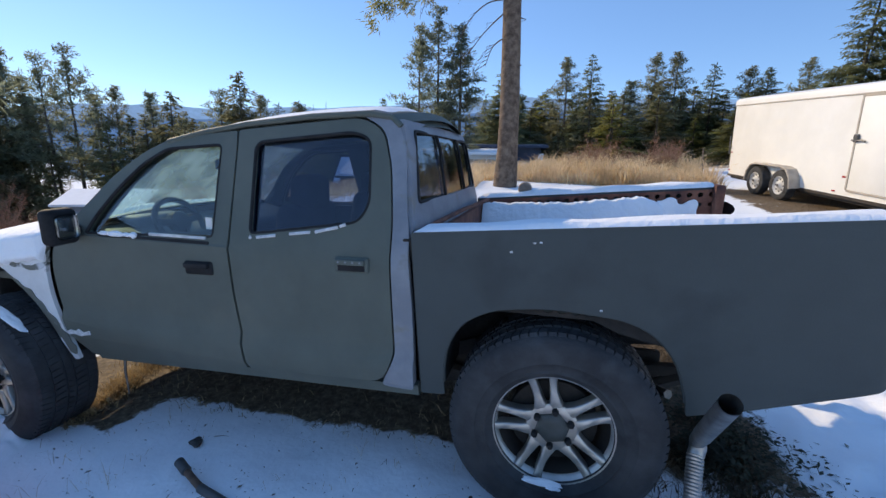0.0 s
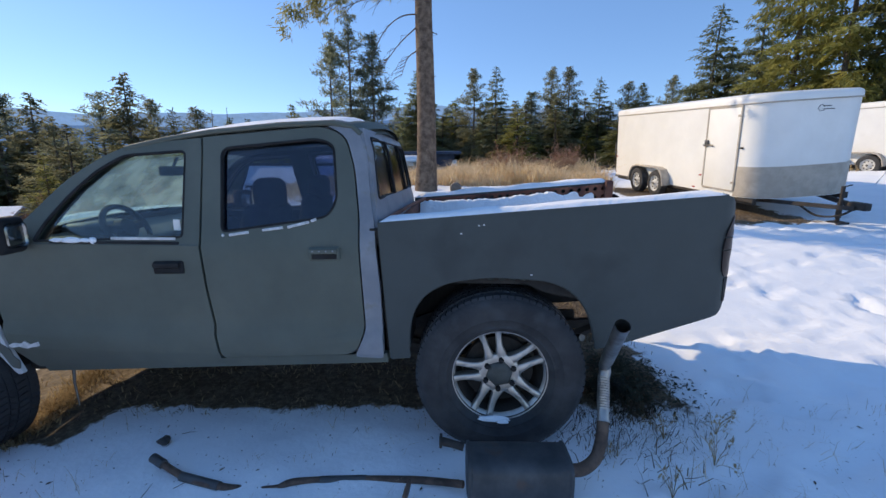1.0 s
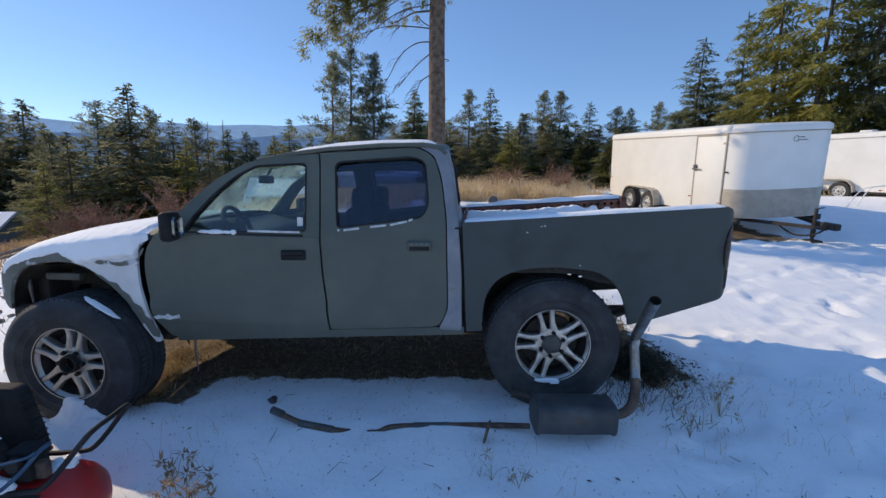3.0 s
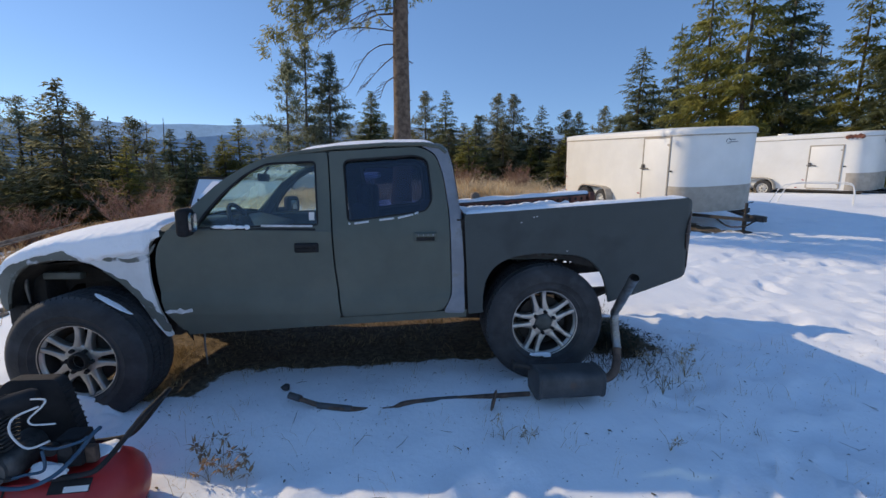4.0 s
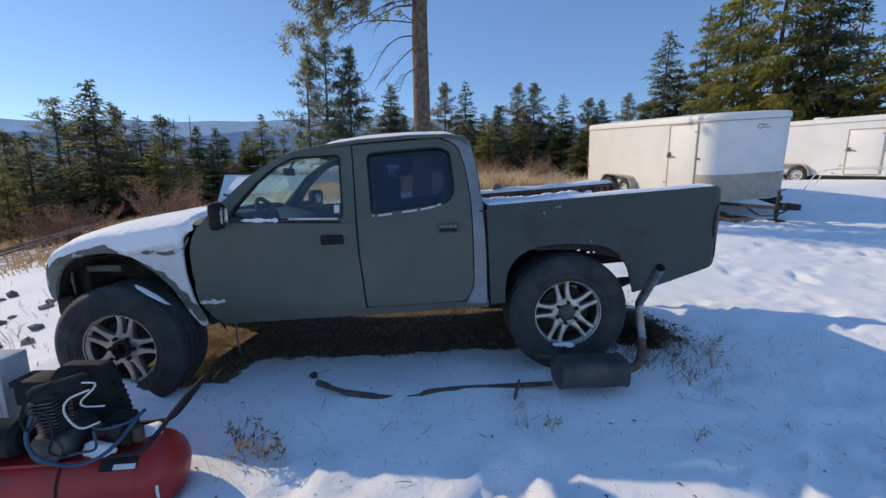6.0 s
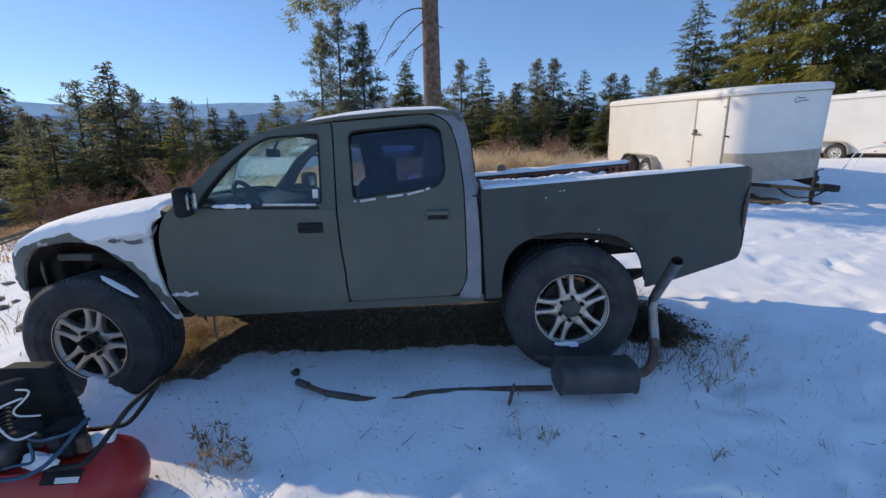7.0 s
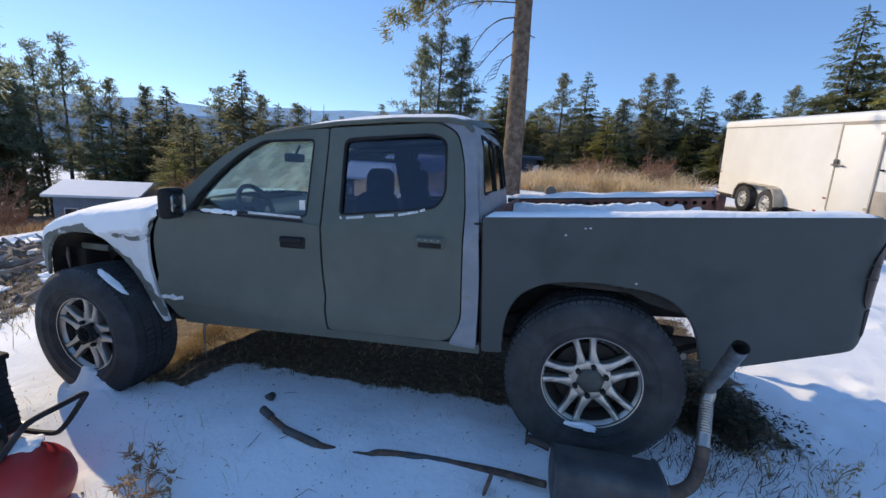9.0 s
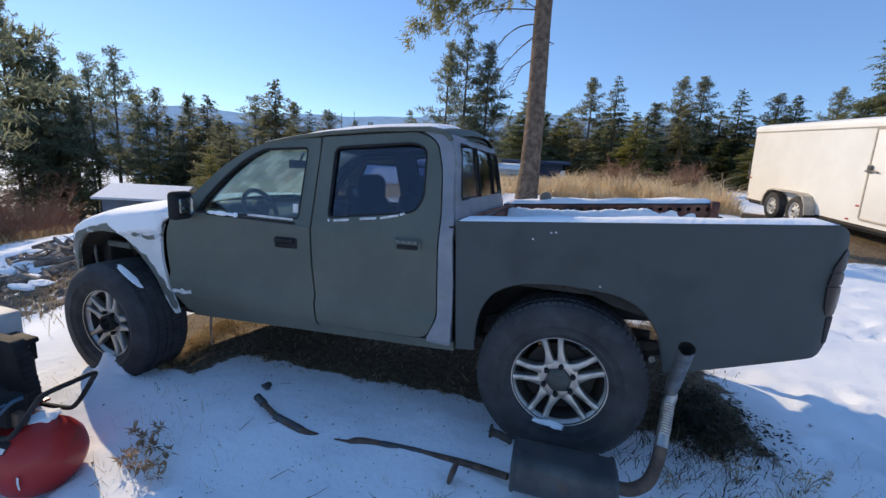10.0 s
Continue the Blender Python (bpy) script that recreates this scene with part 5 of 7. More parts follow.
tube(bm, curve_pts([(-0.03, 1.26, 0.075), (-0.25, 1.33, 0.03), (-0.55, 1.345, 0.008), (-0.84, 1.325, 0.002), (-0.93, 1.315, -0.03), (-1.05, 1.305, -0.03), (-1.2, 1.29, -0.008), (-1.40, 1.335, -0.002), (-1.62, 1.42, 0.03)], 6), 0.0165, 12)
fp = part("front_pipe", bm, M_EXHRUST, ex, "dark rusty front pipe half sunk in snow")
for x, y, z, x2, y2, z2, q in ((-0.72, 1.335, 0.006, -0.5, 1.347, 0.010, 0.019), (-1.42, 1.34, -0.004, -1.2, 1.291, -0.008, 0.021), (-1.62, 1.42, 0.03, -1.54, 1.385, 0.022, 0.023)):
    bm = bmesh.new()
    tube(bm, [(x, y, z), (x2, y2, z2)], q, 12)
    part("pipe_sleeve", bm, M_MUFF, fp, "dark pipe sleeve")
bm = bmesh.new()
lathe(bm, [(0.0001, -0.008), (0.05, -0.008), (0.062, -0.004), (0.062, 0.004), (0.05, 0.008), (0.0001, 0.008)], 16, Matrix.Translation((-0.285, 1.20, 0.07)) @ Matrix.Rotation(radians(78), 4, "Z") @ Matrix.Rotation(radians(12), 4, "X") @ Matrix.Diagonal((0.7, 1, 1.15, 1)))
part("flange", bm, M_EXHRUST, ex, "rusty flange")

# dark stone on the snow
bm = bmesh.new()
bmesh.ops.create_icosphere(bm, subdivisions=2, radius=0.035)
for v in bm.verts:
    v.co = Vector((v.co.x * 1.1, v.co.y, v.co.z * 0.75 + 0.35 * max(0.0, 0.02 - abs(v.co.x)))) * (0.8 + 0.5 * noise.noise(v.co * 40))
    v.co += Vector((-1.69, 1.59, ground_z(-1.69, 1.59) + 0.02))
tagged(solid("stone", bm, M_STONE, 0), "small dark stone lying on the snow", "stone")

# ---- air compressor ----
co = thing("air_compressor", (-2.65, 0.62, -0.2), "red tank air compressor with a black pump in the snow", "air compressor")
T = Matrix.Translation((-2.12, 0.66, -0.005)) @ Matrix.Rotation(radians(4), 4, "Z") @ Matrix.Rotation(radians(90), 4, "Z")
bm = bmesh.new()
prof = [(0.0001, -0.035), (0.06, -0.03), (0.115, -0.012), (0.155, 0.022), (0.178, 0.065), (0.184, 0.10), (0.186, 0.105), (0.186, 0.113), (0.184, 0.118), (0.184, 0.98), (0.178, 1.03), (0.15, 1.08), (0.08, 1.12), (0.0001, 1.13)]
lathe(bm, prof, 40, T)
tank = part("tank", bm, M_RED, co, "glossy red horizontal air tank")


def cw(along, side, up):
    """A place on the compressor: along the tank from its open end, across, and up from its axis."""
    return T @ Vector((side, along, up))


bm = bmesh.new()
tube(bm, [cw(0.12, -0.187, -0.05), cw(0.98, -0.187, -0.05)], 0.004, 6)
part("weld_seam", bm, M_RED, tank)
bm = bmesh.new()
for r0, a0, a1, al0, al1 in ((0.187, 0.62, 0.92, 0.095, 0.255),):
    rows = []
    for i in range(5):
        an = a0 + (a1 - a0) * i / 4
        rows.append([cw(al, -r0 * math.cos(an), r0 * math.sin(an)) for al in (al0, al1)])
    grid(bm, rows)
part("tank_label", bm, M_BLACK, tank, "dark printed label")
bm = bmesh.new()
grid(bm, [[cw(al, -0.1895 * math.cos(an), 0.1895 * math.sin(an)) for al in (0.10, 0.195)] for an in (0.64, 0.7, 0.76)])
part("label_field", bm, M_PAPER, tank, "white field of the label")
bm = bmesh.new()
grid(bm, [[cw(al, -0.16 * math.cos(an), 0.16 * math.sin(an) - 0.01) + Vector((0.0, 0, 0)) for al in (0.005, 0.02)] for an in (-0.2, 0.0, 0.2)])
part("end_label", bm, M_PAPER, tank)
# carrying handle
bm = bmesh.new()
pts = [cw(0.34, -0.13, 0.165), cw(0.14, -0.13, 0.175), cw(0.05, -0.13, 0.21), cw(-0.09, -0.12, 0.38), cw(-0.13, -0.10, 0.43), cw(-0.135, 0.0, 0.435), cw(-0.13, 0.10, 0.43), cw(-0.09, 0.12, 0.38), cw(0.05, 0.13, 0.21), cw(0.14, 0.13, 0.175), cw(0.34, 0.13, 0.165)]
tube(bm, curve_pts(pts, 5), 0.0115, 10)
part("handle", bm, M_BLACK, co, "black tubular handle")
# saddle plate, pump, fins, belt guard, motor
bm = bmesh.new()
box(bm, -0.17, 0.17, 0.28, 1.0, 0.165, 0.18, 0.004, 1, T)
part("saddle", bm, M_RED, co)
bm = bmesh.new()
box(bm, -0.17, 0.0, 0.35, 0.51, 0.18, 0.30, 0.035, 3, T)
tube(bm, [cw(0.43, -0.18, 0.245), cw(0.43, 0.05, 0.245)], 0.065, 14)
part("crankcase", bm, M_CAST, co, "grey cast crankcase")
bm = bmesh.new()
LEAN = T @ Matrix.Translation((-0.10, 0.43, 0.3)) @ Matrix.Rotation(radians(-6), 4, "X")
tube(bm, [LEAN @ Vector((0, 0, 0)), LEAN @ Vector((0, 0, 0.17))], 0.036, 12)
cyl = part("cylinder", bm, M_CAST, co, "finned pump cylinder")
for k in range(9):
    hw_ = 0.042 + 0.0022 * k
    bm = bmesh.new()
    box(bm, -hw_, hw_, -hw_, hw_, 0.012 + 0.0175 * k, 0.0195 + 0.0175 * k, 0.0, 1, LEAN)
    part("fin", bm, M_CAST, cyl)
bm = bmesh.new()
tube(bm, [cw(0.485, -0.13, 0.475), cw(0.475, -0.125, 0.48), cw(0.33, -0.05, 0.50), cw(0.315, -0.045, 0.50)], [0.036, 0.045, 0.045, 0.034], 12)
box(bm, -0.15, -0.05, 0.38, 0.48, 0.465, 0.495, 0.01, 2, T)
part("cylinder_head", bm, M_BLACK, co, "black pump head")
bm = bmesh.new()
og = rnd([(0.235, 0.19), (0.245, 0.30), (0.30, 0.535), (0.50, 0.54), (0.56, 0.46), (0.58, 0.34), (0.57, 0.19)], 0.03, 4)
part("belt_guard", panel(og, [], lambda u, v, d: tuple(cw(u, 0.05 + d, v)), 0.06), M_BLACK, co, "black belt guard")
for k in range(10):
    bm = bmesh.new()
    v0 = 0.22 + 0.03 * k
    uu = lerp([(0.19, 0.235), (0.30, 0.245), (0.535, 0.30)], v0)
    tube(bm, [cw(uu - 0.002, 0.05, v0), cw(uu - 0.002, 0.11, v0)], 0.006, 5)
    part("guard_rib", bm, M_BLACK, co)
bm = bmesh.new()
tube(bm, [cw(0.57, -0.09, 0.27), cw(0.59, -0.09, 0.27), cw(0.84, -0.09, 0.27), cw(0.87, -0.09, 0.27)], [0.06, 0.085, 0.085, 0.06], 20)
part("motor", bm, M_BLACK, co, "black electric motor")
bm = bmesh.new()
tube(bm, [cw(0.70, -0.15, 0.35), cw(0.92, -0.15, 0.35)], 0.035, 12)
part("capacitor", bm, M_BLACK, co)
bm = bmesh.new()
lathe(bm, [(0.0001, -0.01), (0.018, -0.01), (0.018, 0.01)], 12, T @ Matrix.Translation((-0.18, 0.74, 0.27)) @ Matrix.Rotation(radians(90), 4, "Z"))
part("reset_button", bm, M_REDLENS, co, "red reset button")
bm = bmesh.new()
box(bm, -0.10, 0.0, 0.14, 0.24, 0.19, 0.33, 0.015, 2, T)
part("pressure_switch", bm, M_BLACK, co)
bm = bmesh.new()
box(bm, -0.08, -0.04, 0.10, 0.15, 0.19, 0.27, 0.012, 2, T)
part("regulator", bm, M_EXHRUST, co, "tarnished brass regulator")
for a, s in ((0.17, -0.13), (0.235, -0.12)):
    bm = bmesh.new()
    lathe(bm, [(0.0001, -0.014), (0.026, -0.014), (0.028, -0.008), (0.028, 0.012), (0.0001, 0.012)], 16, T @ Matrix.Translation((s, a, 0.30)) @ Matrix.Rotation(radians(90), 4, "Z"))
    part("gauge", bm, M_BLACK, co, "round pressure gauge")
bm = bmesh.new()
tube(bm, curve_pts([cw(0.30, -0.10, 0.52), cw(0.235, -0.12, 0.525), cw(0.24, -0.13, 0.50), cw(0.285, -0.14, 0.455), cw(0.28, -0.14, 0.43), cw(0.24, -0.14, 0.425), cw(0.20, -0.13, 0.42)], 6), 0.0038, 6)
tube(bm, curve_pts([cw(0.245, -0.14, 0.505), cw(0.32, -0.16, 0.475), cw(0.345, -0.16, 0.42), cw(0.32, -0.16, 0.36), cw(0.28, -0.16, 0.335), cw(0.215, -0.15, 0.355)], 6), 0.0046, 6)
part("pale_cable", bm, M_WIRE, co, "pale grey cable")
bm = bmesh.new()
tube(bm, curve_pts([cw(0.46, -0.17, 0.42), cw(0.475, -0.2, 0.33), cw(0.44, -0.215, 0.25), cw(0.36, -0.21, 0.20), cw(0.27, -0.20, 0.19), cw(0.19, -0.18, 0.22), cw(0.13, -0.14, 0.28), cw(0.09, -0.10, 0.34), cw(0.08, -0.06, 0.35)], 7), 0.0085, 8)
tube(bm, curve_pts([cw(0.25, -0.15, 0.33), cw(0.19, -0.16, 0.325), cw(0.12, -0.13, 0.33), cw(0.10, -0.11, 0.34)], 6), 0.006, 8)
tube(bm, curve_pts([cw(0.24, -0.16, 0.32), cw(0.235, -0.17, 0.24), cw(0.30, -0.18, 0.23), cw(0.36, -0.17, 0.21)], 6), 0.006, 8)
part("air_hose", bm, M_HOSE, co, "blue rubber air hose")
bm = bmesh.new()
tube(bm, curve_pts([cw(0.40, -0.08, 0.535), cw(0.46, -0.16, 0.50), cw(0.49, -0.19, 0.42), cw(0.46, -0.20, 0.36), cw(0.40, -0.19, 0.44), cw(0.385, -0.18, 0.34), cw(0.41, -0.18, 0.24), cw(0.33, -0.17, 0.21)], 6), 0.006, 8)
part("black_hose", bm, M_BLACK, co)
bm = bmesh.new()
rows = [[cw(al, -0.1885 * math.cos(an), 0.1885 * math.sin(an)) for al in (0.415, 0.425)] for an in span(-1.4, 1.3, 12)]
grid(bm, rows)
part("tank_strap", bm, M_BLACK, co, "dark strap round the tank")
for a in (0.2, 0.92):
    bm = bmesh.new()
    box(bm, -0.15, 0.15, a - 0.02, a + 0.02, -0.215, -0.165, 0.004, 1, T)
    part("foot", bm, M_RED, co)
lump("snow_on_compressor", "snow caught on the compressor", tuple(cw(0.13, 0.04, 0.18)), (0.06, 0.06, 0.02), 8)
lump("snow_on_compressor", "snow caught between the pump and its hoses", tuple(cw(0.26, -0.12, 0.20)), (0.07, 0.03, 0.04), 9)

# black box and pale crate beside the compressor
bm = bmesh.new()
box(bm, -3.09, -2.90, 0.90, 1.03, 0.20, 0.32, 0.012, 2)
box(bm, -3.10, -2.89, 0.89, 1.04, 0.31, 0.345, 0.01, 2)
box(bm, -3.08, -2.91, 0.91, 1.02, -0.2, 0.21, 0.01, 1)
tagged(solid("battery_box", bm, M_BLACK), "black plastic box with a lid beside the compressor", "box")
bm = bmesh.new()
box(bm, -3.58, -3.19, 0.95, 1.12, -0.22, 0.44, 0.012, 2)
box(bm, -3.55, -3.22, 0.946, 0.955, -0.1, 0.38, 0.0)
tagged(solid("crate", bm, M_CRATE), "pale grey upright cabinet box standing in snow", "box")


# ---- cargo trailers ----
def trailer(P, yaw, pitch, roll, Lg, W, H, door, wheels, label, twin=True, grey=0.58, lamp=False):
    """A closed cargo trailer. P: lower near front corner; u runs to the rear, v across, w up."""
    Mx = Matrix.Translation(P) @ Matrix.Rotation(radians(yaw), 4, "Z") @ Matrix.Rotation(-pitch, 4, "Y") @ Matrix.Rotation(radians(roll), 4, "X") @ Matrix.Diagonal((1, -1, 1, 1))
    tr = thing("cargo_trailer", Mx @ Vector((Lg / 2, W / 2, -0.5)), label, "trailer", "cargo trailers parked in the yard")
    # plan: square at the rear, a wide rounded nose in front
    arc = [(0.06 - 0.51 * math.sin(q) ** 0.85, 0.72 * (1 - math.cos(q))) for q in (math.pi / 2 * k / 8 for k in range(9))]
    rear = rnd([(0.06, 0.0), (Lg, 0.0), (Lg, W), (0.06, W)], [0.0, 0.04, 0.04, 0.0], 8)[1:-1]
    plan = arc[::-1] + rear + [(a, W - b) for a, b in arc]

    def wall(bm, z0, z1, off=0.0, top=0.0):
        c = Vector((Lg / 2, W / 2))
        rows = []
        for z, o in ((z0, off), (z1, off)):
            rows.append([Mx @ Vector((p.x + (p - c).normalized().x * o, p.y + (p - c).normalized().y * o, z)) for p in (Vector(q) for q in plan + [plan[0]])])
        grid(bm, rows)
        return rows

    bm = bmesh.new()
    wall(bm, 0.0, H)
    bm.faces.new([bm.verts.new(Mx @ Vector((x, y, 0.0))) for x, y in plan])
    bm.faces.new([bm.verts.new(Mx @ Vector((x, y, H))) for x, y in plan])
    part("body", bm, M_TRAILER, tr, "white aluminium body skin")
    # roof with a rounded cap
    bm = bmesh.new()
    c = Vector((Lg / 2, W / 2))
    rows = []
    for dz, o in ((-0.05, 0.012), (-0.05, 0.022), (0.03, 0.022), (0.07, 0.0), (0.095, -0.06), (0.12, -0.4)):
        rows.append([Mx @ Vector((p.x + (p - c).normalized().x * o, p.y + (p - c).normalized().y * o, H + dz)) for p in (Vector(q) for q in plan + [plan[0]])])
    R = grid(bm, rows)
    bm.faces.new(R[-1][:-1])
    part("roof_cap", bm, M_TRAILER, tr, "rounded white roof cap")
    bm = bmesh.new()
    loop = [Mx @ Vector((p.x + (p - c).normalized().x * 0.024, p.y + (p - c).normalized().y * 0.024, H - 0.055)) for p in (Vector(q) for q in plan)]
    tube(bm, loop + [loop[0]], 0.012, 6, False)
    part("roof_trim", bm, M_GUARD, tr, "grey roof trim")
    # stone guard round the nose
    bm = bmesh.new()
    nose = [(0.10, W)] + plan[-9:] + plan[:9] + [(0.10, 0.0)]
    grid(bm, [[Mx @ Vector((a - 0.006, b + (0.006 if b > W / 2 else -0.006), z)) for a, b in nose] for z in (0.01, grey)])
    part("stone_guard", bm, M_GUARD, tr, "grey aluminium stone guard")
    # door
    d0, d1, h0, h1 = door
    bm = bmesh.new()
    box(bm, d0, d1, -0.02, 0.005, h0, h1, 0.01, 2, Mx)
    dr = part("door", bm, M_TRAILER, tr)
    bm = bmesh.new()
    for b in ((d0 - 0.035, d0, h0, h1 + 0.035), (d1, d1 + 0.035, h0, h1 + 0.035), (d0, d1, h1, h1 + 0.035), (d0, d1, h0 - 0.03, h0)):
        box(bm, b[0], b[1], -0.028, 0.005, b[2], b[3], 0.004, 1, Mx)
    part("door_frame", bm, M_GUARD, dr, "grey door frame")
    bm = bmesh.new()
    hm = (h0 + h1) * 0.54
    tube(bm, [Mx @ Vector((d1 + 0.06, -0.045, hm)), Mx @ Vector((d1 - 0.16, -0.05, hm)), Mx @ Vector((d1 - 0.22, -0.05, hm - 0.015))], 0.016, 8)
    box(bm, d1 - 0.07, d1 + 0.02, -0.06, -0.02, hm - 0.03, hm + 0.1, 0.008, 1, Mx)
    part("latch", bm, M_GREYMETAL, dr, "steel bar latch")
    for z in (h0 + 0.15, h1 - 0.15):
        bm = bmesh.new()
        box(bm, d0 - 0.04, d0 + 0.05, -0.04, -0.02, z - 0.02, z + 0.02, 0.004, 1, Mx)
        part("hinge", bm, M_GUARD, dr)
    for u, z in ((d1 + 0.12, 0.33), (d1 + 0.30, 0.06), (Lg - 0.08, 0.55), (Lg - 0.06, 0.1)):
        bm = bmesh.new()
        box(bm, u - 0.035, u + 0.035, -0.016, 0.003, z - 0.014, z + 0.014, 0.004, 1, Mx)
        part("marker_light", bm, M_REDLENS, tr, "small red marker light")
    bm = bmesh.new()
    box(bm, d0 - 0.13, d0 - 0.07, -0.03, 0.003, hm - 0.05, hm - 0.02, 0.004, 1, Mx)
    part("door_hook", bm, M_BLACK, tr)
    # rear door hinge bar
    bm = bmesh.new()
    tube(bm, [Mx @ Vector((Lg + 0.02, -0.02, 0.5)), Mx @ Vector((Lg + 0.02, -0.02, 0.95))], 0.014, 6)
    tube(bm, [Mx @ Vector((Lg + 0.02, -0.04, 0.68)), Mx @ Vector((Lg - 0.12, -0.04, 0.68))], 0.012, 6)
    part("rear_latch", bm, M_GREYMETAL, tr)
    # frame and tongue
    bm = bmesh.new()
    for v in (0.12, W - 0.12):
        box(bm, -0.3, Lg, v - 0.04, v + 0.04, -0.12, -0.005, 0.0, 1, Mx)
    box(bm, -0.4, Lg, -0.005, 0.03, -0.055, -0.002, 0.0, 1, Mx)
    for s in (-1, 1):
        tube(bm, [Mx @ Vector((0.3, W / 2 + s * 0.8, -0.07)), Mx @ Vector((-1.35, W / 2 + s * 0.06, -0.07))], 0.05, 4)
    part("chassis", bm, M_FRAME, tr, "black steel chassis and tongue")
    bm = bmesh.new()
    tube(bm, [Mx @ Vector((-1.05, W / 2, 0.26)), Mx @ Vector((-1.05, W / 2, -0.36))], 0.03, 10)
    tube(bm, [Mx @ Vector((-1.05, W / 2, -0.02)), Mx @ Vector((-1.05, W / 2, -0.28))], 0.042, 10)
    tube(bm, curve_pts([Mx @ Vector((-0.6, W / 2 - 0.3, -0.1)), Mx @ Vector((-0.85, W / 2 - 0.2, -0.26)), Mx @ Vector((-1.15, W / 2 - 0.1, -0.22)), Mx @ Vector((-1.35, W / 2 - 0.04, -0.05))], 5), 0.018, 5)
    box(bm, -1.17, -0.93, W / 2 - 0.12, W / 2 + 0.12, -0.40, -0.35, 0.01, 1, Mx)
    tube(bm, [Mx @ Vector((-1.05, W / 2, 0.25)), Mx @ Vector((-1.05, W / 2 + 0.15, 0.27))], 0.012, 6)
    box(bm, -1.5, -1.2, W / 2 - 0.06, W / 2 + 0.06, -0.09, 0.03, 0.02, 2, Mx)
    part("jack", bm, M_FRAME, tr, "dark tongue jack and coupler")
    # mudguard and wheels
    r = 0.32
    wz = 0.0
    for v in (0.0, W):
        bm = bmesh.new()
        f0, f1 = wheels[0] - r - 0.06, wheels[-1] + r + 0.06
        arc = [(f0, wz - 0.02), (f0 + 0.05, wz + 0.2), (f0 + 0.18, wz + 0.35), (f0 + 0.36, wz + 0.395), (f1 - 0.36, wz + 0.395), (f1 - 0.18, wz + 0.35), (f1 - 0.05, wz + 0.2), (f1, wz - 0.02)]
        rows = [[Mx @ Vector((a, v + s * 0.0 + dv, b)) for dv in ((-0.20, 0.0) if v == 0 else (0.0, 0.20))] for (a, b) in arc for s in (0,)]
        grid(bm, rows)
        edge = [Mx @ Vector((a, v + (-0.20 if v == 0 else 0.20), b)) for a, b in arc]
        tube(bm, edge, 0.022, 6)
        part("mudguard", bm, M_GUARD, tr, "grey metal mudguard")
        for wu in wheels:
            cm = Mx @ Matrix.Translation((wu, v + (-0.19 if v == 0 else 0.19), wz)) @ (Matrix() if v == 0 else Matrix.Rotation(math.pi, 4, "Z"))
            bm = bmesh.new()
            lathe(bm, [(0.18, 0.02), (0.20, 0.0), (0.26, -0.008), (0.305, 0.008), (r, 0.03), (r, 0.16), (0.30, 0.18), (0.2, 0.18)], 30, cm)
            ww = part("wheel", bm, M_RUBBER, tr, "trailer tyre")
            bm = bmesh.new()
            lathe(bm, [(0.0001, -0.01), (0.04, -0.01), (0.05, 0.01), (0.07, 0.012), (0.09, 0.03), (0.14, 0.045), (0.165, 0.03), (0.185, 0.005), (0.195, 0.01)], 30, cm)
            rm = part("rim", bm, M_CRATE, ww, "greyish white steel rim")
            bm = bmesh.new()
            for k in range(8):
                a = math.tau * k / 8
                lathe(bm, [(0.0001, 0.0), (0.018, 0.0), (0.02, 0.02)], 6, cm @ Matrix.Translation((0.125 * math.cos(a), 0.028, 0.125 * math.sin(a))))
            lathe(bm, [(0.0001, -0.016), (0.03, -0.014), (0.034, 0.0)], 10, cm)
            tagged(part("rim_holes", bm, M_FRAME, rm, "dark holes and hub"), kind="stuff")
    # dark badge on the nose, drawn as a plain shape
    bm = bmesh.new()
    pts = [(1.02, H - 0.19), (1.06, H - 0.15), (1.11, H - 0.17), (1.13, H - 0.22), (1.09, H - 0.26), (1.02, H - 0.25)]
    tube(bm, [Mx @ Vector((-0.456, W - a, b)) for a, b in pts], 0.005, 5)
    for b, e in ((H - 0.18, 0.90), (H - 0.23, 0.83)):
        tube(bm, [Mx @ Vector((-0.456, W - 1.04, b)), Mx @ Vector((-0.456, W - e, b))], 0.007, 5)
    part("nose_badge", bm, M_LETTER, tr, "small dark emblem")
    if lamp:
        bm = bmesh.new()
        for k in range(7):
            a = random.random()
            bmesh.ops.create_icosphere(bm, subdivisions=1, radius=0.05 + 0.03 * a, matrix=Mx @ Matrix.Translation((-0.18 + 0.06 * k, -0.03, H - 0.06 + 0.03 * (k % 2))))
        part("rusty_lamp", bm, M_RUST, tr, "rusty corner lamp")
        bm = bmesh.new()
        box(bm, Lg * 0.45, Lg * 0.45 + 0.35, W / 2 - 0.18, W / 2 + 0.18, H + 0.1, H + 0.19, 0.03, 2, Mx)
        part("roof_vent", bm, M_TRAILER, tr)
    return tr


trailer((5.255, 7.835, 0.922), 96.52, radians(4.16), -4.0, 4.91, 2.05, 1.76, (0.11, 0.955, 0.115, 1.66), (2.496, 3.356), "white tandem cargo trailer with grey nose guard parked on snow")
trailer((13.8, 11.24, 1.49), 112.0, radians(1.5), -5.0, 4.9, 1.95, 1.80, (0.26, 1.12, 0.06, 1.48), (2.4, 3.26), "white cargo trailer parked at the edge of the woods", lamp=True)

# bent hoop of white tube by the second trailer
bm = bmesh.new()
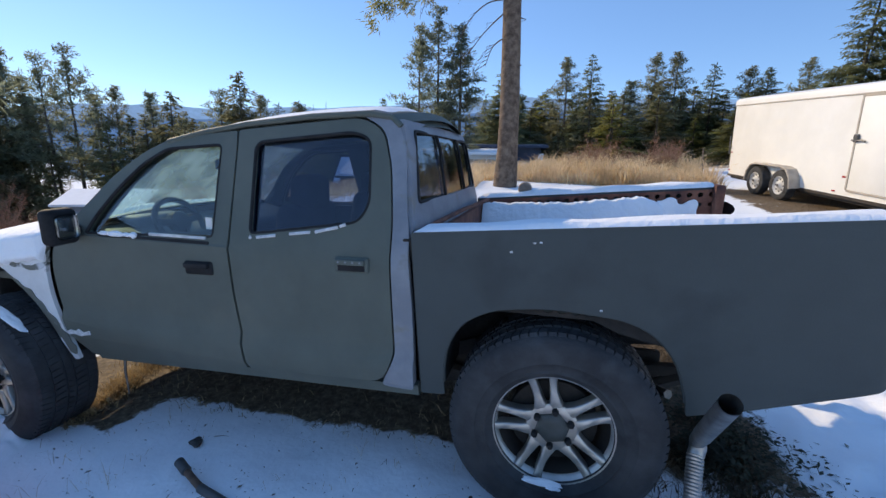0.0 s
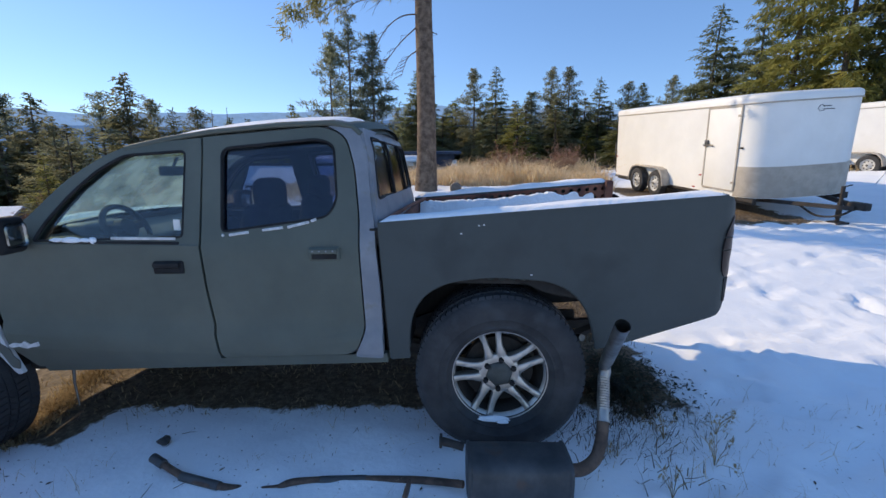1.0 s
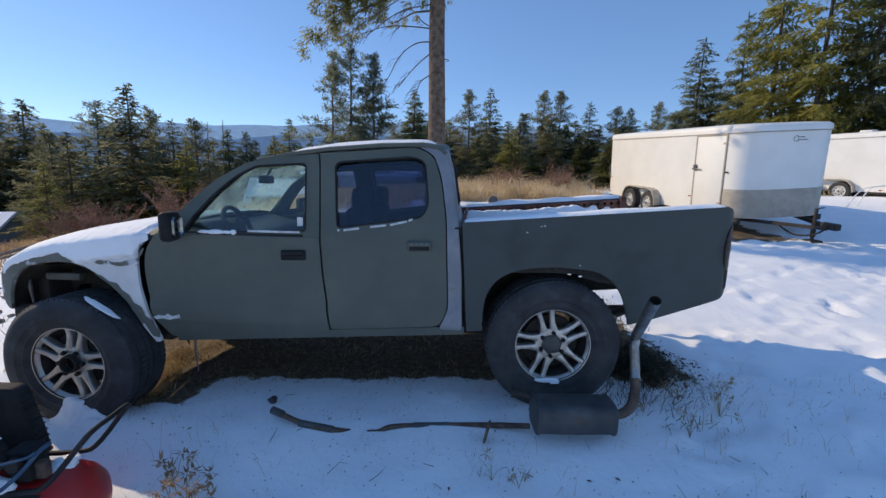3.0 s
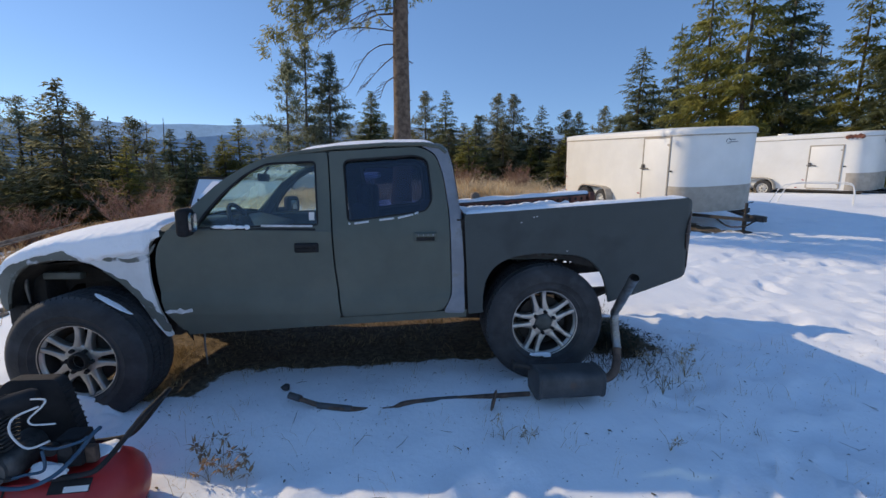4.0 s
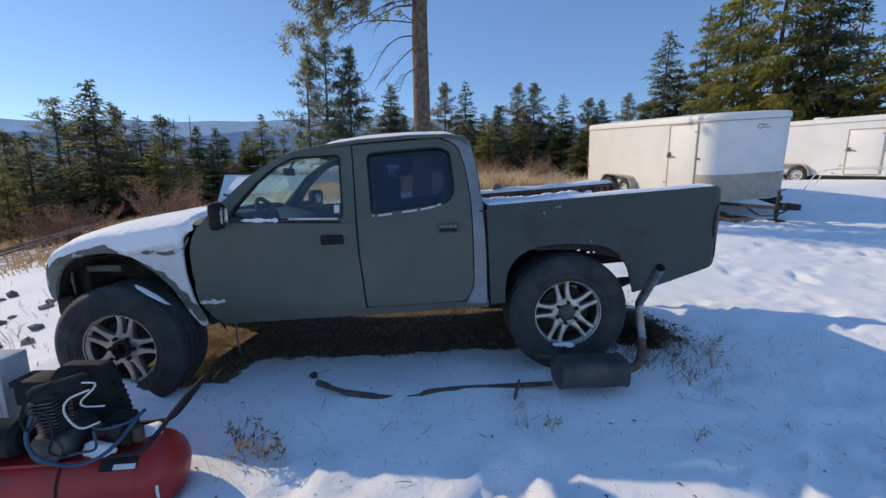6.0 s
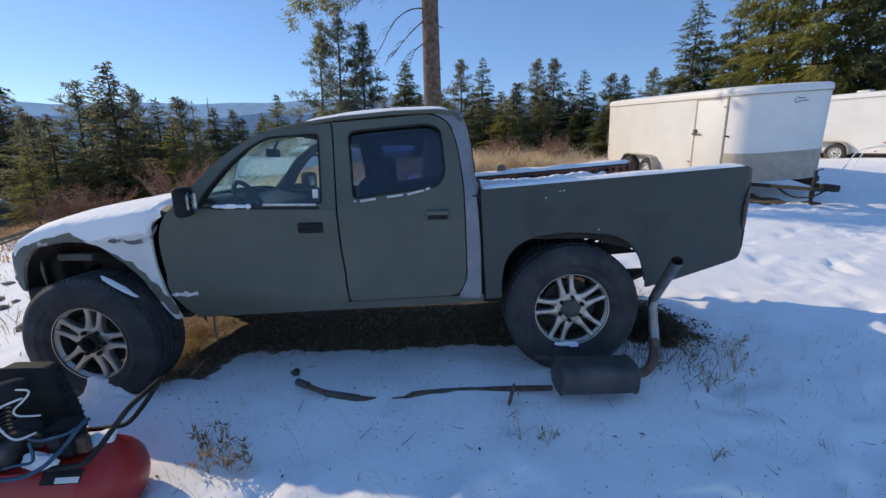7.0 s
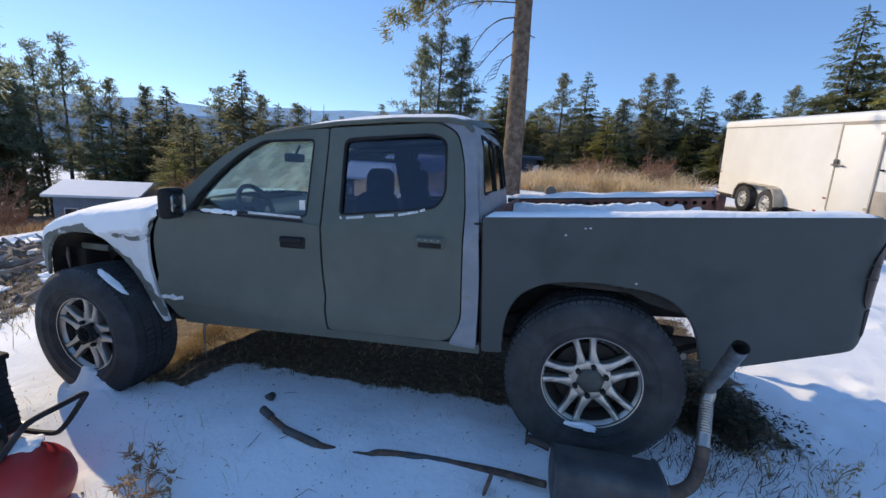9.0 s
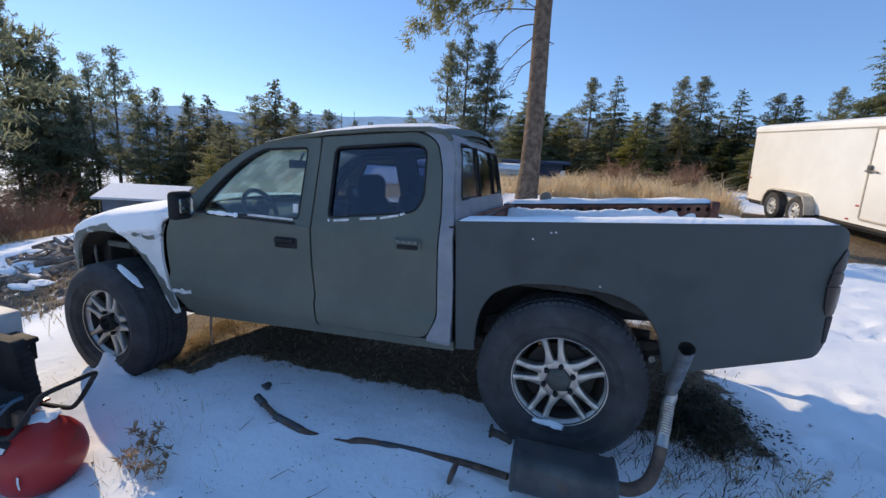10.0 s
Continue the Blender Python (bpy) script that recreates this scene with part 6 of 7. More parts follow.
for x0, y0, x1, y1 in ((10.1, 10.2, 11.3, 8.9), (10.65, 10.5, 11.45, 9.05)):
    g = ground_z((x0 + x1) / 2, (y0 + y1) / 2) + 0.02
    way = [(-0.02, 0.0), (0.05, 0.3), (0.10, 0.46), (0.22, 0.58), (0.6, 0.6), (0.9, 0.58), (0.98, 0.48), (1.0, 0.25), (1.0, 0.0)]
    tube(bm, curve_pts([(x0 + (x1 - x0) * a, y0 + (y1 - y0) * a, g + b) for a, b in way], 4), 0.015, 6)
tagged(solid("metal_hoop", bm, M_WHITE), "bent white metal tube hoops standing on the snow", "rack")


# ---- buildings beyond the yard ----
def house(x, y, w, d, base, eave, ridge, turn, wall_mat, label, roof_mat=M_SNOW, windows=3):
    m = Matrix.Translation((x, y, 0)) @ Matrix.Rotation(radians(turn), 4, "Z")
    hs = thing("house", (x, y, base), label, "house")
    bm = bmesh.new()
    prof = [(-d / 2, base), (d / 2, base), (d / 2, eave), (0, ridge - 0.1), (-d / 2, eave)]
    a = [bm.verts.new(m @ Vector((-w / 2, p, q))) for p, q in prof]
    b = [bm.verts.new(m @ Vector((w / 2, p, q))) for p, q in prof]
    bm.faces.new(a), bm.faces.new(b)
    for k in range(5):
        bm.faces.new((a[k], a[(k + 1) % 5], b[(k + 1) % 5], b[k]))
    part("wall", bm, wall_mat, hs)
    for s in (-1, 1):
        bm = bmesh.new()
        o = 0.45
        sl = (ridge - eave) / (d / 2)
        P = [(-w / 2 - o, s * (d / 2 + o), eave - sl * o), (w / 2 + o, s * (d / 2 + o), eave - sl * o), (w / 2 + o, 0, ridge), (-w / 2 - o, 0, ridge)]
        lo = [bm.verts.new(m @ Vector(p)) for p in P]
        up = [bm.verts.new(m @ Vector((p[0], p[1], p[2] + 0.16))) for p in P]
        bm.faces.new(lo), bm.faces.new(up)
        for k in range(4):
            bm.faces.new((lo[k], lo[(k + 1) % 4], up[(k + 1) % 4], up[k]))
        part("roof", bm, roof_mat, hs, "snow-covered roof slope")
    for k in range(windows):
        u = -w / 2 + w * (k + 0.7) / (windows + 0.4)
        bm = bmesh.new()
        z = base + 0.55 * (eave - base)
        box(bm, u - 0.4, u + 0.4, -d / 2 - 0.05, -d / 2 + 0.02, z - 0.45, z + 0.45, 0.01, 1, m)
        wn_ = part("window", bm, M_WHITE, hs, "white window frame")
        bm = bmesh.new()
        box(bm, u - 0.33, u + 0.33, -d / 2 - 0.06, -d / 2 - 0.04, z - 0.38, z + 0.38, 0.0, 1, m)
        part("pane", bm, M_PANE, wn_, "dark window glass")
    bm = bmesh.new()
    box(bm, w * 0.3, w * 0.3 + 0.9, -d / 2 - 0.04, -d / 2 + 0.02, base, base + 2.0, 0.01, 1, m)
    part("door", bm, M_WOODW, hs)
    return hs


house(-31.7, 24.2, 4.9, 4.6, -5.0, -1.95, -1.2, 28, M_WALLB, "low blue-grey house with a snowy roof among trees")
cabin = house(-10.3, 24.7, 4.4, 3.8, -1.6, -0.5, 1.45, 6, M_WOODW, "brown cabin with a steep snowy roof and porch", windows=2)
cm = Matrix.Translation((-10.3, 24.7, -0.25)) @ Matrix.Rotation(radians(6), 4, "Z")
bm = bmesh.new()
box(bm, -2.68, -2.6, -2.4, -1.0, -1.2, -0.3, 0.0, 1, cm)
for u in (-2.66, 2.62):
    for sg in (-1, 1):
        tube(bm, [cm @ Vector((u, sg * 2.36, -0.6)), cm @ Vector((u, 0, 1.8))], 0.07, 4)
tube(bm, [cm @ Vector((-2.66, 0, 1.88)), cm @ Vector((2.62, 0, 1.88))], 0.10, 4)
pm = Matrix.Translation((-10.3, 24.7, -0.25)) @ Matrix.Rotation(radians(20), 4, "Z")
for a, b in (((-2.27, -3.62, 0.74), (0.92, -3.62, 0.74)), ((-2.27, -3.62, 0.74), (-1.77, -1.2, 1.54))):
    tube(bm, [pm @ Vector(a), pm @ Vector(b)], 0.06, 4)
part("fascia", bm, M_FRAME, cabin, "dark edge boards of the roof")
bm = bmesh.new()
P = [(-2.25, -3.6, 0.75), (0.9, -3.6, 0.75), (0.9, -1.2, 1.55), (-1.75, -1.2, 1.55)]
lo, up = [bm.verts.new(pm @ Vector(p)) for p in P], [bm.verts.new(pm @ Vector((p[0], p[1], p[2] + 0.14))) for p in P]
bm.faces.new(lo), bm.faces.new(up)
for k in range(4):
    bm.faces.new((lo[k], lo[(k + 1) % 4], up[(k + 1) % 4], up[k]))
part("porch_roof", bm, M_SNOW, cabin, "snow-covered porch roof")
bm = bmesh.new()
box(bm, -2.1, 0.8, -3.4, -1.2, -1.6, 0.78, 0.0, 1, pm)
part("porch_wall", bm, M_WOODW, cabin, "brown plank porch wall")
shed = house(-3.1, 30.5, 4.9, 3.6, -0.6, 2.38, 2.5, 3, M_WALLD, "dark blue metal shed with a patch of snow behind the grass", roof_mat=M_WALLD, windows=0)
sm = Matrix.Translation((-2.1, 30.55, 0)) @ Matrix.Rotation(radians(3), 4, "Z")
part("snow_patch", panel([(0.75, 0.2), (1.6, 0.2), (1.62, 2.0), (1.35, 1.95), (1.2, 1.6), (1.0, 1.5), (0.85, 0.9)], [], lambda u, v, d: sm @ Vector((u, -1.86 + d, v)), 0.04), M_SNOW, shed, "snow clinging to the shed corner")
barn = house(-6.2, 27.0, 6.4, 4.0, -0.8, 1.86, 2.08, 0, M_WHITE, "long low white outbuilding with a snowy roof", windows=0)
bm = bmesh.new()
for k in range(9):
    box(bm, -5.4 + 0.26 * k, -5.22 + 0.26 * k + 0.05 * (k % 3), 24.95, 24.99, 1.35, 1.55, 0.0)
tagged(part("worn_lettering", bm, M_GUARD, barn, "grey unreadable marks"), kind="stuff")

# ---- trees ----
rng = np.random.default_rng(7)


def mesh_of(name, verts, faces, material):
    me = bpy.data.meshes.new(name)
    me.from_pydata(verts, [], faces)
    me.materials.append(material)
    return me


def needle_tuft(V, F, c, d, n, ln, wd, r, flat=0.6):
    """A spray of narrow needle blades that point along d and spread out."""
    for _ in range(n):
        v = Vector((r.uniform(-1, 1), r.uniform(-1, 1), r.uniform(-1, 1) * flat))
        w = (d * 1.1 + v).normalized()
        side = w.cross(Vector((r.uniform(-1, 1), r.uniform(-1, 1), r.uniform(-1, 1)))).normalized() * wd * r.uniform(0.6, 1.3)
        a = len(V)
        p = c + v * ln * 0.25
        V += [tuple(p - side * 0.5), tuple(p + side * 0.5), tuple(p + w * ln * r.uniform(0.6, 1.2))]
        F.append((a, a + 1, a + 2))


def trunk_mesh(h, r0, lean, bark, r, limbs=(), sides=9):
    bm = bmesh.new()
    pts, rad = [], []
    for i in range(11):
        t = i / 10
        pts.append((lean * math.sin(t * 2.5) * 0.3 + 0.02 * h * 0.1 * r.uniform(-1, 1), 0.02 * h * 0.1 * r.uniform(-1, 1), h * t - 0.35))
        rad.append(r0 * (1 - t) ** 0.8 * (1.25 if i == 0 else 1) + 0.012)
    tube(bm, pts, rad, sides)
    for a, b, c, q in limbs:
        tube(bm, [a, b, c], [q, q * 0.7, q * 0.25], 4, False)
    bmesh.ops.recalc_face_normals(bm, faces=bm.faces[:])
    me = bpy.data.meshes.new("trunk")
    bm.to_mesh(me)
    bm.free()
    me.materials.append(bark)
    me.shade_smooth()
    return me


def tree(name, trunk, crown, label):
    root = new(name)
    tagged(root, label, "tree")
    for nm, me in (("trunk", trunk), ("crown", crown)):
        o = new(nm, me)
        o.parent = root
    return root


def frond(V, F, a, b, w, up):
    """A narrow two-sided spray from a to b, kinked at its middle."""
    d = b - a
    side = d.cross(up).normalized() * w
    m = a + d * 0.45 + up * 0.06 * d.length
    i = len(V)
    V += [tuple(a), tuple(m + side), tuple(b), tuple(m - side)]
    F += [(i, i + 1, i + 2), (i, i + 2, i + 3)]


def fir(h, rad, seed, needles, low=0.08, thin=1.0, gap=0.1, droop=0.3, fine=1.0, rise=0.25, taper=0.88, step=0.028):
    """A fir: whorls of boughs, each a flat feathered fan of narrow sprays, uneven and gappy."""
    r = random.Random(seed)
    V, F, limbs = [], [], []
    z = low * h
    while z < h * 0.99:
        t = z / h
        R = rad * (1 - t) ** taper * (0.8 + 0.3 * r.random()) + 0.07
        nb = max(4, int((9 if t < 0.75 else 6) * thin))
        for k in range(nb):
            if r.random() < gap:
                continue
            a = math.tau * (k + r.random() * 0.9) / nb
            ln = R * r.choice((0.55, 0.75, 0.9, 1.0, 1.12)) * r.uniform(0.9, 1.08)
            d = Vector((math.cos(a), math.sin(a), 0))
            sd = Vector((-d.y, d.x, 0))
            zz = z + r.uniform(-0.034, 0.026) * h
            dip = droop * (1 - t) * r.uniform(0.5, 1.4) - rise * t
            root_, tip = Vector((0, 0, zz)), Vector((0, 0, zz - dip * ln)) + d * ln
            limbs.append((root_, root_.lerp(tip, 0.5), tip, 0.02 * (1 - t) + 0.008))
            m = max(3, int(ln * 5.0 * fine))
            for i in range(m):
                q = 0.12 + 0.88 * (i + 0.5 * r.random()) / m
                c = root_.lerp(tip, q) + Vector((0, 0, 0.10 * ln * math.sin(q * 3.1)))
                w = (0.20 + 0.36 * ln * (1.02 - q) * min(1.0, q * 3)) * r.uniform(0.6, 1.2)
                for s in (-1, 1):
                    if r.random() < 0.12:
                        continue
                    e = c + (d * r.uniform(0.5, 1.0) + sd * s * r.uniform(0.7, 1.1)).normalized() * w + Vector((0, 0, -w * r.uniform(0.0, 0.85)))
                    up = (Vector((0, 0, 1)) + d * r.uniform(-0.5, 0.5) + sd * r.uniform(-0.5, 0.5)).normalized()
                    frond(V, F, c, e, r.uniform(0.06, 0.11) / fine, up)
                    for _ in range(int(w * 3 * fine + r.random())):
                        f = c.lerp(e, r.uniform(0.2, 0.9))
                        frond(V, F, f, f + (d * r.uniform(0.3, 1) + Vector((r.uniform(-1, 1), r.uniform(-1, 1), r.uniform(-1.1, 0.6)))) * (0.1 + w * 0.25), 0.055 / fine, up)
            frond(V, F, root_.lerp(tip, 0.82), tip + d * 0.08, 0.06, Vector((0, 0, 1)))
        z += h * step * (1.2 - 0.55 * t) * r.uniform(0.75, 1.25)
    for k in range(6):
        frond(V, F, Vector((0, 0, h - 0.5 + 0.05 * k)), Vector((r.uniform(-1, 1) * 0.1, r.uniform(-1, 1) * 0.1, h + 0.02 * k)), 0.02, Vector((1, 0.3 * k, 0)).normalized())
    return trunk_mesh(h, 0.010 * h + 0.02, 0.0, M_BARKD, r, limbs[::3]), mesh_of("crown", V, F, needles)


def pine(h, rad, seed, needles, low=0.25, dens=1.0, up=0.6, bare=0.15):
    """An open conifer: a bare trunk below, uneven single branches, each with loose clumps of needles and gaps between them."""
    r = random.Random(seed)
    V, F, limbs = [], [], []
    z, k = low * h, 0
    while z < h * 0.985:
        t = (z / h - low) / (1 - low)
        ln = rad * (min(1.0, 0.5 + 2.0 * t) * (1 - t) ** 0.8 + 0.05) * r.choice((0.4, 0.65, 0.85, 1.0, 1.15)) * r.uniform(0.85, 1.1)
        a = k * 2.399 + r.uniform(-0.6, 0.6)
        k += 1
        d, el = Vector((math.cos(a), math.sin(a), 0)), up * (1.2 * t - 0.3) + r.uniform(-0.2, 0.2)
        root_ = Vector((0, 0, z))
        tip = root_ + d * ln * math.cos(el) + Vector((0, 0, ln * math.sin(el)))
        mid = root_.lerp(tip, 0.5) + Vector((0, 0, -0.07 * ln))
        limbs.append((root_, mid, tip, 0.010 + 0.022 * (1 - t)))
        z += h * 0.0115 * r.uniform(0.5, 1.6)
        if r.random() < bare * (1 - t):
            continue
        nc = max(3, int(ln * 3.9 * dens))
        for i in range(nc):
            q = (0.3 if t < 0.7 else 0.1) + (0.7 if t < 0.7 else 0.9) * (i + r.random()) / nc
            c = (root_.lerp(mid, q * 2) if q < 0.5 else mid.lerp(tip, q * 2 - 1)) + Vector((r.uniform(-1, 1), r.uniform(-1, 1), r.uniform(-0.5, 0.7))) * 0.13 * ln
            size = r.uniform(0.26, 0.46) * (0.75 + 0.22 * ln)
            for _ in range(20):
                v = Vector((r.uniform(-1, 1), r.uniform(-1, 1), r.uniform(-0.8, 1.1))) + d * 0.4
                p = c + Vector((r.uniform(-1, 1), r.uniform(-1, 1), r.uniform(-0.7, 0.7))) * size * 0.5
                frond(V, F, p, p + v.normalized() * size * r.uniform(0.5, 1.0), r.uniform(0.022, 0.042), Vector((r.uniform(-1, 1), r.uniform(-1, 1), 1)).normalized())
    return trunk_mesh(h, 0.009 * h + 0.02, 0.0, M_BARKD, r, limbs), mesh_of("crown", V, F, needles)


FIRS = [tree("fir_tree", *fir(10.0, 2.8, 21, M_FIR, 0.08, 1.0, 0.1, 0.3, 1.5), "tall dark green conical fir tree"), tree("fir_tree", *fir(10.0, 2.9, 22, M_FIR, 0.05, 0.9, 0.16, 0.42, 1.8, step=0.036), "broad dark green fir tree with drooping boughs"),
        tree("fir_tree", *fir(10.0, 2.6, 23, M_FIR2, 0.10, 0.95, 0.18, 0.08, 1.3, 0.65, 0.8), "slender green fir tree with short boughs"), tree("fir_tree", *fir(10.0, 3.3, 24, M_FIRY, 0.06, 0.85, 0.16, 0.34, 1.8, step=0.040), "full sunlit yellow-green fir tree")]
PINES = [tree("pine_tree", *pine(10.0, 2.7, 31, M_PINE, 0.28, 1.0, 0.7, 0.2), "tall open-crowned conifer with a bare lower trunk"), tree("pine_tree", *pine(10.0, 1.9, 32, M_PINE, 0.10, 1.5, 0.5, 0.08), "slim dark conifer with short upswept branches"),
         tree("pine_tree", *pine(10.0, 2.7, 33, M_FIR2, 0.06, 1.25, 0.6, 0.08), "bushy olive-green conifer with low branches")]
WOODS = [tree("fir_tree", *fir(10.0, 3.0, 41, M_FIR, 0.06, 0.85, 0.22, 0.3, 1.0, step=0.036), "green fir tree in the woods"), tree("fir_tree", *fir(10.0, 2.8, 42, M_FIR2, 0.08, 0.85, 0.24, 0.3, 1.0, step=0.036), "olive-green fir tree in the woods"),
         tree("fir_tree", *fir(10.0, 3.1, 43, M_FIRY, 0.08, 0.8, 0.24, 0.25, 1.0, step=0.036), "yellow-green fir tree in the woods")]
used = set()


def plant(proto, az, dist, el, group, wide=1.0, sink=0.0):
    """Sets a tree by bearing (degrees left of +y), distance and the elevation of its top as seen from the yard."""
    x, y = -0.45 - math.sin(radians(az)) * dist, -0.75 + math.cos(radians(az)) * dist
    g = ground_z(x, y) - sink
    h = 1.46 + dist * math.tan(radians(el)) - g
    if h < 1.2:
        return
    s = h / 10.0
    wide *= 1.1 if az < -31 else 1.6 if az < 9 else 1.45 if az < 18 else 1.5 if az < 47 else 1.35
    m = pose(x, y, g, rng.uniform(-1.2, 1.2), rng.uniform(-1.2, 1.2), rng.uniform(0, 360))
    if proto not in used:
        used.add(proto)
        proto.matrix_basis = m @ Matrix.Diagonal((s * wide, s * wide, s, 1))
        tagged(proto, group=group)
        return proto
    o = copy_thing(proto, m)
    o.scale = (s * wide, s * wide, s)
    return tagged(o, group=group)


# trees that stand out against the sky
F0, F1, F2, F3 = FIRS
P0, P1, P2 = PINES
KEY = [(P0, 63.6, 31, 24.5, 0.5), (P0, 66.0, 85, 14.5, 0.75), (P0, 64.2, 80, 11.0, 0.9), (P0, 62.4, 88, 12.6, 0.7), (P1, 60.5, 86, 10.4, 1.1), (P2, 61.0, 84, 8.5, 0.75), (P0, 59.6, 84, 9.4, 0.75), (P1, 58.2, 88, 7.2, 0.95), (P0, 56.4, 82, 9.2, 0.72), (P0, 54.7, 84, 10.3, 0.72), (P1, 52.7, 88, 6.2, 1.0), (P2, 51.1, 82, 7.0, 0.75), (P1, 48.1, 80, 6.9, 0.9), (F2, 46.2, 70, 6.9, 1.0)]
KEY += [(P2, 44.3, 44, 4.2, 1.1), (P0, 40.9, 46, 7.5, 0.9), (F2, 38.0, 32, 9.7, 0.95), (P2, 36.2, 38, 7.3, 0.9), (F1, 34.2, 38, 6.6, 0.9), (P2, 31.6, 44, 6.7, 1.1), (F0, 28.4, 44, 5.8, 1.0), (F0, 26.3, 46, 5.7, 1.0), (F1, 23.1, 46, 5.6, 0.9), (F3, 21.3, 44, 7.7, 0.9)]
KEY += [(P0, 16.2, 27, 15.9, 0.76), (P0, 13.7, 28, 17.9, 0.74), (P1, 10.7, 27, 16.2, 0.9), (F0, 5.4, 33, 12.0, 0.95), (F2, 7.9, 40, 7.7, 1.0), (F0, 3.3, 40, 8.0, 0.8), (F0, 1.5, 44, 7.6, 0.9), (P2, -2.2, 36, 12.3, 0.8), (F1, -5.1, 38, 12.6, 0.75), (P1, -9.5, 40, 9.5, 1.2)]
KEY += [(P2, -12.0, 39, 12.1, 0.75), (P2, -14.1, 38, 12.0, 0.8), (F1, -17.8, 36, 10.7, 0.8), (P2, -21.2, 36, 9.9, 0.9), (F0, -22.4, 37, 9.7, 1.0), (P2, -25.7, 40, 10.2, 0.8), (F1, -29.4, 31, 16.7, 0.82)]
KEY += [(F1, -33.6, 30, 18.5, 0.8), (F3, -36.6, 27, 25.5, 0.72), (F3, -40.2, 26, 27.0, 0.75), (F1, -44.0, 26, 25.0, 0.75), (F3, -49.6, 25, 19.5, 0.85), (F1, -53.0, 24, 24.0, 0.8), (F3, -57.0, 23, 25.0, 0.75), (F0, -62, 26, 24.0, 1.1)]
for proto, az, dist, el, wide in KEY:
    plant(proto, az, dist, el, "trees round the yard", wide)
# the woods behind them
W0, W1, W2 = WOODS
for k in range(30):
    az = 19 + 33 * (k + rng.random()) / 30
    plant([W0, W1, W0, W2][int(rng.integers(4))], az, rng.uniform(34, 62) if az < 42 else rng.uniform(64, 84), rng.uniform(1.0, 5.2), "woods below the yard", 1.2)
for k in range(64):
    az = -28 + 34 * (k + rng.random()) / 64
    plant([W0, W1, W2, W1][int(rng.integers(4))], az, rng.uniform(28, 48) if az < -1 else rng.uniform(36, 50), rng.uniform(3.5, 8.6), "woods behind the grass", 1.3)
for k in range(20):
    plant([W0, W1, W2][int(rng.integers(3))], -30 - 42 * (k + rng.random()) / 20, rng.uniform(27, 42), rng.uniform(8, 16), "woods behind the trailers", 1.0)
for k in range(12):
    plant([W0, W1][int(rng.integers(2))], 4 + 18 * (k + rng.random()) / 12, rng.uniform(44, 60), rng.uniform(3.0, 6.0), "woods behind the grass", 1.1)
for k in range(12):
    plant([W0, W1, W2][k % 3], 21 + 25 * (k + rng.random()) / 12, rng.uniform(30, 42), rng.uniform(0.5, 4.6), "woods below the yard", 1.0)
for k in range(6):
    plant(W1, 53 + 24 * (k + rng.random()) / 6, rng.uniform(80, 95), rng.uniform(1, 4), "woods below the yard", 1.0)

# ---- the big pine behind the truck ----
big = thing("pine_tree", (-0.95, 10.05, ground_z(-0.95, 10.05) - 0.1), "tall straight pine with bare lower trunk and dead twigs", "tree")
r = random.Random(5)
gz = ground_z(-0.95, 10.05)
bm = bmesh.new()
tube(bm, [(-0.95 + 0.03 * math.sin(k), 10.05, gz - 0.2 + 1.05 * k) for k in range(16)], [0.30, 0.24] + [0.222 - 0.011 * k for k in range(14)], 16)
big_trunk = part("trunk", bm, M_BARK, big, "thick grey-brown bark")
V, F = [], []
bm = bmesh.new()
for k in range(46):
    z = gz + 4.6 + 10.0 * (k / 46)
    a = k * 2.4 + r.uniform(-0.5, 0.5)
    ln = r.uniform(1.2, 2.6) * (1 if k > 9 else 0.55)
    d = Vector((math.cos(a), math.sin(a), 0))
    if k < 12 and d.x > -0.2 and abs(d.x) > 0.3:
        continue
    b = Vector((-0.95, 10.05, z))
    e = b + d * ln + Vector((0, 0, -0.1 * ln))
    tube(bm, [b, b.lerp(e, 0.5) + Vector((0, 0, 0.12)), e], [0.035, 0.024, 0.008], 5)
    for q in range(int(ln * 4)):
        f = 0.35 + 0.65 * r.random()
        needle_tuft(V, F, b.lerp(e, f) + Vector((r.uniform(-1, 1), r.uniform(-1, 1), r.uniform(-0.6, 0.6))) * 0.25, d, 34, 0.16, 0.02, r, 1.0)
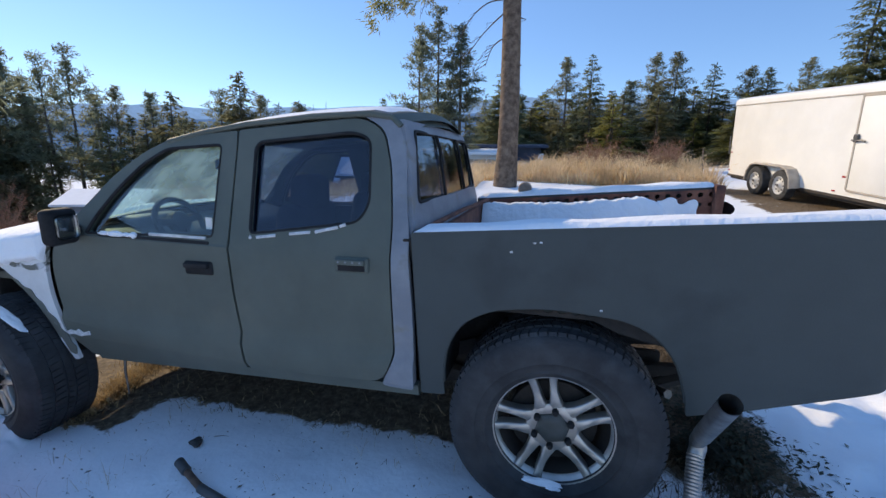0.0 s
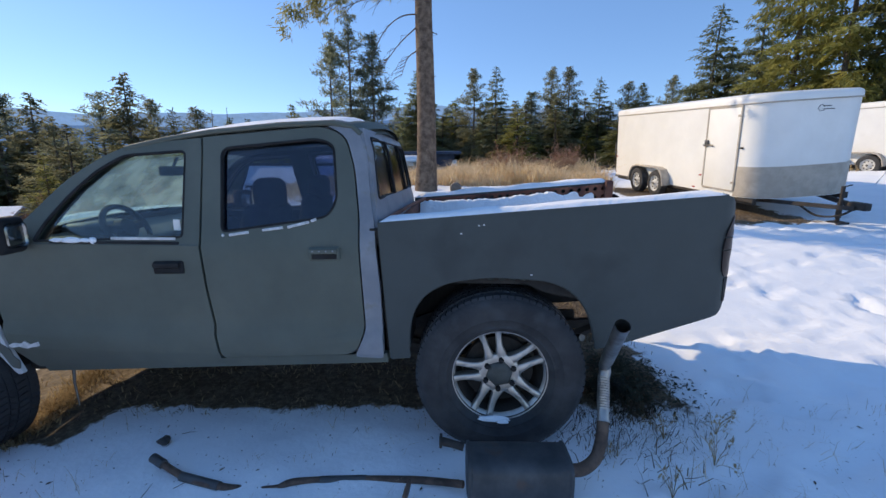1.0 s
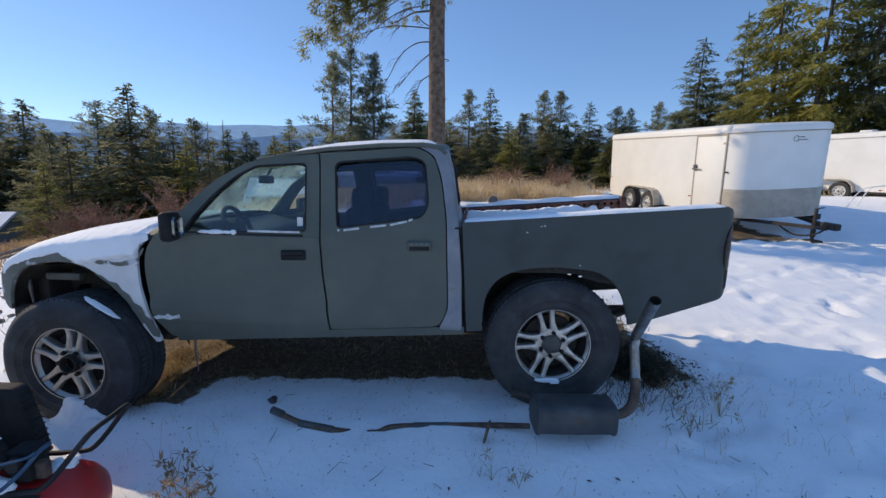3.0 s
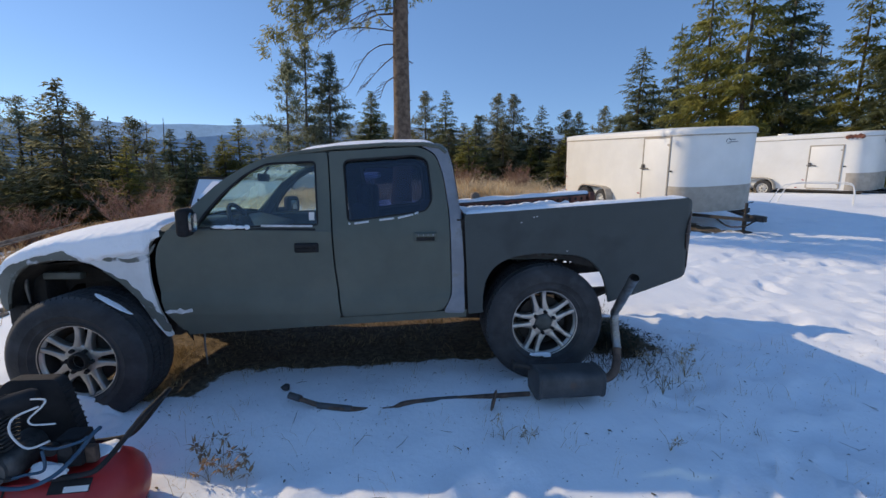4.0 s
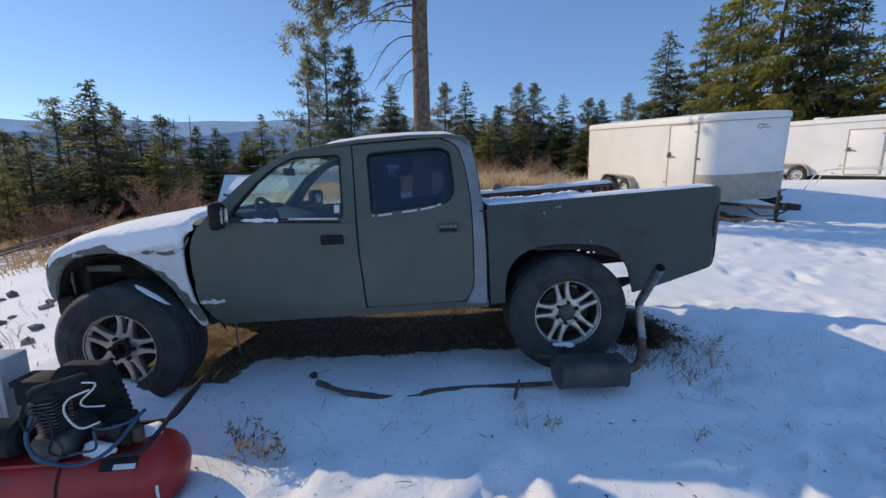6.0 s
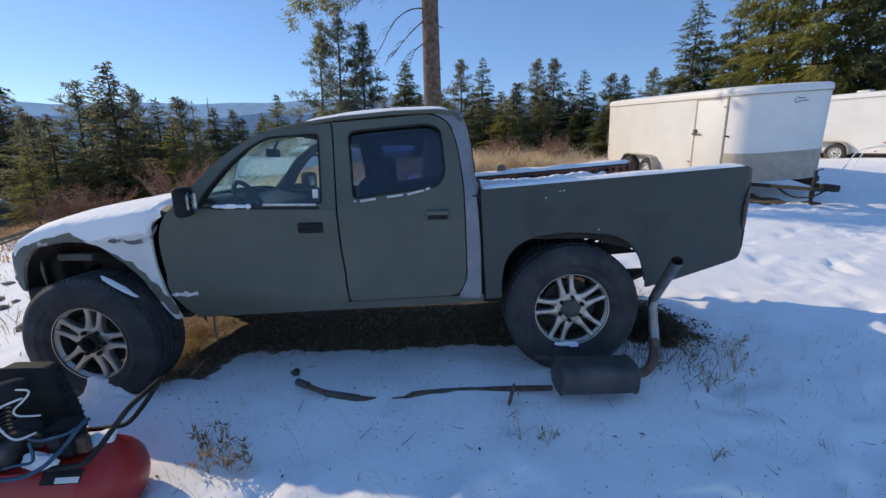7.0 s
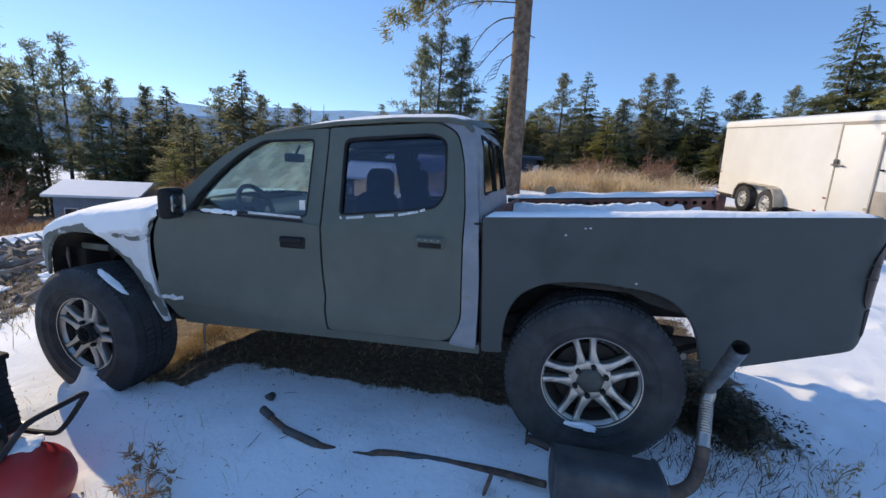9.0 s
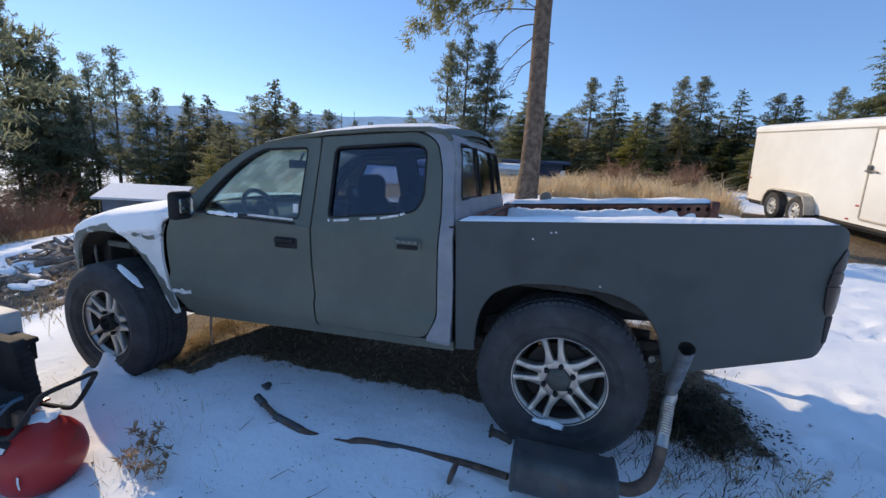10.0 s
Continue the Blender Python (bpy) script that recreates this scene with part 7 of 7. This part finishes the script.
# the green bough that hangs out over the yard
for (ex_, ey, ez), n, zb in (((-4.35, 10.4, 5.05), 60, 6.5), ((-3.9, 10.3, 5.6), 46, 6.7), ((-4.2, 10.2, 5.9), 44, 6.9), ((-3.2, 10.1, 6.2), 40, 7.0), ((-2.5, 9.9, 6.2), 14, 6.8), ((-4.3, 9.8, 6.3), 30, 7.3), ((-0.3, 9.8, 6.35), 7, 6.6), ((-1.45, 9.85, 6.0), 7, 6.3)):
    b, e = Vector((-0.95, 10.05, zb)), Vector((ex_, ey, ez))
    tube(bm, [b, b.lerp(e, 0.55) + Vector((0, 0, 0.12)), e], [0.04, 0.026, 0.009], 5)
    for q in range(int(n * 0.72)):
        f = (0.42 if n > 8 else 0.5) + 0.58 * r.random()
        c = b.lerp(e, f) + Vector((r.uniform(-1, 1), r.uniform(-1, 1), r.uniform(-0.9, 0.5))) * 0.3
        w = (e - b).normalized()
        for _ in range(34):
            t = (w * r.uniform(0.1, 1.0) + Vector((r.uniform(-1, 1), r.uniform(-1, 1), r.uniform(-1.0, 0.25)))).normalized()
            g = c + Vector((r.uniform(-1, 1), r.uniform(-1, 1), r.uniform(-1, 1))) * 0.13
            frond(V, F, g, g + t * r.uniform(0.08, 0.2), r.uniform(0.011, 0.02), Vector((r.uniform(-1, 1), r.uniform(-1, 1), 1)).normalized())
part("limbs", bm, M_BARKD, big)
crown = new("crown", mesh_of("crown", V, F, M_BOUGH))
crown.parent = big
crown.matrix_parent_inverse = WORLD[big.name].inverted()
for pts in (((0.13, 5.28), (1.1, 5.24), (1.79, 5.11)), ((0.13, 4.97), (0.55, 4.92), (0.95, 4.6), (1.35, 3.86), (1.83, 3.62)), ((0.13, 4.74), (0.57, 4.33), (0.95, 3.83)), ((0.12, 6.4), (0.71, 6.06), (1.66, 5.35), (2.16, 4.94)), ((0.12, 5.85), (0.98, 5.55), (1.86, 4.87)), ((0.13, 5.3), (0.4, 5.45), (0.68, 5.72)), ((0.14, 4.2), (0.4, 4.0), (0.55, 3.6)), ((-0.14, 4.6), (-0.3, 4.55)), ((-0.14, 3.6), (-0.26, 3.62))):
    q3 = [Vector((-0.95 - a, 10.0 - 0.25 * a * r.random(), z)) for a, z in pts]
    way = curve_pts(q3, 5)
    bm = bmesh.new()
    tube(bm, way, [0.019 * (1 - 0.85 * k / len(way)) for k in range(len(way))], 5)
    for q in range(11 if len(pts) > 2 else 1):
        s0 = way[int(len(way) * r.uniform(0.3, 0.95))]
        ln = r.uniform(0.15, 0.5)
        tube(bm, [s0, s0 + Vector((-0.5 * ln, 0.2 * r.uniform(-1, 1), -0.25 * ln)), s0 + Vector((-0.8 * ln, 0.2 * r.uniform(-1, 1), -0.8 * ln))], [0.006, 0.0045, 0.002], 4)
    part("dead_twig", bm, M_TWIG, big)


# ---- dry grass, shrubs and weeds ----
def blades(name, label, category, material, spots, lo, hi, wide, bend, per=1, spread=0.0):
    V, F = [], []
    for x, y, s in spots:
        for _ in range(per):
            px, py = x + rng.normal(0, spread) if spread else x, y + rng.normal(0, spread) if spread else y
            z = ground_z(px, py) + bumps(px, py) - 0.01
            h = rng.uniform(lo, hi) * s
            a, bd = rng.uniform(0, math.tau), bend * h * rng.uniform(0.2, 1.2)
            w = wide * rng.uniform(0.6, 1.4)
            dx, dy = math.cos(a), math.sin(a)
            i = len(V)
            b = rng.uniform(0, math.tau)
            wx, wy = math.cos(b) * w, math.sin(b) * w
            V += [(px - wx, py - wy, z), (px + wx, py + wy, z), (px + dx * bd * 0.35 - wx * 0.7, py + dy * bd * 0.35 - wy * 0.7, z + h * 0.55), (px + dx * bd * 0.35 + wx * 0.7, py + dy * bd * 0.35 + wy * 0.7, z + h * 0.55), (px + dx * bd, py + dy * bd, z + h * (1 - 0.3 * bend))]
            F += [(i, i + 1, i + 3, i + 2), (i + 2, i + 3, i + 4)]
    return tagged(new(name, mesh_of(name, V, F, material)), label, category, kind="stuff")


spots = []
for _ in range(25000):
    y = 11.0 + 9 * rng.random() ** 1.5
    x = rng.uniform(-5.6, 4.1) + 0.3 * max(0.0, y - 13)
    if x < -1.6:
        y -= 2.2 * rng.random()
    if noise.noise(Vector((x * 0.6, y * 0.6, 3))) > -0.42:
        tuft = max(0.2, 0.8 + 0.6 * noise.noise(Vector((x * 0.5, y * 0.5, 9))) + 1.1 * noise.noise(Vector((x * 2.2, y * 2.2, 5))))
        spots.append((x, y, tuft * (0.5 if x < -0.6 else min(1.0, 0.7 + 0.15 * (x + 0.6)))))
blades("tall_dry_grass", "tall golden dry grass at the edge of the yard", "grass", M_GRASS, spots, 0.25, 1.0, 0.011, 0.9)
spots = [(rng.uniform(-34, -6.5), rng.uniform(7.0, 26), 0.9) for _ in range(20000)]
spots = [p for p in spots if -p[0] - 0.45 < 1.28 * (p[1] + 0.75) or math.hypot(p[0], p[1]) > 23 + 2 * noise.noise(Vector((p[0], p[1], 0)))]
spots = [(x, y, 0.45 if math.hypot(x, y) < 17 else q) for x, y, q in spots]
blades("brown_grass", "brown dead grass and brush on the slope", "grass", M_BROWN, spots, 0.2, 0.7, 0.014, 0.6)
spots = [(rng.uniform(9, 24), rng.uniform(13.4, 20), 0.8) for _ in range(3000)]
blades("dry_verge_grass", "dry grass along the edge of the woods", "grass", M_STRAW, spots, 0.15, 0.5, 0.012, 0.5)
spots = [(rng.uniform(-2.7, 0.75), rng.uniform(1.88, 3.3), 1.0) for _ in range(2600)] + [(rng.normal(0.88, 0.22), rng.normal(1.95, 0.25), 1.3) for _ in range(1500)] + [(rng.normal(0.95, 0.22), rng.normal(3.2, 0.25), 1.2) for _ in range(1300)] + [(rng.uniform(4.6, 6.2), rng.uniform(7, 12), 0.8) for _ in range(700)]
blades("weeds_under_truck", "dark matted dead weeds on bare soil", "weeds", M_DARKWEED, spots, 0.02, 0.10, 0.0022, 1.2)
spots = [(-2.60 - 0.26 * q + rng.normal(0, 0.06), 1.60 + 0.85 * q + rng.normal(0, 0.06), 1.0) for q in rng.uniform(0, 1, 2000)] + [(rng.uniform(-3.3, -2.3), rng.uniform(1.9, 3.6), 1.0) for _ in range(500)] + [(rng.uniform(-2.3, -0.4), rng.uniform(2.3, 3.2), 1.0) for _ in range(700)] + [(rng.uniform(-2.6, 0.6), rng.uniform(1.85, 2.2), 1.0) for _ in range(260)] + [(rng.normal(1.05, 0.16), rng.normal(3.75, 0.16), 1.3) for _ in range(260)]
blades("straw", "pale straw lying beside the wheel", "weeds", M_STRAW, spots, 0.02, 0.09, 0.003, 1.3)
spots = [(rng.uniform(-3.2, 2.6), rng.uniform(-0.5, 1.9), 1.0) for _ in range(190)] + [(rng.normal(1.15, 0.35), rng.normal(1.5, 0.35), 1.3) for _ in range(45)] + [(rng.normal(-0.1, 0.3), rng.normal(0.95, 0.12), 1.0) for _ in range(16)] + [(rng.normal(-1.85, 0.25), rng.normal(1.0, 0.2), 1.1) for _ in range(18)]
blades("dry_grass_tufts", "thin dry grass stems poking through the snow", "grass", M_STRAW, spots, 0.03, 0.16, 0.0009, 0.9, 4, 0.03)
V, F = [], []
for _ in range(3000):
    q, a = abs(rng.normal(0, 0.5)), rng.uniform(0, math.tau)
    if rng.random() < 0.6:
        x, y = 0.92 + 0.34 * q * math.cos(a) + 0.22 * q * q, 2.14 + 0.26 * q * math.sin(a) - 0.06 * q
    else:
        x, y = 1.08 + 0.32 * q * math.cos(a), 2.36 + 0.36 * q * math.sin(a) - 0.2 * q * math.cos(a)
    hh = rng.uniform(0.0, 0.11) * max(0.1, 1 - 0.75 * q)
    z = ground_z(x, y) + bumps(x, y) + 0.004 + hh
    b, ln, wd = a + rng.normal(0, 0.9), rng.uniform(0.015, 0.045), rng.uniform(0.004, 0.010)
    d, sd = Vector((math.cos(b), math.sin(b), rng.uniform(-0.7, 0.5))), Vector((-math.sin(b), math.cos(b), rng.uniform(-0.5, 0.5)))
    p = Vector((x, y, z))
    i = len(V)
    V += [tuple(p), tuple(p + d * ln * 0.5 + sd * wd), tuple(p + d * ln), tuple(p + d * ln * 0.5 - sd * wd)]
    F.append((i, i + 1, i + 2, i + 3))
tagged(new("leafy_weeds", mesh_of("leafy_weeds", V, F, M_DARKLEAF)), "dark withered leafy weeds flattened beside the rear wheel", "weeds", kind="stuff")
V, F = [], []
for _ in range(3000):
    x, y = rng.uniform(-3.4, 3.6), rng.uniform(-0.6, 2.0)
    z = ground_z(x, y) + bumps(x, y) + 0.004
    a, s = rng.uniform(0, math.tau), rng.uniform(0.002, 0.008) * (2.2 if rng.random() < 0.06 else 1.0)
    i = len(V)
    V += [(x - math.cos(a) * s, y - math.sin(a) * s, z), (x + math.sin(a) * s * 0.4, y - math.cos(a) * s * 0.4, z + 0.004), (x + math.cos(a) * s, y + math.sin(a) * s, z + 0.002), (x - math.sin(a) * s * 0.4, y + math.cos(a) * s * 0.4, z + 0.003)]
    F.append((i, i + 1, i + 2, i + 3))
tagged(new("leaf_litter", mesh_of("leaf_litter", V, F, M_DARKWEED)), "specks of dark leaf litter scattered on the snow", "litter", kind="stuff")


bm = bmesh.new()
for _ in range(50):
    x, y, a = rng.uniform(-2.3, 2.2), rng.uniform(-0.3, 1.7), rng.uniform(0, math.pi)
    ln = rng.uniform(0.015, 0.055)
    way = [(x + math.cos(a) * ln * k, y + math.sin(a) * ln * k + 0.02 * rng.normal(), ground_z(x + math.cos(a) * ln * k, y + math.sin(a) * ln * k) + bumps(x, y) + 0.006 + 0.012 * rng.random()) for k in (-1, 0, 1)]
    tube(bm, way, [0.0018, 0.0015, 0.0008], 4)
tagged(solid("fallen_twigs", bm, M_TWIG), "thin dry twigs and stems lying on the snow", "twigs", kind="stuff")


def weed(x, y, h, seed, heads, s_small=False):
    """A dead stalk with side twigs and ragged seed heads."""
    q = random.Random(seed)
    w = thing("dead_weed", (x, y, ground_z(x, y)), "brown dead weed with seed heads in the snow", "weed", "dead weeds in the yard")
    bm = bmesh.new()
    z0 = ground_z(x, y) + bumps(x, y) - 0.01
    V, F = [], []
    for k in range(heads):
        a = q.uniform(0, math.tau)
        e = Vector((x + math.cos(a) * h * q.uniform(0.2, 0.7), y + math.sin(a) * h * q.uniform(0.2, 0.6), z0 + h * q.uniform(0.35, 1.0)))
        tube(bm, curve_pts([(x, y, z0), (x + (e.x - x) * 0.3, y + (e.y - y) * 0.3, z0 + (e.z - z0) * 0.6), e], 3), 0.0013, 4)
        if q.random() < 0.55 and s_small:
            continue
        for _ in range(26 if s_small else 15):
            d = Vector((q.uniform(-1, 1), q.uniform(-1, 1), q.uniform(-1, 1)))
            s = d.cross(Vector((0.3, 0.5, 1))).normalized() * (0.004 if s_small else 0.008)
            i = len(V)
            p = e + d * 0.014
            V += [tuple(p - s), tuple(p + s), tuple(p + d * (0.02 if s_small else 0.03))]
            F.append((i, i + 1, i + 2))
    tagged(part("stalk", bm, M_STRAW, w), kind="stuff")
    o = tagged(new("seed_head", mesh_of("seed_head", V, F, M_STRAW if s_small else M_SEED)), kind="stuff")
    o.parent = w
    o.matrix_parent_inverse = WORLD[w.name].inverted()


for x, y, h, s, n in ((-1.80, 0.83, 0.19, 1, 6), (-1.75, 0.80, 0.14, 2, 4), (-1.94, 0.98, 0.13, 3, 5), (-1.86, 0.80, 0.13, 12, 4), (-0.28, 0.93, 0.13, 4, 5), (-0.15, 0.88, 0.12, 5, 4), (0.62, 0.75, 0.2, 6, 4), (0.9, 1.25, 0.18, 7, 9), (1.2, 1.45, 0.2, 8, 9), (1.05, 1.65, 0.17, 9, 9), (0.75, 1.5, 0.14, 10, 8), (1.35, 1.7, 0.16, 11, 8)):
    weed(x, y, h, s, n, x > -0.5)


def shrub(x, y, h, rad, seed, n=26):
    """A leafless shrub: many thin forked stems."""
    q = random.Random(seed)
    s = thing("shrub", (x, y, ground_z(x, y)), "leafless red-brown shrub behind the dry grass", "shrub", "leafless shrubs")
    V, F = [], []
    z0 = ground_z(x, y) - 0.05

    def stem(a, b, w):
        d = (b - a).normalized()
        side = d.orthogonal().normalized() * w
        up = d.cross(side)
        i = len(V)
        V.extend([tuple(a + side), tuple(a - side * 0.5 + up), tuple(a - side * 0.5 - up), tuple(b)])
        F.extend([(i, i + 1, i + 3), (i + 1, i + 2, i + 3), (i + 2, i, i + 3)])

    for k in range(n):
        a = q.uniform(0, math.tau)
        p = Vector((x + math.cos(a) * rad * 0.35 * q.random(), y + math.sin(a) * rad * 0.35 * q.random(), z0))
        e = p + Vector((math.cos(a) * rad * q.uniform(0.2, 1), math.sin(a) * rad * q.uniform(0.2, 1), h * q.uniform(0.5, 1.0)))
        stem(p, e, 0.018)
        for _ in range(7):
            f = q.uniform(0.3, 0.95)
            c = p.lerp(e, f)
            t = c + Vector((q.uniform(-1, 1), q.uniform(-1, 1), q.uniform(0.1, 1.2))) * 0.3 * h * (1.1 - f)
            stem(c, t, 0.011)
            for _ in range(2):
                g = c.lerp(t, q.random())
                stem(g, g + Vector((q.uniform(-1, 1), q.uniform(-1, 1), q.uniform(0, 1))) * 0.14 * h, 0.006)
    o = tagged(new("twig_mass", mesh_of("twig_mass", V, F, M_SHRUB)), kind="stuff")
    o.parent = s
    o.matrix_parent_inverse = WORLD[s.name].inverted()


SHRUBS = [(1.6, 15.6, 1.1, 0.7), (1.9, 17.0, 1.55, 0.8), (1.2, 16.4, 0.9, 0.7), (2.6, 17.4, 1.2, 0.8), (4.2, 17.0, 1.6, 0.7), (3.6, 16.2, 1.0, 0.7), (4.9, 19.5, 1.5, 1.0), (-8.6, 11.4, 1.5, 1.1), (-9.6, 12.6, 1.7, 1.2), (-9.4, 13.4, 1.2, 0.9), (-11.3, 11.7, 1.3, 1.1)]
for k in range(26):
    a, q = radians(rng.uniform(36, 68)), rng.uniform(14, 34)
    q = max(q, 25) if a > radians(52) else q
    SHRUBS.append((-0.45 - math.sin(a) * q, -0.75 + math.cos(a) * q, rng.uniform(0.9, 1.9) * (0.42 if 45 < math.degrees(a) < 58.5 else 1.0), rng.uniform(0.9, 1.5)))
for k in range(30):
    a, q = radians(rng.uniform(58.5, 71)), rng.uniform(24, 40)
    SHRUBS.append((-0.45 - math.sin(a) * q, -0.75 + math.cos(a) * q, rng.uniform(1.8, 3.2), rng.uniform(1.0, 1.7)))
for k in range(6):
    SHRUBS.append((rng.uniform(0.6, 5.6), rng.uniform(16.5, 19.5), rng.uniform(0.8, 1.2), rng.uniform(0.7, 1.0)))
for k, (x, y, h, rad) in enumerate(SHRUBS):
    shrub(x, y, h, rad, 100 + k)

# brush pile and logs on the slope
def along_pile(lo, hi, wide):
    q = rng.uniform(lo, hi)
    return -6.0 - 7.5 * q + rng.normal(0, wide), 2.4 + 5.2 * q + rng.normal(0, wide)


for k in range(64):
    a = 2.4 + rng.normal(0, 0.7)
    x, y = along_pile(0.25, 0.95, 0.45)
    ln, rr = rng.uniform(0.12, 0.45), rng.uniform(0.012, 0.06)
    z = ground_z(x, y) + rng.uniform(0.02, 0.26)
    bm = bmesh.new()
    tube(bm, [(x - math.cos(a) * ln, y - math.sin(a) * ln, z), (x, y, z + 0.03), (x + math.cos(a) * ln, y + math.sin(a) * ln, z + rng.uniform(-0.08, 0.14))], [rr, rr * 0.95, rr * 0.7], 7)
    tagged(solid("branch", bm, M_LOG), "weathered broken branch on the brush pile", "branch", "branches of the brush pile")
bm = bmesh.new()
for k in range(520):
    x, y = along_pile(0.0, 1.0, 0.6)
    sz = rng.uniform(0.02, 0.10) * (1.8 if rng.random() < 0.12 else 1.0)
    q = bmesh.ops.create_icosphere(bm, subdivisions=1, radius=1.0)["verts"]
    sx, sy, szz = sz * rng.uniform(0.7, 1.6), sz * rng.uniform(0.7, 1.5), sz * rng.uniform(0.4, 0.9)
    for v in q:
        j = 1 + 0.35 * noise.noise(v.co * 1.6 + Vector((k, 0, 0)))
        v.co = Vector((x + v.co.x * sx * j, y + v.co.y * sy * j, ground_z(x, y) + szz * 0.4 + v.co.z * szz * j))
tagged(solid("rubble", bm, M_RUBBLE, 0), "broken stones and clods with snow between them", "rubble", kind="stuff")
for k in range(34):
    x, y = along_pile(0.15, 0.95, 0.5)
    lump("snow_on_brush", "snow lying on the brush pile", (x, y, ground_z(x, y) + rng.uniform(0.06, 0.2)), (rng.uniform(0.1, 0.26), rng.uniform(0.08, 0.2), rng.uniform(0.03, 0.07)), 20 + k)
spots = [(*along_pile(-0.1, 0.7, 0.6), 1.0) for _ in range(3400)]
blades("dry_stems", "pale dry stems standing round the brush pile", "weeds", M_STRAW, spots, 0.04, 0.26, 0.004, 0.9)
for x0, y0, x1, y1 in ((-13.2, 9.2, -9.8, 9.9), (-12.8, 9.8, -9.4, 10.4), (-12.0, 8.6, -9.2, 9.6)):
    bm = bmesh.new()
    tube(bm, [(x0 + (x1 - x0) * t, y0 + (y1 - y0) * t, ground_z(x0 + (x1 - x0) * t, y0 + (y1 - y0) * t) + 0.1 + 0.35 * t) for t in (0, 0.25, 0.5, 0.75, 1)], [0.03, 0.03, 0.027, 0.022, 0.012], 7)
    tagged(solid("fallen_pole", bm, M_LOG), "long weathered pole fallen on the slope", "log", "fallen poles")
# a thin fence post by the grass
for x, y in ((4.18, 13.0),):
    bm = bmesh.new()
    z = ground_z(x, y)
    tube(bm, [(x, y, z - 0.1), (x, y, z + 0.55), (x - 0.06, y, z + 1.0)], [0.022, 0.02, 0.018], 7)
    tagged(solid("fence_post", bm, M_LOG), "thin weathered fence post in the grass", "post")
# bare dead snags on the skyline
for az, dist, el in ((38.3, 60, 6.2), (29.0, 58, 6.9), (30.6, 58, 6.5)):
    x, y = -0.45 - math.sin(radians(az)) * dist, -0.75 + math.cos(radians(az)) * dist
    bm = bmesh.new()
    z = ground_z(x, y)
    top = 1.46 + dist * math.tan(radians(el))
    tube(bm, [(x, y, z), (x, y, (z + top) / 2), (x + 0.2, y, top)], [0.16, 0.1, 0.03], 6)
    tagged(solid("dead_snag", bm, M_TWIG), "bare dead tree trunk on the skyline", "tree", "dead snags")
